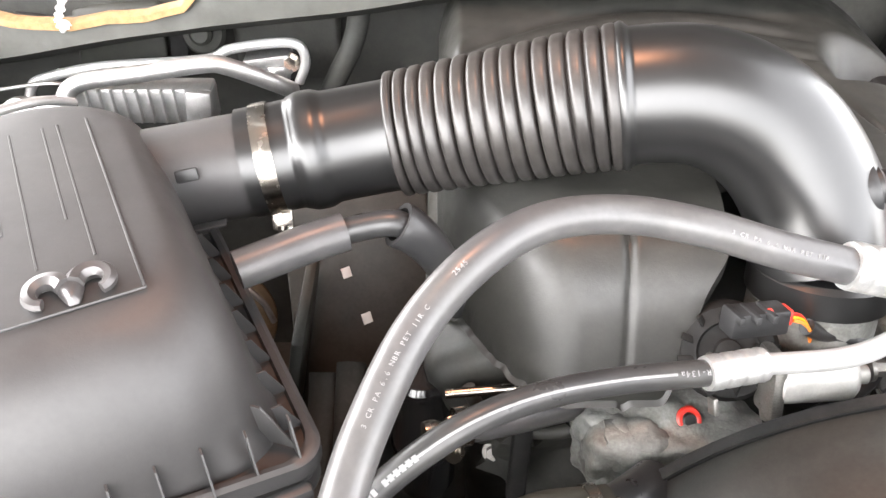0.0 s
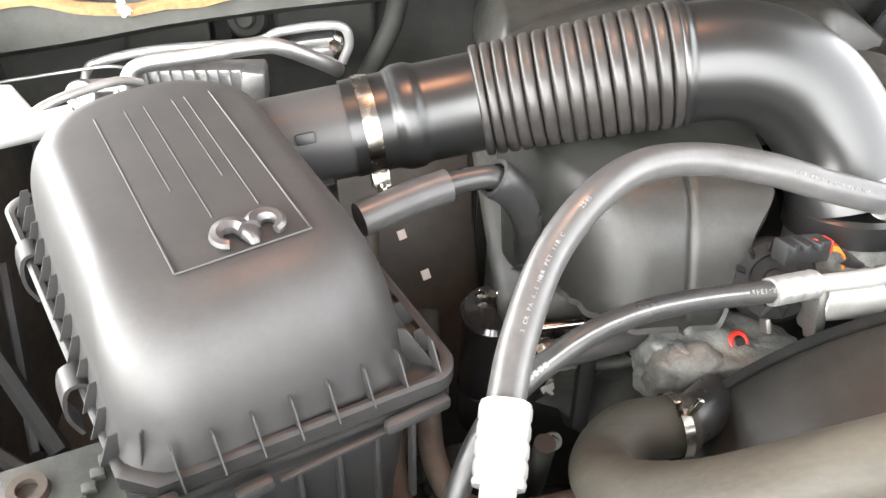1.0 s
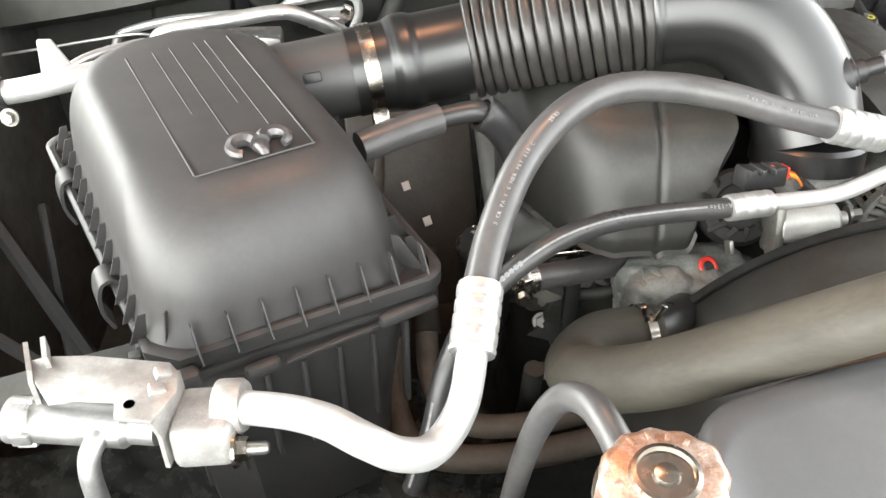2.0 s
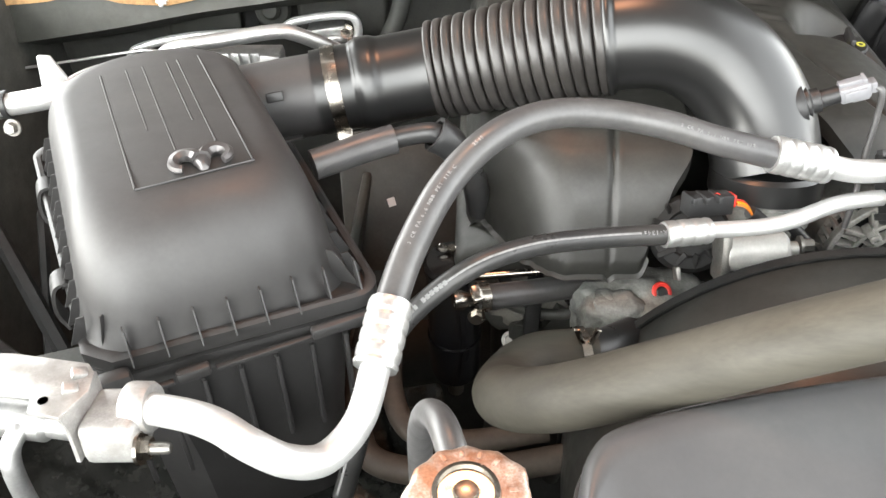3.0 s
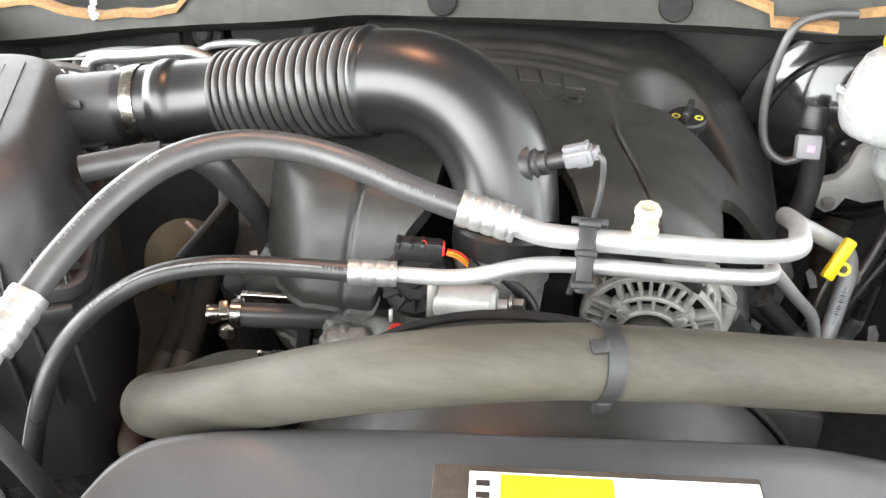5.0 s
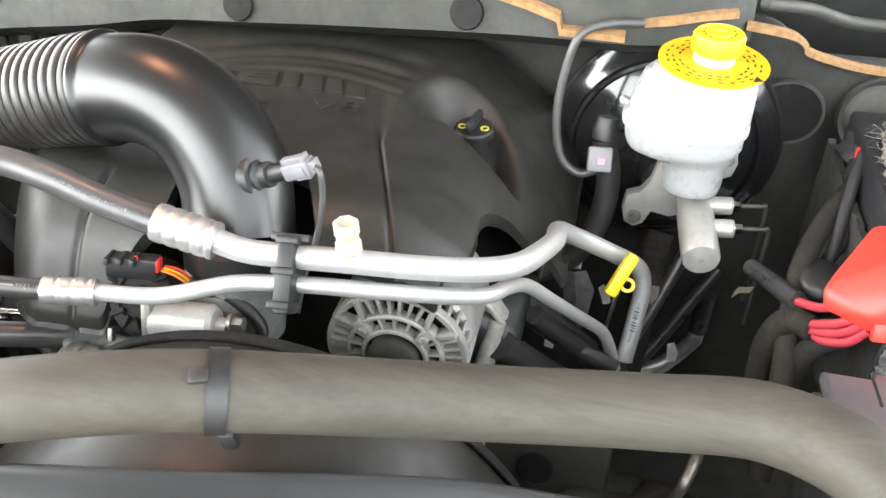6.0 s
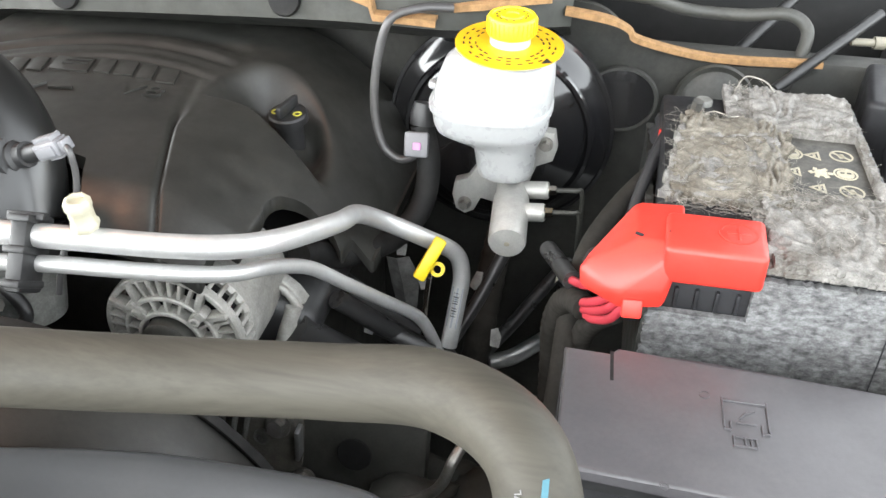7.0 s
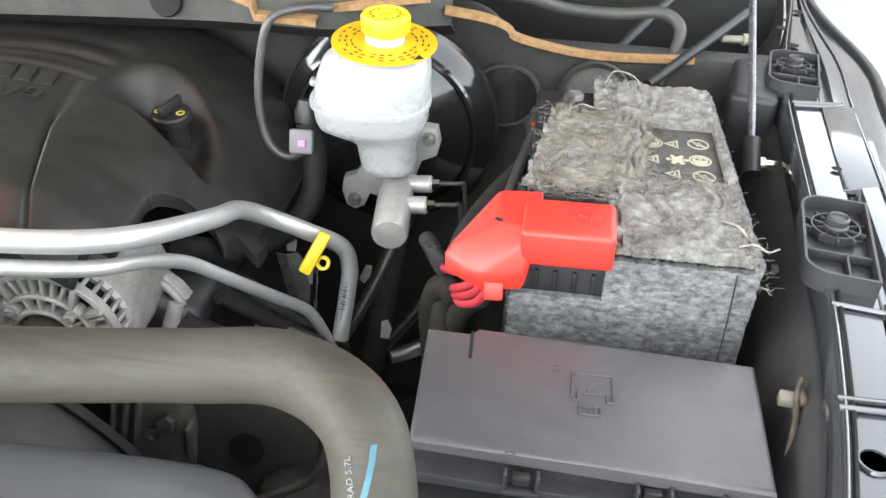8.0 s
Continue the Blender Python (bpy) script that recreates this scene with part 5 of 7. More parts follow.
tube("arm_rim", [(0.452, 0.536, 1.002), (0.470, 0.535, 1.006), (0.483, 0.535, 1.006), (0.493, 0.534, 0.996), (0.501, 0.534, 0.983), (0.503, 0.534, 0.970)], 0.0040, M_ALT, alt)
lathe("bracket_boss", [(0.0070, -0.001), (0.0082, 0.0), (0.0098, 0.030), (0.0110, 0.060)], (0.4962, 0.530, 0.988), (-0.18, -0.30, -0.92), M_ALT, alt, seg=24)

# ---- engine front below the cover ----
eng = thing("engine_block", (0.27, 0.65, 0.6), "dark dusty engine block with cast brackets", "engine")
block("crankcase", (0.46, 0.32, 0.46), (0.26, 0.74, 0.72), M_DARK, eng, bevel=0.03, seg=3)
block("left_head", (0.16, 0.42, 0.12), (0.075, 0.66, 0.965), M_DARK, eng, rot=(0, -25, 0), bevel=0.02, seg=3)
# clip black, darker than the left head: the gap's shade is in its colour
block("right_head", (0.16, 0.34, 0.12), (0.43, 0.69, 0.955), M_CLIP, eng, rot=(0, 25, 0), bevel=0.02, seg=3)
FM = Matrix(((1, 0, 0, 0), (0, 0, -1, 0.545), (0, 1, 0, 0), (0, 0, 0, 1)))
slab("timing_cover", [(0.395, 0.86), (0.48, 0.86), (0.488, 0.80), (0.487, 0.70), (0.40, 0.70)], 0.0, 0.022, M_CASTDARK, eng, "dusty cast timing cover", m=FM, bevel=0.006)
lathe("cover_boss", [(0.010, 0.0), (0.010, 0.006), (0.006, 0.007), (0.005, 0.002)], (0.445, 0.523, 0.80), (0, -1, 0.2), M_CAST, eng, seg=18)
for i in range(3):
    block("cover_rib", (0.004, 0.012, 0.10), (0.405 + i * 0.014, 0.519, 0.835), M_CAST, eng, rot=(0, 14, 0), bevel=0.001)
block("edge_bar", (0.006, 0.016, 0.046), (0.4875, 0.520, 0.800), M_ALU_DULL, eng, rot=(0, 4, 0), bevel=0.0015)
lumpy("front_casting", (0.10, 0.49, 0.87), (0.06, 0.05, 0.06), M_DARK, eng, seed=9, rough=0.4)
part("plate", box_bm((0.15, 0.02, 0.12), pose(0.555, 0.54, 0.775, -18, 0, 0), 0.008), M_DARK, eng, "black bracket plate")
lathe("plate_hole", [(0.0, 0.0015), (0.019, 0.0015), (0.020, 0.0)], (0.549, 0.5255, 0.789), (0, -0.95, 0.3), M_HOLE, eng, seg=24)
hexbolt("bolt", (0.468, 0.515, 0.828), (0, -0.9, 0.4), 0.010, 0.012, M_BOLT, eng)
hexbolt("bolt", (0.490, 0.515, 0.745), (0, -0.9, 0.4), 0.010, 0.010, M_BOLT, eng)
hexbolt("bolt", (0.046, 0.430, 0.822), (0, -0.7, 0.6), 0.007, 0.012, M_BOLT, eng)
hexbolt("bolt", (0.046, 0.470, 0.86), (0, -0.7, 0.6), 0.007, 0.012, M_BOLT, eng)
lumpy("front_casting", (0.085, 0.475, 0.935), (0.075, 0.030, 0.045), M_CASTDARK, eng, "dusty beige front casting", seed=14, rough=0.25, sub=4)
tube("casting_rim", [(0.020, 0.440, 0.985), (0.035, 0.436, 0.955), (0.065, 0.434, 0.938), (0.100, 0.434, 0.936), (0.125, 0.436, 0.950), (0.135, 0.440, 0.975)], 0.006, M_DARK, eng)
block("post", (0.016, 0.014, 0.11), (0.065, 0.425, 0.930), M_MATTE, eng, "black plastic post", rot=(-20, 4, 0), bevel=0.003)
lathe("black_plug", [(0.014, -0.01), (0.016, 0.0), (0.012, 0.006), (0.005, 0.007)], (0.112, 0.436, 0.962), (0.1, -0.7, 0.7), M_BOOSTER, eng, seg=20)
for x, y, z in ((0.02, 0.52, 0.90), (0.16, 0.47, 0.84)):
    lumpy("lump", (x, y, z), (0.04, 0.035, 0.04), M_DARK, eng, seed=x * 40)
for a, b in (((0.03, 0.40, 0.86), (0.0, 0.42, 0.66)), ((0.14, 0.42, 0.93), (0.10, 0.43, 0.66))):
    tube("strut_casting", [a, (V(*a) + V(*b)) / 2 + V(0.01, 0, 0), b], 0.011, M_DARK, eng)


# ---- canister and brown hoses left of the engine ----
can = thing("canister", (-0.02, 0.49, 0.85), "gloss black canister with a wing bolt on its lid", "canister")
lathe("body", [(0.020, -0.085), (0.027, -0.082), (0.030, -0.070), (0.030, -0.020), (0.0315, -0.018), (0.0315, -0.010), (0.030, -0.008), (0.030, 0.095), (0.032, 0.098), (0.032, 0.104), (0.028, 0.109), (0.008, 0.111)], (-0.018, 0.490, 0.862), (0, -0.1, 1), M_BOOSTER, can)
lathe("stub", [(0.010, -0.125), (0.010, -0.084)], (-0.018, 0.490, 0.862), (0, -0.1, 1), M_CREAM, can, "pale stub under the canister", seg=18)
hexbolt("bolt", (-0.019, 0.487, 0.970), (0, -0.1, 1), 0.006, 0.012, M_STEEL, can)
for d in (-1, 1):
    block("wing", (0.012, 0.004, 0.010), (-0.019 + d * 0.010, 0.487, 0.980), M_STEEL, can, rot=(0, d * -30, 0), bevel=0.0015)
brown = thing("coolant_hose", (-0.09, 0.4, 0.8), "dusty brown rubber hose looping low beside the engine", "hose")
tube("rubber_hose", [(-0.106, 0.50, 0.925), (-0.107, 0.47, 0.90), (-0.118, 0.42, 0.865), (-0.118, 0.37, 0.85), (-0.10, 0.318, 0.845), (-0.05, 0.30, 0.845), (0.02, 0.30, 0.85), (0.10, 0.31, 0.86)], 0.014, M_TANHOSE, brown)
brown2 = thing("coolant_hose", (-0.08, 0.4, 0.8), "dusty brown rubber hose beside its twin", "hose")
tube("rubber_hose", [(-0.082, 0.50, 0.938), (-0.083, 0.45, 0.905), (-0.080, 0.38, 0.872), (-0.055, 0.335, 0.862), (0.0, 0.325, 0.862), (0.08, 0.335, 0.87)], 0.012, M_TANHOSE, brown2)
for p in ((-0.102, 0.655, 0.918), (-0.077, 0.60, 0.905)):
    tg = block("paper_tag", (0.010, 0.002, 0.011), p, M_LABEL, None, rot=(-35, 0, 30), bevel=0.0003)
    tagged(tg, "small white paper tag on a dark bracket", "tag")
for hose, pts, r in ((brown, [(-0.106, 0.505, 0.929), (-0.107, 0.475, 0.905), (-0.115, 0.435, 0.876)], 0.0156), (brown2, [(-0.082, 0.505, 0.942), (-0.083, 0.46, 0.911), (-0.0815, 0.425, 0.892)], 0.0136)):
    tube("taped_sleeve", pts, r, M_DUCTBROWN, hose, "dark taped sleeve")
tower = thing("round_cover", (-0.278, 0.72, 0.72), "round dusty brown cover with a bright curved strip", "cover")
lathe("disc", [(0.0, 0.012), (0.030, 0.010), (0.052, 0.005), (0.060, 0.0), (0.062, -0.006), (0.062, -0.05)], (-0.262, 0.715, 0.785), (0.30, -0.70, 0.62), M_DUCTBROWN2, tower, seg=40)
tube("stem", [(-0.290, 0.745, 0.755), (-0.292, 0.752, 0.68), (-0.292, 0.755, 0.468)], 0.036, M_DARK, tower, "dark stem under the cover")
tube("bright_strip", [(-0.238, 0.705, 0.862), (-0.222, 0.700, 0.850), (-0.207, 0.697, 0.830), (-0.199, 0.694, 0.806)], 0.0038, M_ALU_DULL, tower, seg=8)
rod2 = tube("thin_rod", [(0.002, 0.428, 0.9915), (0.04, 0.430, 0.994), (0.078, 0.432, 0.997)], 0.0040, M_STEEL, None, seg=12)
tagged(rod2, "thin bright steel rod above the heater hose", "rod")
dk = thing("accumulator_bracket", (-0.1, 0.66, 0.8), "dark dusty bracket behind the air filter housing", "bracket")
block("plate", (0.16, 0.012, 0.26), (-0.09, 0.68, 0.86), M_DARK, dk, rot=(-30, 0, 8), bevel=0.004)
block("side_plate", (0.012, 0.16, 0.20), (-0.15, 0.60, 0.85), M_DARK, dk, rot=(0, 10, 0), bevel=0.004)

# ---- heater pipes on the firewall ----
heat = thing("heater_pipes", (-0.3, 0.85, 1.0), "pair of bright aluminium heater pipes along the firewall", "pipes")
tube("pipe", [(-0.425, 0.80, 1.00), (-0.420, 0.81, 1.035), (-0.400, 0.82, 1.052), (-0.331, 0.82, 1.063), (-0.262, 0.82, 1.074), (-0.235, 0.822, 1.070), (-0.19, 0.84, 1.040), (-0.175, 0.86, 1.02)], 0.0098, M_ALU_DULL, heat)
tube("thin_pipe", [(-0.497, 0.87, 0.985), (-0.490, 0.88, 1.012), (-0.470, 0.88, 1.025), (-0.40, 0.88, 1.040), (-0.28, 0.88, 1.049), (-0.245, 0.88, 1.062), (-0.19, 0.88, 1.070), (-0.165, 0.88, 1.066), (-0.160, 0.88, 1.045), (-0.17, 0.88, 1.02)], 0.0058, M_ALU, heat)
block("valve", (0.056, 0.03, 0.026), (-0.205, 0.895, 1.038), M_ALU_DULL, heat, rot=(0, -8, 0), bevel=0.004)
lumpy("valve_body", (-0.196, 0.890, 1.030), (0.016, 0.014, 0.013), M_ALU_DULL, heat, seed=41, rough=0.25)
hexbolt("bolt", (-0.178, 0.888, 1.042), (0, -1, 0.3), 0.008, 0.012, M_STEEL, heat)
evap = thing("expansion_block", (-0.36, 0.82, 1.0), "pale grey finned block on the firewall", "fitting")
block("body", (0.155, 0.03, 0.045), (-0.338, 0.840, 1.018), M_ALU_DULL, evap, bevel=0.004)
for i in range(9):
    block("fin", (0.0025, 0.034, 0.040), (-0.400 + i * 0.014, 0.836, 1.020), M_ALU_DULL, evap, bevel=0.0005)
block("end_plate", (0.030, 0.036, 0.046), (-0.276, 0.836, 1.017), M_ALU_DULL, evap, rot=(0, 6, 0), bevel=0.005)
lathe("ear", [(0.0, 0.006), (0.007, 0.006), (0.008, 0.010), (0.017, 0.009), (0.019, 0.004), (0.019, -0.01)], (-0.482, 0.825, 1.010), (0.05, -1, 0.5), M_ALU_DULL, evap, seg=24)
block("ear_bar", (0.055, 0.022, 0.026), (-0.455, 0.836, 1.010), M_ALU_DULL, evap, rot=(20, -4, 0), bevel=0.006, seg=3)
lathe("port", [(0.0, 0.004), (0.006, 0.004), (0.007, 0.008), (0.013, 0.007), (0.014, -0.01)], (-0.430, 0.822, 1.008), (0.05, -1, 0.5), M_ALU_DULL, evap, seg=20)
fl = thing("liquid_line", (-0.5, 0.62, 1.09), "bright aluminium line with a band beside the inner fender", "pipe")
tube("pipe", [(-0.66, 0.60, 1.070), (-0.55, 0.61, 1.080), (-0.505, 0.615, 1.084), (-0.462, 0.622, 1.090), (-0.42, 0.640, 1.092)], 0.0130, M_ALU, fl)
tube("thin_pipe", [(-0.462, 0.628, 1.098), (-0.444, 0.660, 1.098), (-0.425, 0.70, 1.088), (-0.405, 0.74, 1.075), (-0.395, 0.78, 1.05)], 0.0050, M_ALU, fl)
lathe("band", [(0.0137, -0.012), (0.0150, -0.012), (0.0150, 0.012), (0.0137, 0.012)], (-0.545, 0.6105, 1.0803), (1, 0.08, 0.09), M_ALU_DULL, fl, seg=24, ring=True)
block("band_slot", (0.007, 0.002, 0.010), (-0.545, 0.5990, 1.0890), M_HOLE, fl, rot=(-40, 0, 4), bevel=0)
for x in (-0.565, -0.524):
    lathe("band_cap", [(0.0137, -0.003), (0.0165, -0.003), (0.0165, 0.003), (0.0137, 0.003)], (x, 0.611 + (x + 0.545) * 0.08, 1.0803 + (x + 0.545) * 0.09), (1, 0.08, 0.09), M_CLIP, fl, seg=24, ring=True)
hull("fin", [(-0.475, 0.618, 1.138), (-0.461, 0.618, 1.138), (-0.448, 0.618, 1.110), (-0.481, 0.618, 1.100), (-0.475, 0.623, 1.138), (-0.461, 0.623, 1.138), (-0.448, 0.623, 1.110), (-0.481, 0.623, 1.100)], M_ALU, fl, "bright triangular fin", bevel=0.001)
hexbolt("bolt", (-0.52, 0.60, 1.060), (0, -0.9, 0.3), 0.007, 0.010, M_BOLT, fl)
wr0 = tube("firewall_wire", [(-0.65, 0.862, 1.000), (-0.616, 0.86, 1.006), (-0.563, 0.862, 1.013), (-0.504, 0.86, 1.023), (-0.456, 0.86, 1.029), (-0.43, 0.87, 1.02)], 0.0022, M_ALU_DULL, None, seg=8)
tagged(wr0, "thin pale wire along the firewall", "wire")
cord = thing("white_cord", (-0.42, 0.87, 1.11), "knotted white cord hanging over the foam edge", "cord")
v, f = sweep(spline([(-0.412, 0.905, 1.150), (-0.416, 0.885, 1.135), (-0.419, 0.866, 1.118), (-0.423, 0.862, 1.106), (-0.419, 0.858, 1.098), (-0.413, 0.860, 1.104)], 10), [0.0042 + 0.0012 * math.sin(i * 1.3) for i in range(51)], 10)
finish("strand", v, f, M_LABEL, cord)
tube("wire", [(-0.50, 0.93, 1.15), (-0.46, 0.90, 1.14), (-0.43, 0.885, 1.125), (-0.40, 0.90, 1.118)], 0.0045, M_HOSE, cord)
knob = thing("firewall_grommet", (-0.303, 0.95, 1.05), "pale grey rubber grommet on the firewall", "grommet")
lathe("grommet", [(0.0, 0.020), (0.010, 0.020), (0.014, 0.016), (0.014, 0.008), (0.024, 0.006), (0.028, 0.0)], (-0.296, 0.958, 1.046), (0.0, -1, 0.3), M_COWL, knob, seg=28)
block("slot", (0.022, 0.012, 0.050), (-0.328, 0.958, 1.038), M_HOLE, knob, rot=(-10, 0, 0), bevel=0.003)
pad = thing("firewall_pad", (-0.40, 0.96, 1.0), "grey-green sound-deadening pad on the firewall", "pad")
hull("pad", [(-0.46, 0.975, 1.075), (-0.345, 0.975, 1.085), (-0.345, 0.955, 1.080), (-0.345, 0.955, 0.98), (-0.47, 0.975, 0.98), (-0.45, 0.960, 1.060), (-0.46, 0.960, 0.98)], M_COWL, pad, bevel=0.006)
hull("pad", [(-0.265, 0.975, 1.085), (-0.12, 0.975, 1.10), (-0.13, 0.955, 1.09), (-0.13, 0.955, 0.98), (-0.265, 0.975, 0.98), (-0.255, 0.960, 1.075), (-0.255, 0.960, 0.98)], M_WALL, pad, bevel=0.006)
tube("harness", [(-0.095, 0.915, 1.10), (-0.105, 0.905, 1.06), (-0.125, 0.90, 1.02), (-0.15, 0.90, 0.97)], 0.013, M_WALL, pad, "taped harness")

# dark braces beside the housing
for a, b, w in (((-0.62, 0.62, 1.02), (-0.40, 0.36, 0.93), 0.009), ((-0.50, 0.56, 0.97), (-0.42, 0.36, 0.93), 0.006), ((-0.62, 0.45, 0.98), (-0.41, 0.33, 0.94), 0.007)):
    br = tube("brace", [a, (V(*a) + V(*b)) / 2, b], w, M_CLIP, None, seg=6)
    tagged(br, "dusty dark brace beside the air filter housing", "brace", "braces beside the housing")
side2 = thing("headlamp_carrier", (-0.36, 0.28, 0.95), "dusty grey-brown plastic carrier below the housing rim", "carrier")
block("plate", (0.16, 0.06, 0.012), (-0.385, 0.262, 1.005), M_BAY, side2, rot=(0, 0, 20), bevel=0.003)
for i in range(5):
    block("tooth", (0.010, 0.008, 0.008), (-0.335 + 0.003 * i, 0.255 + 0.012 * i, 1.014), M_BAY, side2, rot=(0, 0, 20), bevel=0.001)
lathe("rusty_ring", [(0.008, 0.0), (0.008, 0.006), (0.014, 0.006), (0.015, 0.0)], (-0.375, 0.268, 1.011), (0, 0, 1), M_TANHOSE, side2, seg=24, ring=True)
tray = thing("lower_tray", (-0.25, 0.2, 0.6), "dirty glossy black tray below the housing", "tray")
block("plate", (0.62, 0.34, 0.02), (-0.30, 0.20, 0.80), M_TRAY, tray, rot=(10, 0, 12), bevel=0.006)
lathe("opening", [(0.0, 0.0), (0.045, 0.0), (0.05, 0.003), (0.054, 0.0)], (-0.245, 0.21, 0.812), (0.0, -0.17, 1), M_CLIP, tray, seg=28)

# ---- wire loops and plugs at the firewall ----
loom = thing("sensor_loom", (0.56, 0.76, 1.05), "grey taped wire loop with a grey plug", "wiring")
tube("wire", [(0.60, 0.80, 1.205), (0.565, 0.79, 1.205), (0.535, 0.775, 1.195), (0.522, 0.765, 1.150), (0.520, 0.755, 1.10), (0.530, 0.747, 1.06), (0.552, 0.743, 1.045), (0.575, 0.742, 1.055)], 0.0048, M_HOSE, loom)
block("plug", (0.027, 0.016, 0.028), (0.573, 0.736, 1.070), M_GREYPLUG, loom, "pale grey plug", rot=(-25, 0, 5), bevel=0.003)
block("lock", (0.009, 0.006, 0.008), (0.575, 0.728, 1.072), M_LILAC, loom, "lilac lock tab", rot=(-25, 0, 5), bevel=0.001)
lathe("fitting", [(0.014, 0.0), (0.015, 0.012), (0.012, 0.025)], (0.575, 0.755, 1.085), (0.05, 0.3, 0.9), M_CLIP, loom, seg=18)
vac = thing("vacuum_hose", (0.55, 0.7, 1.0), "dark rubber vacuum hose from the booster to the engine", "hose")
tube("rubber_hose", [(0.575, 0.755, 1.085), (0.585, 0.742, 1.045), (0.583, 0.725, 1.005), (0.570, 0.695, 0.985), (0.550, 0.655, 0.985), (0.52, 0.61, 0.998), (0.502, 0.58, 1.020), (0.495, 0.56, 1.03)], 0.0135, M_MATTE, vac)
for a, b, r in (((0.53, 0.56, 0.98), (0.63, 0.66, 0.83), 0.010), ((0.50, 0.52, 0.97), (0.60, 0.62, 0.82), 0.016), ((0.70, 0.76, 0.99), (0.60, 0.64, 0.80), 0.008)):
    h = tube("dark_hose", [a, (V(*a) + V(*b)) / 2 + V(0.004, 0, -0.006), b], r, M_HOSE_DARK, None)
    tagged(h, "thin black rubber hose running down beside the engine", "hose", "black hoses beside the engine")
dip = thing("dipstick_handle", (0.615, 0.63, 0.98), "bright yellow dipstick handle", "dipstick")
block("handle", (0.014, 0.010, 0.050), (0.612, 0.628, 0.995), M_YELLOW, dip, rot=(-30, 28, 0), bevel=0.003)
lathe("eye", [(0.0045, 0.0), (0.008, 0.0), (0.008, 0.005), (0.0045, 0.005)], (0.620, 0.632, 0.980), (0, -0.8, 0.5), M_YELLOW, dip, seg=18, ring=True)
tube("stick", [(0.612, 0.632, 0.98), (0.606, 0.635, 0.93), (0.60, 0.64, 0.85)], 0.003, M_STEEL, dip, seg=8)
elb = thing("brake_pipe", (0.72, 0.72, 0.8), "bare metal pipe elbow low beside the booster", "pipe")
tube("pipe", [(0.66, 0.80, 0.700), (0.690, 0.815, 0.703), (0.715, 0.845, 0.702), (0.738, 0.89, 0.690), (0.747, 0.905, 0.690), (0.749, 0.912, 0.706)], 0.0115, M_ALU_DULL, elb)
tube("rubber_end", [(0.749, 0.911, 0.702), (0.751, 0.913, 0.73), (0.752, 0.913, 0.77)], 0.0130, M_HOSE_DARK, elb)
rod = tube("dark_rod", [(0.655, 0.76, 0.750), (0.688, 0.804, 0.773), (0.72, 0.85, 0.80), (0.753, 0.895, 0.826)], 0.009, M_HOSE_DARK, None)
tagged(rod, "dark rubber line slanting below the booster", "hose", "black hoses beside the engine")
tag2 = sheet("paper_tag", [[V(0.742, 0.706, 0.926), V(0.743, 0.703, 0.938), V(0.746, 0.702, 0.946)], [V(0.748, 0.704, 0.936), V(0.750, 0.703, 0.942), V(0.752, 0.702, 0.946)], [V(0.760, 0.705, 0.938), V(0.761, 0.704, 0.943), V(0.762, 0.703, 0.948)]], M_SYMBOL, None, thick=0.0008)
tagged(tag2, "torn cream paper tag in the dark gap", "tag")

# ---- brake booster, master cylinder, reservoir ----
boost = thing("brake_booster", (0.665, 0.86, 0.95), "gloss black round brake booster on the firewall", "brake booster")
lathe("shell", [(0.03, -0.045), (0.06, -0.040), (0.095, -0.022), (0.118, -0.004), (0.126, 0.004), (0.132, 0.006), (0.132, 0.014), (0.124, 0.018), (0.120, 0.05), (0.10, 0.075)], (0.647, 0.868, 1.030), (0, 1, 0), M_BOOSTER, boost, seg=64, scale=(1.05, 1.05))
lathe("front_boss", [(0.022, -0.062), (0.030, -0.060), (0.034, -0.050), (0.036, -0.040)], (0.655, 0.852, 1.020), (0, 1, 0), M_BOOSTER, boost, seg=32)
lathe("crimp_ring", [(0.1305, 0.004), (0.1345, 0.005), (0.1350, 0.010), (0.1345, 0.015), (0.1305, 0.016)], (0.647, 0.868, 1.030), (0, 1, 0), M_BOOSTER, boost, seg=64, ring=True, scale=(1.05, 1.05))
lathe("shell_bead", [(0.106, -0.0185), (0.110, -0.0175), (0.112, -0.0110), (0.108, -0.0125)], (0.647, 0.868, 1.030), (0, 1, 0), M_BOOSTER, boost, seg=64, ring=True, scale=(1.05, 1.05))
mc = thing("master_cylinder", (0.685, 0.73, 1.0), "satin cast aluminium brake master cylinder", "master cylinder")
MD = V(-0.08, 1, 0.10).normalized()
M0 = V(0.690, 0.648, 1.016)
lathe("barrel", [(0.012, -0.004), (0.0185, -0.003), (0.0200, 0.001), (0.0200, 0.07), (0.018, 0.075), (0.018, 0.15)], M0, MD, M_MASTER, mc, seg=32)
lathe("end_mark", [(0.003, -0.0045), (0.003, -0.005)], M0, MD, M_SYMBOL, mc, seg=10)
FLM = Matrix(((1, 0, 0, 0), (0, 0, -1, 0.790), (0, 1, 0, 0), (0, 0, 0, 1)))
slab("flange", [(0.650, 1.060), (0.639, 1.050), (0.634, 1.026), (0.624, 1.010), (0.609, 1.004), (0.606, 0.985), (0.611, 0.966), (0.622, 0.960), (0.633, 0.966), (0.641, 0.984), (0.662, 0.980), (0.690, 0.990), (0.704, 1.035), (0.722, 1.044), (0.726, 1.060), (0.722, 1.080), (0.700, 1.082)], 0.0, 0.014, M_MASTER, mc, "cast mounting flange", m=FLM, bevel=0.003)
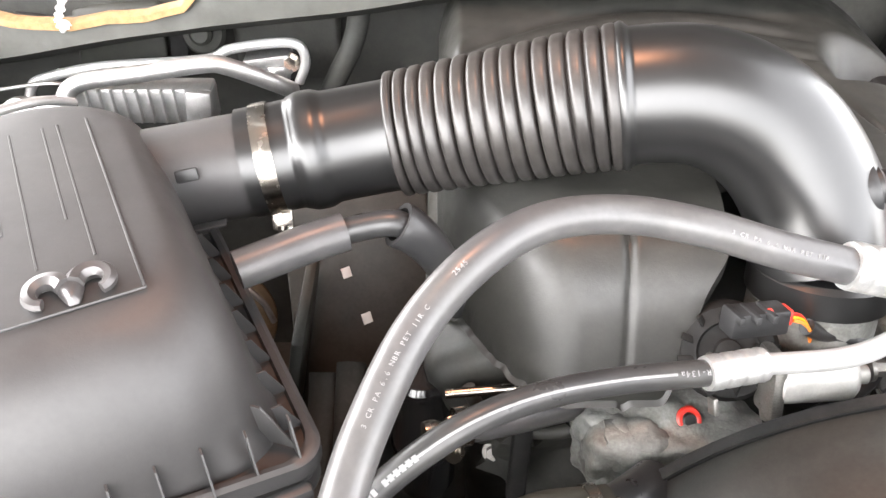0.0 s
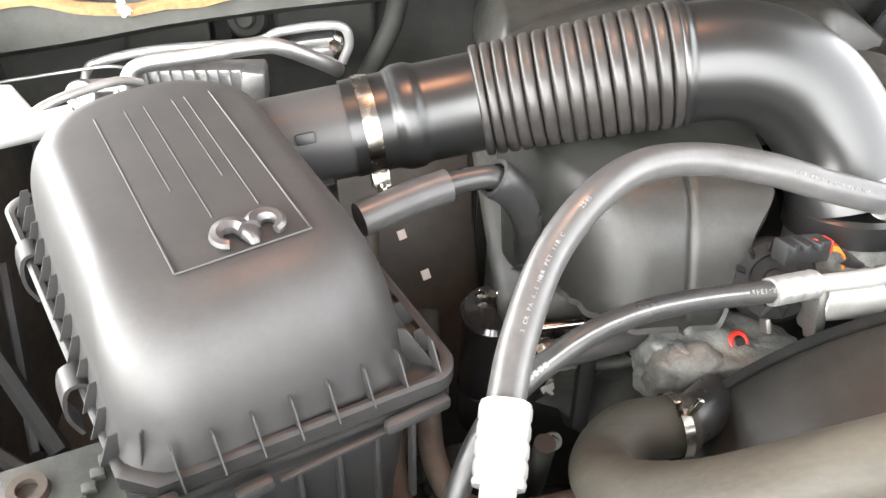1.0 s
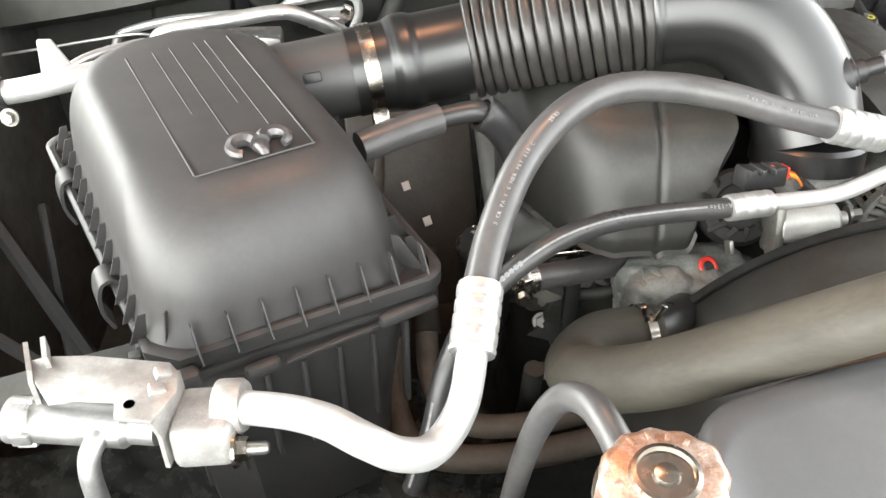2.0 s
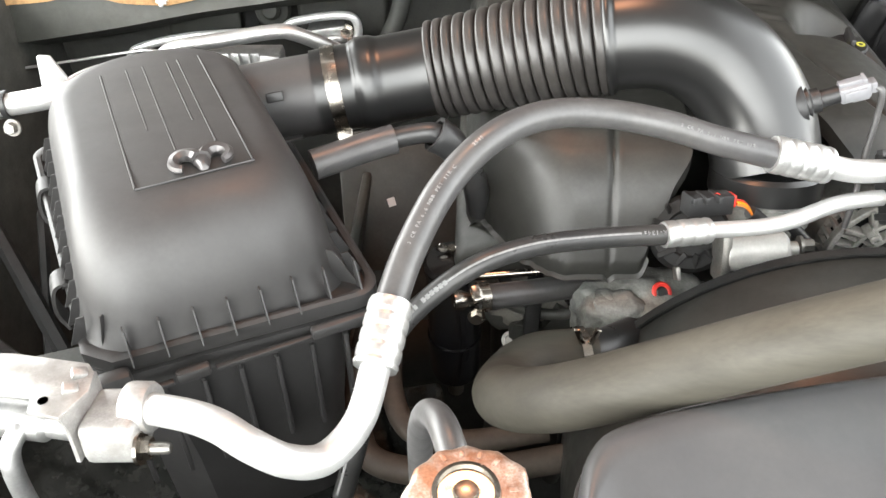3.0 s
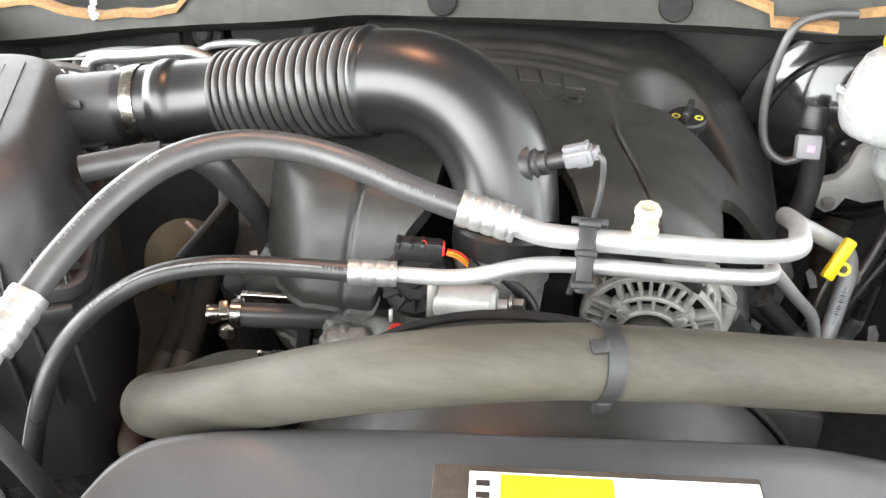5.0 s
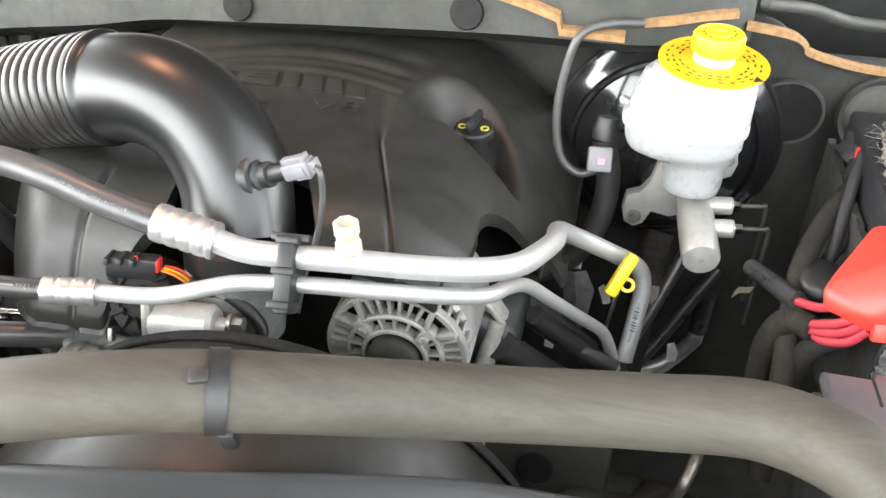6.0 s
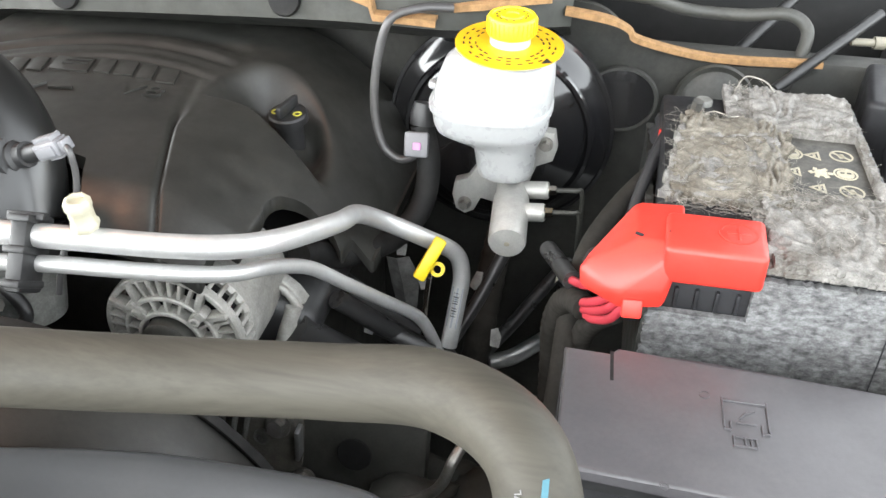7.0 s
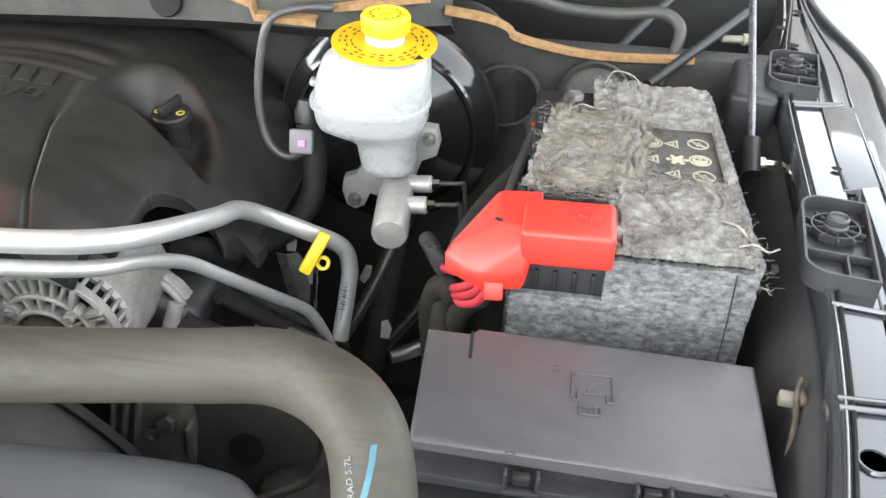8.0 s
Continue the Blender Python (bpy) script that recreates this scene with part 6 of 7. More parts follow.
hexbolt("nut", (0.622, 0.776, 0.976), (0, -1, 0.1), 0.006, 0.010, M_BOLT, mc)
hexbolt("nut", (0.713, 0.776, 1.066), (0, -1, 0.1), 0.006, 0.010, M_BOLT, mc)
for y, z in ((0.695, 1.024), (0.735, 1.028)):
    b = lathe("port", [(0.010, 0.0), (0.010, 0.026), (0.0085, 0.028)], (0.696, y, z), (1, 0.0, 0.1), M_MASTER, mc, seg=20)
    hexbolt("port_nut", (0.722, y, z + 0.003), (1, 0, 0.1), 0.006, 0.010, M_STEEL, mc)
    tube("brake_line", [(0.730, y, z + 0.004), (0.752, y, z + 0.006), (0.760, y + 0.005, z), (0.762, y + 0.01, z - 0.05), (0.765, y + 0.02, z - 0.14)], 0.0026, M_DARK, mc, seg=10)
res = thing("brake_fluid_reservoir", (0.665, 0.73, 1.05), "milky white brake fluid reservoir with a yellow cap and disc", "reservoir")


def oval(cx, cy, z, rx, ry, n=40, p=2.6):
    o = []
    for i in range(n):
        a = 2 * math.pi * i / n
        c, s = math.cos(a), math.sin(a)
        o.append(V(cx + rx * math.copysign(abs(c) ** (2 / p), c), cy + ry * math.copysign(abs(s) ** (2 / p), s), z))
    return o


R = [(0.668, 0.733, 1.193, 0.022, 0.022), (0.667, 0.733, 1.191, 0.040, 0.033), (0.665, 0.733, 1.186, 0.050, 0.041), (0.662, 0.733, 1.177, 0.0565, 0.046), (0.659, 0.733, 1.160, 0.0600, 0.049), (0.657, 0.733, 1.140, 0.0620, 0.051),
     (0.656, 0.733, 1.1355, 0.0620, 0.051), (0.655, 0.733, 1.1345, 0.0650, 0.054), (0.655, 0.733, 1.1290, 0.0650, 0.054), (0.655, 0.733, 1.1280, 0.0620, 0.051), (0.656, 0.733, 1.112, 0.0610, 0.050), (0.656, 0.733, 1.105, 0.0585, 0.047), (0.659, 0.733, 1.101, 0.053, 0.043),
     (0.668, 0.733, 1.094, 0.042, 0.038), (0.672, 0.733, 1.087, 0.0335, 0.034), (0.674, 0.733, 1.060, 0.031, 0.031), (0.674, 0.733, 1.0535, 0.0295, 0.030), (0.675, 0.733, 1.050, 0.024, 0.026)]
loft("body", [oval(*q) for q in R], M_WHITE, res, angle=60)
block("spout", (0.022, 0.012, 0.008), (0.596, 0.742, 1.139), M_WHITE, res, rot=(0, 25, 10), bevel=0.003, seg=3)
lathe("neck", [(0.021, -0.01), (0.0205, 0.016)], (0.671, 0.732, 1.194), (0, 0, 1), M_WHITE, res, seg=32)
DZ = pose(0.671, 0.729, 1.198, 4, 2, 0)
ring = [(0.0545 * math.cos(2 * math.pi * i / 56), 0.0545 * math.sin(2 * math.pi * i / 56)) for i in range(56)]
disc = slab("warning_disc", ring, -0.0008, 0.0010, M_YELLOW_DISC, res, "flat amber warning disc", m=DZ)
for r in (0.034, 0.040, 0.046):
    for i in range(26):
        a = 2 * math.pi * i / 26
        if (i * 7 + int(r * 1000)) % 9 < 7:
            part("print_bar", box_bm((0.0048, 0.0018, 0.0003), DZ @ pose(r * math.cos(a), r * math.sin(a), 0.0012, 0, 0, math.degrees(a) + 90), 0), M_CLIP, disc)
slab("triangle", [(0.036, -0.036), (0.046, -0.032), (0.040, -0.024)], 0.0012, 0.0016, M_CLIP, disc, "black warning triangle", m=DZ)
lathe("cap", [(0.023, 0.0), (0.0245, 0.002), (0.0245, 0.017), (0.023, 0.0195), (0.020, 0.020), (0.019, 0.0185), (0.012, 0.0185), (0.011, 0.0200), (0.007, 0.0200), (0.0065, 0.0185)], (0.672, 0.732, 1.208), (0, -0.03, 1), M_YELLOW, res, "yellow ribbed screw cap", seg=48)
for i in range(32):
    a = 2 * math.pi * i / 32
    block("grip_rib", (0.0016, 0.0012, 0.014), (0.672 + 0.0246 * math.cos(a), 0.732 + 0.0246 * math.sin(a), 1.2175), M_YELLOW, res, rot=(0, 0, math.degrees(a)), bevel=0)

for i in range(14):
    a = 2 * math.pi * i / 14
    block("print_bar", (0.0030, 0.0012, 0.0004), (0.672 + 0.0155 * math.cos(a), 0.732 + 0.0155 * math.sin(a), 1.2270), M_CLIP, res, rot=(0, 0, math.degrees(a) + 90), bevel=0)

# ---- battery ----
batt = thing("battery", (0.92, 0.65, 0.92), "black car battery wrapped in a frayed grey felt blanket", "battery")
block("case", (0.184, 0.315, 0.20), (0.924, 0.650, 1.028), M_BATTERY, batt, bevel=0.006)


def felt(name, m, sx, sy, nx, ny, amp=0.004, thick=0.007, seed=0.0, hole=None, mat=M_FELT, torn=0.0):
    """A blanket panel: a lumpy sheet with a thickness and ragged edges."""
    bm = bmesh.new()
    g = {}
    for i in range(nx + 1):
        for j in range(ny + 1):
            x, y = sx * (i / nx - 0.5), sy * (j / ny - 0.5)
            if hole and hole(x, y):
                continue
            k = 0.7 * noise.noise(V(x * 40 + seed, y * 40, seed)) + 0.35 * noise.noise(V(x * 130, y * 170 + seed, 3)) + 0.22 * noise.noise(V(x * 380 + 5, y * 380 + seed, 7))
            if torn:
                u = x + 0.022 * noise.noise(V(x * 26 + seed, y * 26, 5))
                v = y + 0.022 * noise.noise(V(x * 26, y * 26 + seed, 15))
                pick = smooth01(0.5 + 1.6 * noise.noise(V(x * 20, y * 20, seed + 4)))
                wisp = pick * noise.noise(V(u * 34, v * 190, seed)) + (1 - pick) * noise.noise(V(u * 180 + 7, v * 40, seed))
                k += torn * (1.1 * wisp + 0.9 * noise.noise(V(u * 22, v * 22, seed + 2)) - 0.9 * smooth01((abs(noise.noise(V(u * 30, v * 30, seed + 8))) - 0.30) / 0.2))
            e = 0.0025 * noise.noise(V(x * 300, y * 300, seed + 9))
            for layer, zz in ((0, 0.0), (1, thick + amp * k)):
                g[i, j, layer] = bm.verts.new((x + e * (i in (0, nx)), y + e * (j in (0, ny)), zz))
    cells = [(i, j) for i in range(nx) for j in range(ny) if all((i + a, j + b, 0) in g for a in (0, 1) for b in (0, 1))]
    have = set(cells)
    for i, j in cells:
        c = [(i, j), (i + 1, j), (i + 1, j + 1), (i, j + 1)]
        bm.faces.new([g[a, b, 1] for a, b in c])
        bm.faces.new([g[a, b, 0] for a, b in c[::-1]])
        for (di, dj), (a, b) in (((0, -1), (0, 1)), ((1, 0), (1, 2)), ((0, 1), (2, 3)), ((-1, 0), (3, 0))):
            if (i + di, j + dj) not in have:
                p, q = c[a], c[b]
                bm.faces.new((g[(*p, 0)], g[(*q, 0)], g[(*q, 1)], g[(*p, 1)]))
    for v in [v for v in bm.verts if not v.link_faces]:
        bm.verts.remove(v)
    bmesh.ops.transform(bm, matrix=m, verts=bm.verts)
    return part(name, bm, mat, batt, "frayed grey felt", angle=80)


def top_hole(x, y):
    return x < -0.096 + 0.13 * max(0.0, y + 0.09) + 0.006 * noise.noise(V(y * 80, 3, 3)) or (x < -0.018 and y < -0.075 + 0.008 * noise.noise(V(x * 90, 0, 1))) or (-0.012 < x and -0.046 < y < 0.070 and x > 0.016 + 0.016 * noise.noise(V(0, y * 60, 4)) and x < 0.091) \
        or (x < -0.03 and y > 0.080 + 0.012 * noise.noise(V(x * 50, 2, 2)) and x < -0.02)


felt("top_blanket", pose(0.922, 0.652, 1.1295, 0, 0, -0.5), 0.196, 0.335, 150, 240, amp=0.0042, seed=2.0, hole=top_hole, torn=0.8)


def ragged(w, h, seed, depth=0.012):
    """Keeps only the inside of a torn outline."""
    return lambda x, y: abs(x) > w / 2 - depth * (0.5 + 0.5 * noise.noise(V(y * 70, seed, 1))) - 0.3 * depth * (1 + noise.noise(V(y * 260, seed, 5))) or \
        abs(y) > h / 2 - depth * (0.5 + 0.5 * noise.noise(V(x * 70, seed, 2))) - 0.3 * depth * (1 + noise.noise(V(x * 260, seed, 6)))


felt("brown_patch", pose(0.894, 0.656, 1.1315, 0, 0, -6), 0.130, 0.206, 150, 230, amp=0.0042, seed=3.0, torn=1.0, hole=ragged(0.136, 0.206, 1.0, 0.022), mat=M_FELT_BROWN)
felt("front_flap", pose(0.963, 0.538, 1.1335, 0, 0, -0.5), 0.112, 0.118, 120, 120, amp=0.0036, thick=0.006, seed=11.0, torn=0.8, hole=ragged(0.112, 0.118, 4.0, 0.006))
felt("flap_layer", pose(0.966, 0.506, 1.1285, 0, 0, -0.5), 0.108, 0.050, 80, 40, amp=0.0012, thick=0.004, seed=13.0, hole=ragged(0.108, 0.050, 6.0, 0.003))
felt("rear_patch", pose(0.968, 0.770, 1.1325, 0, 0, -2), 0.112, 0.086, 90, 70, amp=0.0042, seed=15.0, torn=0.9, hole=ragged(0.112, 0.086, 8.0, 0.008))
felt("front_blanket", pose(0.924, 0.4905, 1.026, 90, 0, 0), 0.198, 0.194, 120, 120, amp=0.0012, seed=5.0, hole=lambda x, y: x < -0.022 and y > 0.055, mat=M_FELT_WOVEN)
felt("side_blanket", pose(1.019, 0.652, 1.030, 90, 0, 90), 0.330, 0.200, 90, 60, amp=0.0016, seed=7.0, mat=M_FELT_WOVEN)
# engine side darkened with the firewall material to match the dark gap beside it
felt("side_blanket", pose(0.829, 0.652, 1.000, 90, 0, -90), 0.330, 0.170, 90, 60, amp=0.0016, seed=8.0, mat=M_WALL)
tube("stitched_seam", [(1.005, 0.4815, 1.122), (1.007, 0.4812, 1.08), (1.008, 0.4812, 1.03), (1.008, 0.4815, 0.95)], 0.0006, M_BATTERY, batt, "dark stitched seam", seg=6)
for i in range(4):
    block("case_rib", (0.003, 0.004, 0.020), (0.846 + i * 0.016, 0.4905, 1.092), M_BATTERY, batt, bevel=0.0006)
slab("warning_label", [(-0.05, -0.06), (0.056, -0.06), (0.056, 0.072), (-0.05, 0.072)], 0.0, 0.0008, M_LABELDARK, batt, "dark label with cream warning symbols", m=pose(0.965, 0.655, 1.1285))
for x, y, kind in ((0.951, 0.690, 1), (0.972, 0.691, 3), (0.997, 0.694, 0), (0.950, 0.656, 3), (0.973, 0.657, 2), (0.995, 0.659, 1), (0.995, 0.627, 0), (0.968, 0.629, 3)):
    z = 1.1293
    if kind == 3:
        lathe("symbol", [(0.0062, 0.0), (0.0062, 0.0006), (0.0098, 0.0006), (0.0098, 0.0)], (x, y - 0.001, z), (0, 0, 1), M_SYMBOL, batt, seg=3, ring=True)
        slab("symbol_bar", [(-0.0012, -0.003), (0.0012, -0.003), (0.0012, 0.004), (-0.0012, 0.004)], 0, 0.0006, M_SYMBOL, batt, m=pose(x, y, z))
    elif kind == 2:
        lathe("symbol", [(0.0, 0.0), (0.0, 0.0006), (0.0062, 0.0006), (0.0062, 0.0)], (x, y, z), (0, 0, 1), M_SYMBOL, batt, seg=7)
        for q in range(6):
            slab("symbol_bar", [(-0.0022, -0.0018), (0.0022, -0.0018), (0.0022, 0.0018), (-0.0022, 0.0018)], 0, 0.0006, M_SYMBOL, batt, m=pose(x + 0.0085 * math.cos(q * 1.05), y + 0.0075 * math.sin(q * 1.05), z, 0, 0, 40 * q))
    else:
        lathe("symbol", [(0.0092, 0.0), (0.0092, 0.0006), (0.0108, 0.0006), (0.0108, 0.0)], (x, y, z), (0, 0, 1), M_SYMBOL, batt, seg=28, ring=True)
        if kind == 1:
            lathe("symbol_face", [(0.0, 0.0), (0.0, 0.0006), (0.0078, 0.0006), (0.0078, 0.0)], (x, y, z), (0, 0, 1), M_SYMBOL, batt, seg=20)
            for q in (-1, 1):
                slab("symbol_eye", [(-0.0018, -0.0011), (0.0018, -0.0011), (0.0018, 0.0011), (-0.0018, 0.0011)], 0.0007, 0.0010, M_LABELDARK, batt, m=pose(x + q * 0.003, y + 0.001, z))
        else:
            slab("symbol_bar", [(-0.009, -0.0010), (0.009, -0.0010), (0.009, 0.0010), (-0.009, 0.0010)], 0, 0.0006, M_SYMBOL, batt, m=pose(x, y, z, 0, 0, -40))
            slab("symbol_bar", [(-0.003, -0.0035), (0.003, -0.0035), (0.003, 0.0035), (-0.003, 0.0035)], 0, 0.0006, M_SYMBOL, batt, m=pose(x, y, z, 0, 0, 20))
# loose tufts
rnd = random.Random(4)


def tuft(at, n, size, spread, name="fibre_tuft", thick=1.0, lift=0.07):
    vs, fs = [], []
    for _ in range(int(n * 0.55)):
        p = Vector(at) + V(*[min(max(rnd.gauss(0, q), -1.5 * q), 1.5 * q) for q in spread[:2]], min(abs(rnd.gauss(0, spread[2])), 1.5 * spread[2]))
        d = V(rnd.gauss(0, 1), rnd.gauss(0, 1), rnd.gauss(0, lift)).normalized()
        pts = [p]
        for _ in range(4):
            d = (d + V(rnd.gauss(0, 0.5), rnd.gauss(0, 0.5), rnd.gauss(0, lift * 0.6))).normalized()
            pts.append(pts[-1] + d * size * rnd.uniform(0.5, 1.2))
        v, f = sweep(spline(pts, 3), rnd.uniform(0.00008, 0.00022) * thick, 3, False)
        o = len(vs)
        vs += v
        fs += [tuple(i + o for i in q) for q in f]
    ob = finish(name, vs, fs, M_FIBRE, batt, "loose grey felt fibres", angle=180)
    return tagged(ob, kind="stuff")


tuft((0.893, 0.650, 1.1352), 1100, 0.0042, (0.034, 0.062, 0.0014), thick=1.1)
tuft((0.892, 0.590, 1.1355), 420, 0.0055, (0.034, 0.020, 0.0014), thick=1.3)
tuft((0.950, 0.585, 1.1375), 520, 0.0050, (0.030, 0.016, 0.0016), thick=1.3)
tuft((0.965, 0.535, 1.1375), 300, 0.0045, (0.030, 0.022, 0.0012), thick=1.0)
tuft((0.960, 0.770, 1.1355), 360, 0.0045, (0.030, 0.022, 0.0014), thick=1.1)
tuft((0.920, 0.805, 1.1360), 120, 0.0036, (0.014, 0.006, 0.0050), thick=1.2, lift=0.5)
tuft((0.845, 0.640, 1.1350), 160, 0.0034, (0.006, 0.050, 0.0020))
tuft((1.016, 0.500, 1.120), 150, 0.0034, (0.006, 0.010, 0.012))
tuft((1.018, 0.600, 1.132), 160, 0.0028, (0.004, 0.100, 0.0030))
tuft((0.832, 0.490, 1.060), 60, 0.0030, (0.004, 0.004, 0.030))


def strand(pts, r=0.0011):
    v, f = sweep(spline(pts, 5), [r * (1.0 if i % 2 else 0.75) for i in range(5 * (len(pts) - 1) + 1)], 6)
    tagged(finish("felt_strand", v, f, M_FIBRE, batt, "loose strand of felt", angle=180), kind="stuff")


strand([V(0.995, 0.535, 1.139), V(1.008, 0.524, 1.142), V(1.016, 0.512, 1.137), V(1.026, 0.512, 1.131)], 0.0012)
strand([V(1.005, 0.498, 1.139), V(1.018, 0.501, 1.140), V(1.028, 0.497, 1.137), V(1.038, 0.503, 1.137)], 0.0010)
strand([V(0.866, 0.735, 1.137), V(0.880, 0.742, 1.141), V(0.895, 0.736, 1.140), V(0.905, 0.742, 1.138)], 0.0008)
strand([V(0.905, 0.800, 1.140), V(0.915, 0.812, 1.152), V(0.935, 0.808, 1.150), V(0.945, 0.800, 1.142)], 0.0010)

# red terminal cover and its cables
red = thing("terminal_cover", (0.85, 0.49, 1.10), "bright red plastic battery terminal cover", "terminal cover")
block("hood", (0.076, 0.055, 0.034), (0.8690, 0.5030, 1.1320), M_RED, red, rot=(0, -2, -2), bevel=0.005, seg=3)
hull("hood_wing", [(0.808, 0.556, 1.138), (0.846, 0.546, 1.146), (0.846, 0.484, 1.146), (0.812, 0.502, 1.138), (0.766, 0.497, 1.108), (0.768, 0.488, 1.092), (0.800, 0.471, 1.104), (0.802, 0.473, 1.086),
                   (0.834, 0.473, 1.108), (0.836, 0.475, 1.090), (0.846, 0.548, 1.115), (0.806, 0.554, 1.115)], M_RED, red, bevel=0.003)
block("latch", (0.016, 0.008, 0.016), (0.812, 0.471, 1.090), M_RED, red, rot=(-20, 0, 5), bevel=0.002)
PLUS = pose(0.885, 0.505, 1.1496)
lathe("plus_ring", [(0.0130, 0.0), (0.0130, 0.0016), (0.0148, 0.0016), (0.0148, 0.0)], (0.885, 0.505, 1.1486), (0, 0, 1), M_RED, red, seg=28, ring=True)
for a in (0, 90):
    part("plus_bar", box_bm((0.018, 0.0022, 0.0014), PLUS @ pose(0, 0, 0, 0, 0, a), 0.0002), M_RED, red)
for x, y, z in ((0.811, 0.505, 1.1385), (0.836, 0.500, 1.1465)):
    block("slot", (0.007, 0.0022, 0.002), (x, y, z), M_BATTERY, red, rot=(8, 0, -25), bevel=0.0004)
cab = thing("battery_cables", (0.79, 0.48, 1.05), "bundle of red battery cables in black sleeves", "cables")
for a, b, c in (((0.800, 0.490, 1.088), (0.787, 0.500, 1.070), (0.770, 0.520, 1.050)), ((0.803, 0.486, 1.084), (0.792, 0.494, 1.066), (0.777, 0.512, 1.049)), ((0.807, 0.484, 1.080), (0.797, 0.488, 1.062), (0.784, 0.502, 1.048)),
                ((0.786, 0.500, 1.090), (0.775, 0.515, 1.073), (0.762, 0.536, 1.061))):
    tube("cable", [a, b, c, V(*c) + V(-0.006, 0.010, -0.004)], 0.0040, M_PINK, cab, seg=12)
tube("sleeve", [(0.763, 0.535, 1.061), (0.757, 0.550, 1.056), (0.748, 0.580, 1.046), (0.735, 0.619, 1.033)], 0.0088, M_HOSE_DARK, cab)
lp_ = spline([V(0.776, 0.516, 1.048), V(0.764, 0.530, 1.044), V(0.755, 0.540, 1.028), V(0.750, 0.545, 0.998), V(0.752, 0.548, 0.95), V(0.754, 0.55, 0.88)], 12)
v, f = sweep(lp_, [0.0115 + 0.0006 * math.sin(i * 2.2) for i in range(len(lp_))], 16)
finish("split_sleeve", v, f, M_DUCTBROWN, cab, "black split sleeve", angle=80)
lp_ = spline([V(0.800, 0.500, 1.060), V(0.788, 0.512, 1.040), V(0.778, 0.520, 1.015), V(0.774, 0.524, 0.98), V(0.772, 0.527, 0.90)], 12)
v, f = sweep(lp_, [0.0105 + 0.0006 * math.sin(i * 2.2) for i in range(len(lp_))], 16)
finish("split_sleeve", v, f, M_DUCTBROWN, cab, "black split sleeve", angle=80)
loom2 = thing("battery_loom", (0.8, 0.65, 1.0), "thick black corrugated loom beside the battery", "wiring")
tube("loom", [(0.86, 0.77, 1.10), (0.835, 0.72, 1.085), (0.80, 0.66, 1.07), (0.775, 0.60, 1.055), (0.765, 0.55, 1.03), (0.762, 0.50, 0.98), (0.76, 0.47, 0.90)], 0.0105, M_DUCTBROWN, loom2)
tube("branch", [(0.86, 0.75, 1.09), (0.83, 0.67, 1.07), (0.80, 0.62, 1.04), (0.79, 0.58, 1.0)], 0.007, M_DUCTBROWN, loom2)
lumpy("tape_knot", (0.79, 0.585, 1.045), (0.022, 0.03, 0.02), M_CLIP, loom2, seed=11)
neg = thing("battery_terminal", (0.873, 0.785, 1.1), "grey clamp on the rear battery post with a red tab", "terminal")
block("clamp", (0.036, 0.026, 0.014), (0.868, 0.775, 1.118), M_CLIP, neg, rot=(0, 10, 20), bevel=0.003)
lathe("post", [(0.010, 0.0), (0.0095, 0.014), (0.008, 0.016)], (0.874, 0.786, 1.118), (0, 0, 1), M_CAST, neg, seg=20)
lumpy("tape", (0.846, 0.765, 1.100), (0.020, 0.024, 0.018), M_BRACKET, neg, "taped cable lug", seed=61, rough=0.35)
lumpy("tape", (0.838, 0.725, 1.092), (0.014, 0.022, 0.014), M_CLIP, neg, "taped cable lug", seed=63, rough=0.35)
tube("cable", [(0.850, 0.760, 1.11), (0.838, 0.735, 1.115), (0.826, 0.70, 1.10), (0.812, 0.65, 1.07), (0.80, 0.61, 1.03)], 0.006, M_BRACKET, neg)
hexbolt("nut", (0.866, 0.772, 1.126), (0.1, -0.1, 1), 0.0065, 0.012, M_BOLT, neg)
block("tab", (0.007, 0.007, 0.013), (0.834, 0.735, 1.112), M_RED, neg, "small red tab", rot=(0, 0, 30), bevel=0.001)

# ---- fuse box ----
fuse = thing("fuse_box", (0.89, 0.36, 1.0), "grey-black plastic fuse box with a large flat lid", "fuse box")
out = [(0.764, 0.427), (0.799, 0.4265), (0.8045, 0.4335), (0.868, 0.430), (1.019, 0.424), (1.013, 0.300), (0.905, 0.303), (0.768, 0.310)]
slab("lid", out, 1.069, 1.080, M_LID, fuse, bevel=0.004, seg=3)
slab("neck", [(0.771, 0.424), (1.014, 0.420), (1.008, 0.306), (0.771, 0.316)], 1.030, 1.070, M_CLIP, fuse, "dark gap under the lid")
slab("lid_lip", [(0.764, 0.432), (1.022, 0.428), (1.016, 0.294), (0.764, 0.303)], 1.044, 1.053, M_BRACKET, fuse, bevel=0.003)
slab("base", [(0.770, 0.424), (1.014, 0.420), (1.008, 0.288), (0.770, 0.290)], 0.92, 1.034, M_CLIP, fuse)
block("notch", (0.0026, 0.032, 0.0012), (0.8005, 0.4115, 1.0797), M_HOLE, fuse, "dark step across the lid", rot=(0, 0, 2), bevel=0.0003)
for x in (0.847, 0.935, 0.992):
    for d in (-0.011, 0.011):
        block("clip_arm", (0.0025, 0.008, 0.020), (x + d, 0.2965, 1.063), M_BRACKET, fuse, bevel=0.0006)
    block("clip_bar", (0.0245, 0.006, 0.004), (x, 0.2945, 1.056), M_BRACKET, fuse, bevel=0.0008)
    block("clip_tongue", (0.012, 0.006, 0.009), (x, 0.2990, 1.064), M_CLIP, fuse, bevel=0.001)
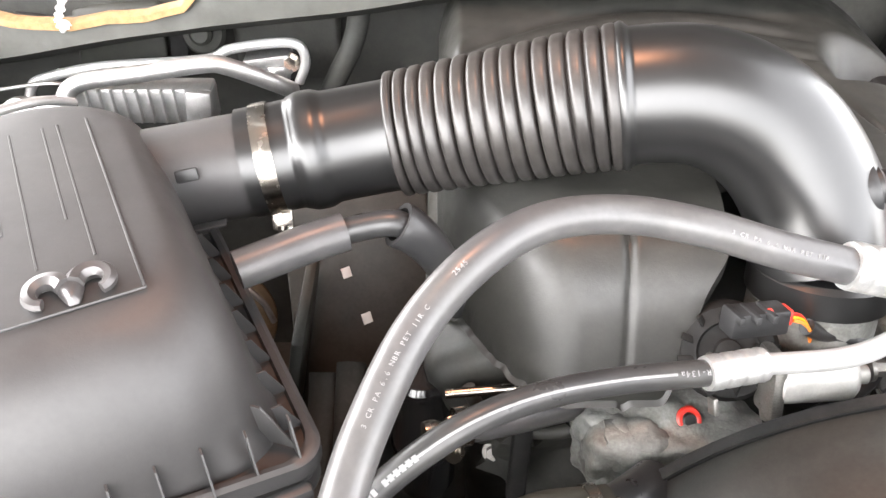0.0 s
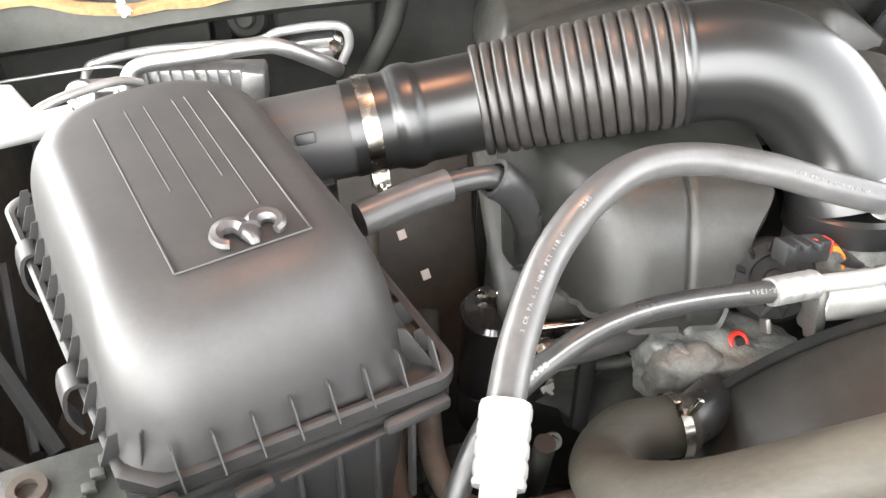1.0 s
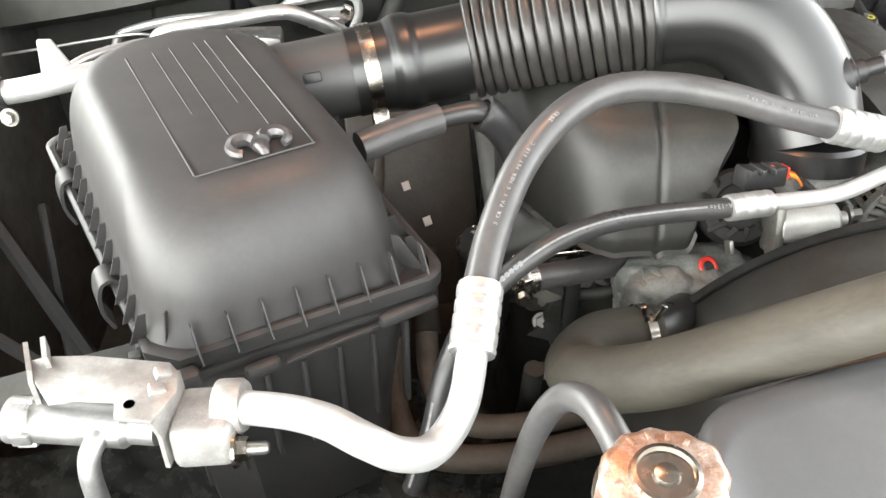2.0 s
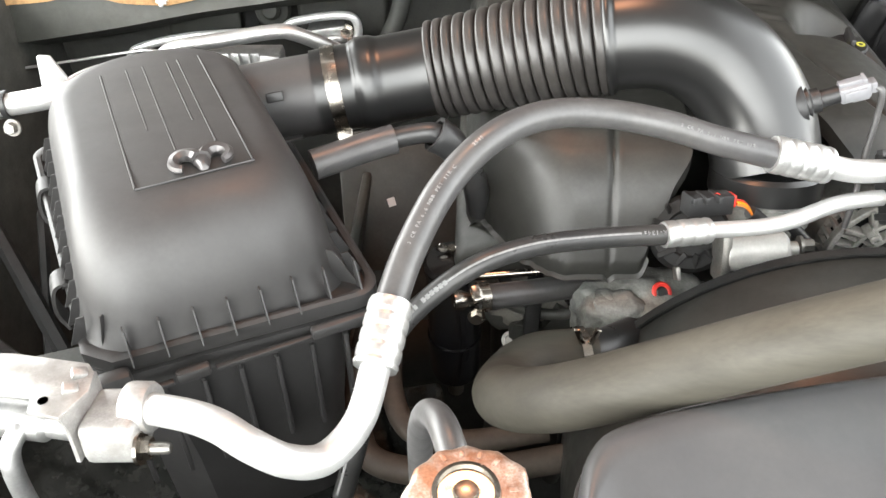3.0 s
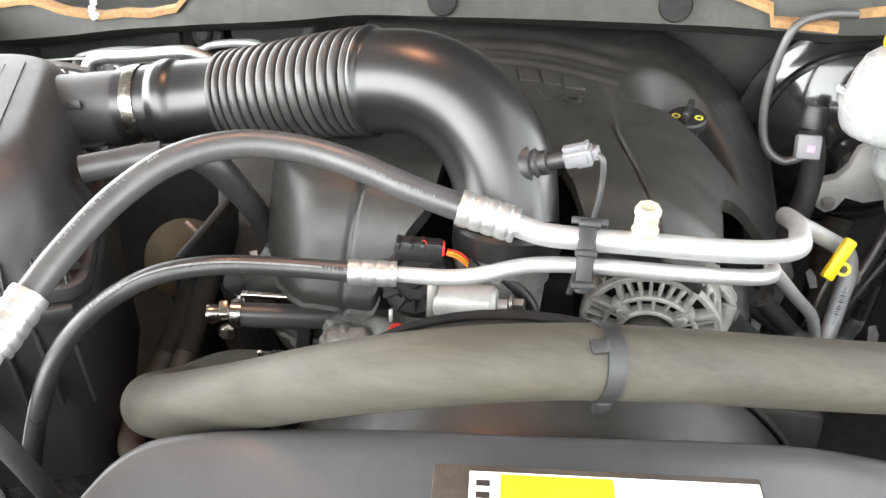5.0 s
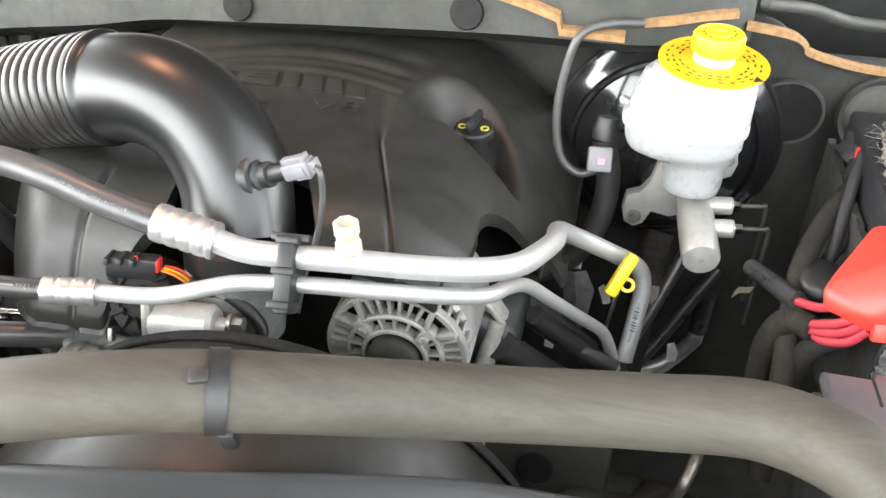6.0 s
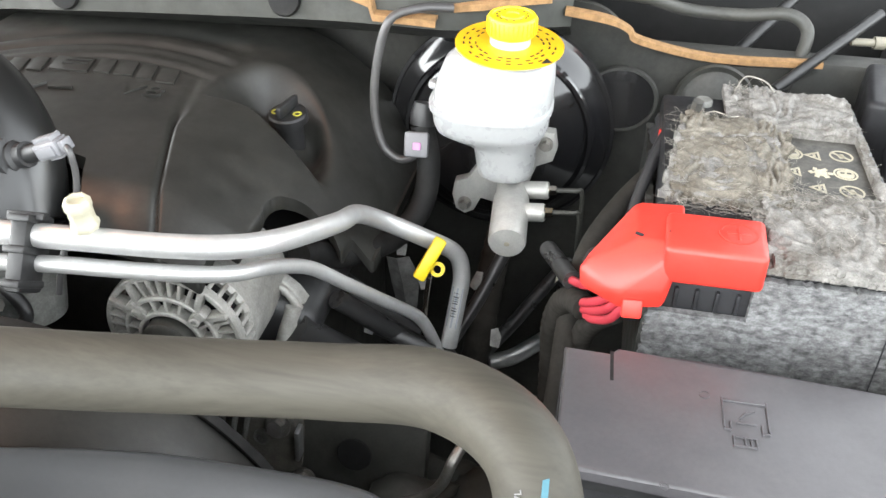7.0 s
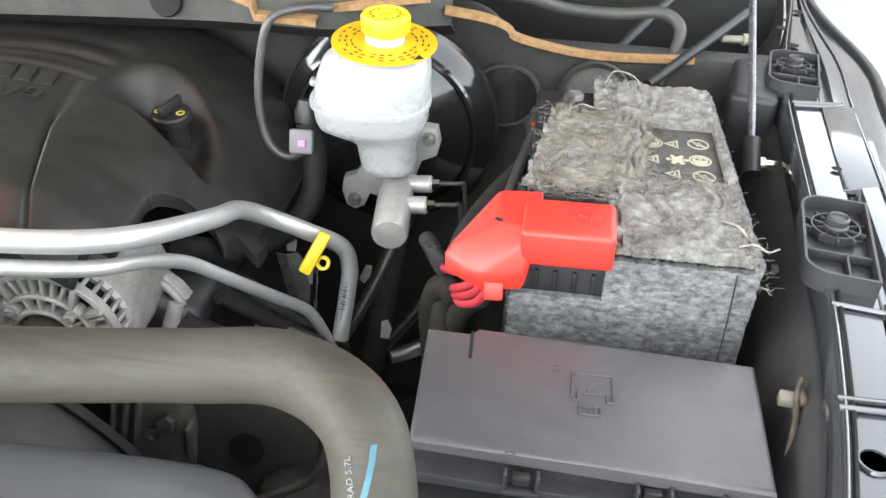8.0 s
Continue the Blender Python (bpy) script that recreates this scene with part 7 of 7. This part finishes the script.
for x in range(7):
    block("base_rib", (0.022, 0.010, 0.05), (0.79 + x * 0.033, 0.283, 0.985), M_CLIP, fuse, bevel=0.002)
# raised symbol of two plain outlines
for x, y, w, d in ((0.894, 0.392, 0.030, 0.0010), (0.894, 0.3715, 0.014, 0.0010), (0.879, 0.380, 0.0010, 0.024), (0.909, 0.380, 0.0010, 0.024), (0.8835, 0.3675, 0.0010, 0.008), (0.9045, 0.3675, 0.0010, 0.008),
                   (0.8815, 0.3640, 0.005, 0.0010), (0.9070, 0.3640, 0.005, 0.0010), (0.8920, 0.358, 0.015, 0.0010), (0.8920, 0.350, 0.015, 0.0010), (0.8845, 0.354, 0.0010, 0.008), (0.8995, 0.354, 0.0010, 0.008), (0.892, 0.354, 0.0010, 0.008), (0.896, 0.354, 0.0010, 0.006)):
    block("raised_line", (w, d * 1.2, 0.0024), (x, y, 1.0804), M_LID, fuse, bevel=0.0003)
for a, x, y in ((20, 0.8925, 0.3795), (-8, 0.8965, 0.3825)):
    block("raised_line", (0.010, 0.0012, 0.0012), (x, y, 1.0803), M_LID, fuse, rot=(0, 0, 40 + a), bevel=0.0003)
for x, y, r in ((0.867, 0.395, 0.004), (0.838, 0.305, 0.003)):
    lathe("ejector_mark", [(r * 0.8, 0.0), (r * 0.8, 0.0005), (r, 0.0005), (r, 0.0)], (x, y, 1.0801), (0, 0, 1), M_LID, fuse, seg=18, ring=True)

# ---- fender, rail, brackets, strut ----
fend = thing("fender", (1.2, 0.6, 1.1), "gloss black front fender edge with mounting rail", "fender")
inner = spline([V(0.990, 0.10, 1.120), V(1.034, 0.268, 1.120), V(1.054, 0.356, 1.120), V(1.074, 0.473, 1.120), V(1.088, 0.60, 1.120), V(1.117, 0.858, 1.120), V(1.150, 1.03, 1.120), V(1.198, 1.227, 1.120), V(1.25, 1.5, 1.12)], 5)
rows = []
for d, z in ((-0.006, -0.16), (-0.006, -0.02), (-0.005, -0.006), (-0.002, 0.000), (0.002, 0.002), (0.005, 0.001), (0.008, -0.002), (0.012, -0.001), (0.040, -0.001), (0.046, -0.006), (0.050, -0.006), (0.056, 0.002), (0.080, 0.004), (0.088, 0.002), (0.112, 0.002), (0.122, -0.004), (0.135, -0.03), (0.14, -0.3)):
    rows.append([p + V(d * (0.93 - 0.74 * smooth01((p.y - 0.90) / 0.36)), 0, z) for p in inner])
sheet("panel", rows, M_FENDER, fend, thick=0.003, angle=30)


def star_bracket(at, rz, w, l, parent_label):
    b = thing("fender_bracket", at, parent_label, "bracket", "brackets on the fender rail")
    m = pose(*at, 0, 0, rz)
    # D-shaped outline: straight outer side, round inner corners
    def outline(g):
        hw, hl, r = w / 2 - g, l / 2 - g, w * 0.36 - g
        pts = [(hw, -hl), (hw, hl)]
        pts += [(-hw + r - r * math.sin(k * math.pi / 16), hl - r + r * math.cos(k * math.pi / 16)) for k in range(9)]
        pts += [(-hw + r - r * math.cos(k * math.pi / 16), -hl + r - r * math.sin(k * math.pi / 16)) for k in range(9)]
        return pts
    out, inn = outline(0.0), outline(0.0022)
    n = len(out)
    bm = bmesh.new()
    rings = [[bm.verts.new(m @ V(x, y, z)) for x, y in pts] for pts, z in ((out, 0.004), (out, 0.0235), (inn, 0.0235), (inn, 0.012))]
    for r0, r1 in zip(rings, rings[1:]):
        for i in range(n):
            bm.faces.new((r0[i], r0[(i + 1) % n], r1[(i + 1) % n], r1[i]))
    bmesh.ops.recalc_face_normals(bm, faces=bm.faces)
    part("frame", bm, M_BRACKET, b)
    bm = bmesh.new()
    lo = [bm.verts.new(m @ V(x, y, 0.004)) for x, y in outline(0.001)]
    hi = [bm.verts.new(m @ V(x, y, 0.0125)) for x, y in outline(0.001)]
    bm.faces.new(hi)
    bm.faces.new(lo[::-1])
    for i in range(n):
        bm.faces.new((lo[i], lo[(i + 1) % n], hi[(i + 1) % n], hi[i]))
    bmesh.ops.recalc_face_normals(bm, faces=bm.faces)
    part("tray", bm, M_CLIP, b, "dark floor of the bracket")
    part("rib", box_bm((w - 0.003, 0.0018, 0.008), m @ Matrix.Translation((0, -l * 0.20, 0.0165)), 0.0004), M_BRACKET, b)
    part("rib", box_bm((0.0018, l * 0.27, 0.008), m @ Matrix.Translation((0.006, -l * 0.345, 0.0165)), 0.0004), M_BRACKET, b)
    c = m @ V(0, l * 0.15, 0.008)
    for i in range(10):
        part("spoke", box_bm((w * 0.30, 0.0012, 0.006), Matrix.Translation(c + V(0, 0, 0.009)) @ pose(0, 0, 0, 0, 0, 36 * i + 20 + rz) @ Matrix.Translation((w * 0.30, 0, 0)), 0.0003), M_BRACKET, b)
    lathe("spoke_ring", [(0.0190, 0.004), (0.0190, 0.0125), (0.0203, 0.0125), (0.0203, 0.004)], c, (0, 0, 1), M_BRACKET, b, seg=32, ring=True)
    lathe("hub", [(0.0105, 0.0), (0.0105, 0.013), (0.0090, 0.015)], c, (0, 0, 1), M_BRACKET, b, seg=24)
    lathe("bolt", [(0.0080, 0.015), (0.0095, 0.016), (0.0095, 0.020), (0.0078, 0.022), (0.0068, 0.020), (0.004, 0.020)], c, (0, 0, 1), M_BRACKET, b, seg=24)
    return b


slab("rail_step", [(1.100, 0.365), (1.165, 0.385), (1.178, 0.468), (1.112, 0.462)], 1.118, 1.125, M_FENDER, fend, "raised step in the rail", bevel=0.003)
slab("rail_step", [(-0.032, -0.092), (0.010, -0.086), (0.034, 0.094), (-0.010, 0.093)], -0.003, 0.003, M_FENDER, fend, "raised step in the rail", m=pose(1.160, 0.735, 1.121, 0, -5, 0), bevel=0.003)
star_bracket((1.093, 0.538, 1.112), -10, 0.056, 0.125, "dark grey plastic bracket with star-shaped ribs and a bolt")
star_bracket((1.136, 0.918, 1.110), -12, 0.058, 0.11, "dark grey plastic bracket with star-shaped ribs beside the hinge")
lathe("rail_hole", [(0.0, 0.0), (0.0085, 0.0)], (1.060, 0.299, 1.1205), (0, 0, 1), M_CLIP, fend, "round hole in the rail", seg=28)
lathe("hole_rim", [(0.0085, 0.0), (0.0092, 0.0022), (0.0105, 0.0022), (0.0112, 0.0)], (1.060, 0.299, 1.1195), (0, 0, 1), M_FENDER, fend, seg=28, ring=True)
for off, z, r in ((0.002, 0.001, 0.0018), (0.076, 0.003, 0.0030)):
    tube("edge_bead", [p + V(off * (0.93 - 0.74 * smooth01((p.y - 0.90) / 0.36)), 0, z) for p in inner], r, M_FENDER, fend, seg=10, smooth=False)
# added black tube that draws the dark band at the fender's outer edge
tube("edge_band", [p + V(0.116 * (0.93 - 0.74 * smooth01((p.y - 0.90) / 0.36)), 0, 0.001) for p in inner], 0.0075, M_CLIP, fend, "black tube drawing the dark band along the outer edge", seg=10, smooth=False)
for off in (0.0078, 0.0795):
    tube("gap_line", [p + V(off * (0.93 - 0.74 * smooth01((p.y - 0.90) / 0.36)), 0, 0.0008) for p in inner], 0.0016, M_HOLE, fend, "dark gap along the rail", seg=6, smooth=False)
for y0, y1, x0, x1 in ((0.352, 0.352, 1.050, 1.090), (0.343, 0.343, 1.049, 1.088), (0.458, 0.452, 1.072, 1.110), (0.838, 0.842, 1.120, 1.176), (0.830, 0.834, 1.120, 1.176)):
    tube("press_line", [(x0, y0, 1.1215), ((x0 + x1) / 2, (y0 + y1) / 2, 1.1215), (x1, y1, 1.1215)], 0.0022, M_FENDER, fend, seg=8)
for x, y, r in ((1.159, 1.090, 0.006), (1.157, 1.024, 0.007), (1.196, 1.167, 0.006), (1.131, 0.683, 0.0035), (1.172, 1.125, 0.005)):
    lathe("rail_hole", [(0.0, 0.0), (r, 0.0), (r * 1.2, 0.0008)], (x, y, 1.1212), (0, 0, 1), M_HOLE, fend, seg=20, scale=(1.2, 1.0))
strut = thing("hood_strut", (1.07, 0.75, 1.08), "slim black gas strut standing on the fender", "hood strut")
S1, S2 = V(1.070, 0.753, 1.083), V(1.070, 0.919, 1.206)
tube("rod", [S1, S1.lerp(S2, 0.5), S2, S1.lerp(S2, 2.4)], 0.0042, M_ROD, strut, smooth=False)
tube("sleeve", [S1 - (S2 - S1) * 0.06, S1, S1.lerp(S2, 0.14)], 0.010, M_CLIP, strut, smooth=False)
hexbolt("ball_stud", S1 + V(0.008, 0, 0), (1, 0, 0), 0.006, 0.022, M_STEEL, strut)
hexbolt("bolt", (1.078, 0.600, 1.035), (-1, -0.2, 0.1), 0.010, 0.014, M_ALU_DULL, strut)
hinge = thing("hinge_stud", (1.11, 1.05, 1.1), "pale plated stud at the hood hinge", "stud")
lathe("stud", [(0.005, 0.0), (0.005, 0.028), (0.008, 0.028), (0.008, 0.042)], (1.07, 1.04, 1.118), (1, 0.1, 0), M_CREAM, hinge, seg=16)
for a, b, r in (((0.88, 0.98, 1.05), (1.08, 1.22, 1.19), 0.008), ((0.97, 0.93, 1.09), (1.10, 1.06, 1.15), 0.007)):
    h = tube("hinge_bar", [a, (V(*a) + V(*b)) / 2, b], r, M_CLIP, None, seg=12)
    tagged(h, "dark grey round bar by the hood hinge", "bar", "bars by the hinge")
wr = thing("washer_loom", (0.9, 1.0, 1.15), "black taped wiring loom over the foam edge", "wiring")
tube("loom", [(0.74, 0.94, 1.19), (0.80, 0.98, 1.175), (0.86, 1.02, 1.150), (0.93, 1.03, 1.145), (0.985, 1.03, 1.15), (1.01, 1.02, 1.135), (1.005, 1.0, 1.105), (0.99, 0.98, 1.07)], 0.008, M_DARK, wr)
tube("wire", [(0.60, 0.84, 1.225), (0.68, 0.90, 1.225), (0.74, 0.95, 1.20), (0.80, 1.0, 1.19)], 0.004, M_CLIP, wr)
iw = thing("inner_panel", (1.05, 0.6, 0.9), "smooth black plastic panel between battery and fender", "panel")
sheet("panel", [[p + V(-0.035, 0, -0.45) for p in inner], [p + V(-0.03, 0, -0.08) for p in inner], [p + V(-0.010, 0, -0.035) for p in inner], [p + V(-0.005, 0, -0.03) for p in inner]], M_SPLASH, iw, thick=0.003)
block("clip", (0.012, 0.010, 0.010), (1.038, 0.396, 1.075), M_CREAM, iw, "cream plastic clip", rot=(10, 0, -10), bevel=0.002)
tube("metal_strip", [(1.047, 0.404, 1.090), (1.043, 0.392, 1.082), (1.040, 0.374, 1.075), (1.035, 0.358, 1.063), (1.031, 0.345, 1.050), (1.027, 0.332, 1.036), (1.020, 0.31, 1.0)], 0.0022, M_RUSTY, iw, "dull rusty strip behind the clip", seg=8)
block("clip_tail", (0.005, 0.012, 0.020), (1.046, 0.392, 1.076), M_RUSTY, iw, "rusty clip tail", rot=(8, 12, 0), bevel=0.002)
block("clip", (0.013, 0.012, 0.014), (1.068, 0.578, 1.062), M_BRACKET, iw, "grey plastic clip", rot=(0, 0, -10), bevel=0.002)
block("hinge_box", (0.055, 0.125, 0.15), (1.092, 0.905, 1.046), M_BATTERY, iw, rot=(0, 0, -11), bevel=0.008, seg=3)

# ---- clutter in the dark gap between pipes, booster and battery ----
corr = thing("corrugated_duct", (0.675, 0.7, 0.85), "dusty black corrugated duct below the master cylinder", "duct")
cp = spline([V(0.663, 0.863, 0.900), V(0.657, 0.840, 0.870), V(0.652, 0.803, 0.822), V(0.648, 0.767, 0.770), V(0.640, 0.738, 0.715)], 14)
v, f = sweep(cp, [0.0190 + 0.0009 * math.sin(i * 1.6) for i in range(len(cp))], 18)
finish("duct", v, f, M_DUCTBROWN, corr, angle=80)
# irregular grey plates for the pale scraps in the gap
for p, a in (((0.562, 0.700, 0.955), 20), ((0.654, 0.690, 0.928), -30), ((0.683, 0.655, 0.876), 10), ((0.598, 0.655, 0.945), 40), ((0.545, 0.62, 0.90), 5)):
    m = pose(*p, 50, 0, a)
    s_ = slab("grey_plate", [(-0.006, -0.010), (0.004, -0.012), (0.007, 0.000), (0.003, 0.011), (-0.005, 0.009)], 0, 0.0012, M_TORN, None, m=m)
    tagged(s_, "small dull grey plate in the dark gap", "metal tab", "tabs in the gap")
tb = thing("transmission_pipe", (0.62, 0.36, 0.98), "bare bent metal pipe below the radiator hose", "pipe")
tube("pipe", [(0.52, 0.43, 0.76), (0.585, 0.405, 0.845), (0.619, 0.40, 0.875), (0.658, 0.40, 0.903), (0.674, 0.40, 0.925), (0.683, 0.405, 0.952), (0.692, 0.43, 0.955), (0.70, 0.47, 0.92), (0.705, 0.50, 0.86)], 0.0050, M_BOLT, tb)
h = tube("dark_hose", [(0.470, 0.590, 0.985), (0.515, 0.600, 0.945), (0.562, 0.60, 0.915), (0.620, 0.605, 0.885)], 0.0085, M_HOSE_DARK, None)
tagged(h, "thin black rubber hose in the shaded gap", "hose", "black hoses beside the engine")
h = tube("dark_hose", [(0.500, 0.640, 0.94), (0.545, 0.645, 0.90), (0.60, 0.65, 0.85)], 0.016, M_HOSE_DARK, None)
tagged(h, "thick black rubber hose in the shaded gap", "hose", "black hoses beside the engine")
foil = sheet("foil_shield", [[V(0.548, 0.685, 0.948), V(0.562, 0.678, 0.952), V(0.575, 0.684, 0.953)], [V(0.552, 0.688, 0.91), V(0.568, 0.680, 0.915), V(0.587, 0.686, 0.925)], [V(0.558, 0.692, 0.87), V(0.572, 0.684, 0.87), V(0.583, 0.690, 0.88)], [V(0.563, 0.695, 0.85), V(0.570, 0.69, 0.848), V(0.578, 0.694, 0.855)]], M_TORN, None, thick=0.001)
tagged(foil, "torn dull foil heat shield in the dark gap", "heat shield")
for i, (x, y, z, sx) in enumerate(((0.62, 0.50, 0.74, 0.05), (0.70, 0.54, 0.72, 0.05), (0.60, 0.44, 0.70, 0.045), (0.72, 0.44, 0.74, 0.04), (0.58, 0.50, 0.69, 0.03), (0.66, 0.48, 0.71, 0.035), (0.68, 0.50, 0.70, 0.03), (0.64, 0.56, 0.72, 0.04))):
    lp = lumpy("casting", (x, y, z), (sx, sx * 0.8, sx * 0.7), M_DARK, None, seed=20 + i, rough=0.3)
    tagged(lp, "dark oily casting low in the engine bay", "casting", "castings low in the bay")
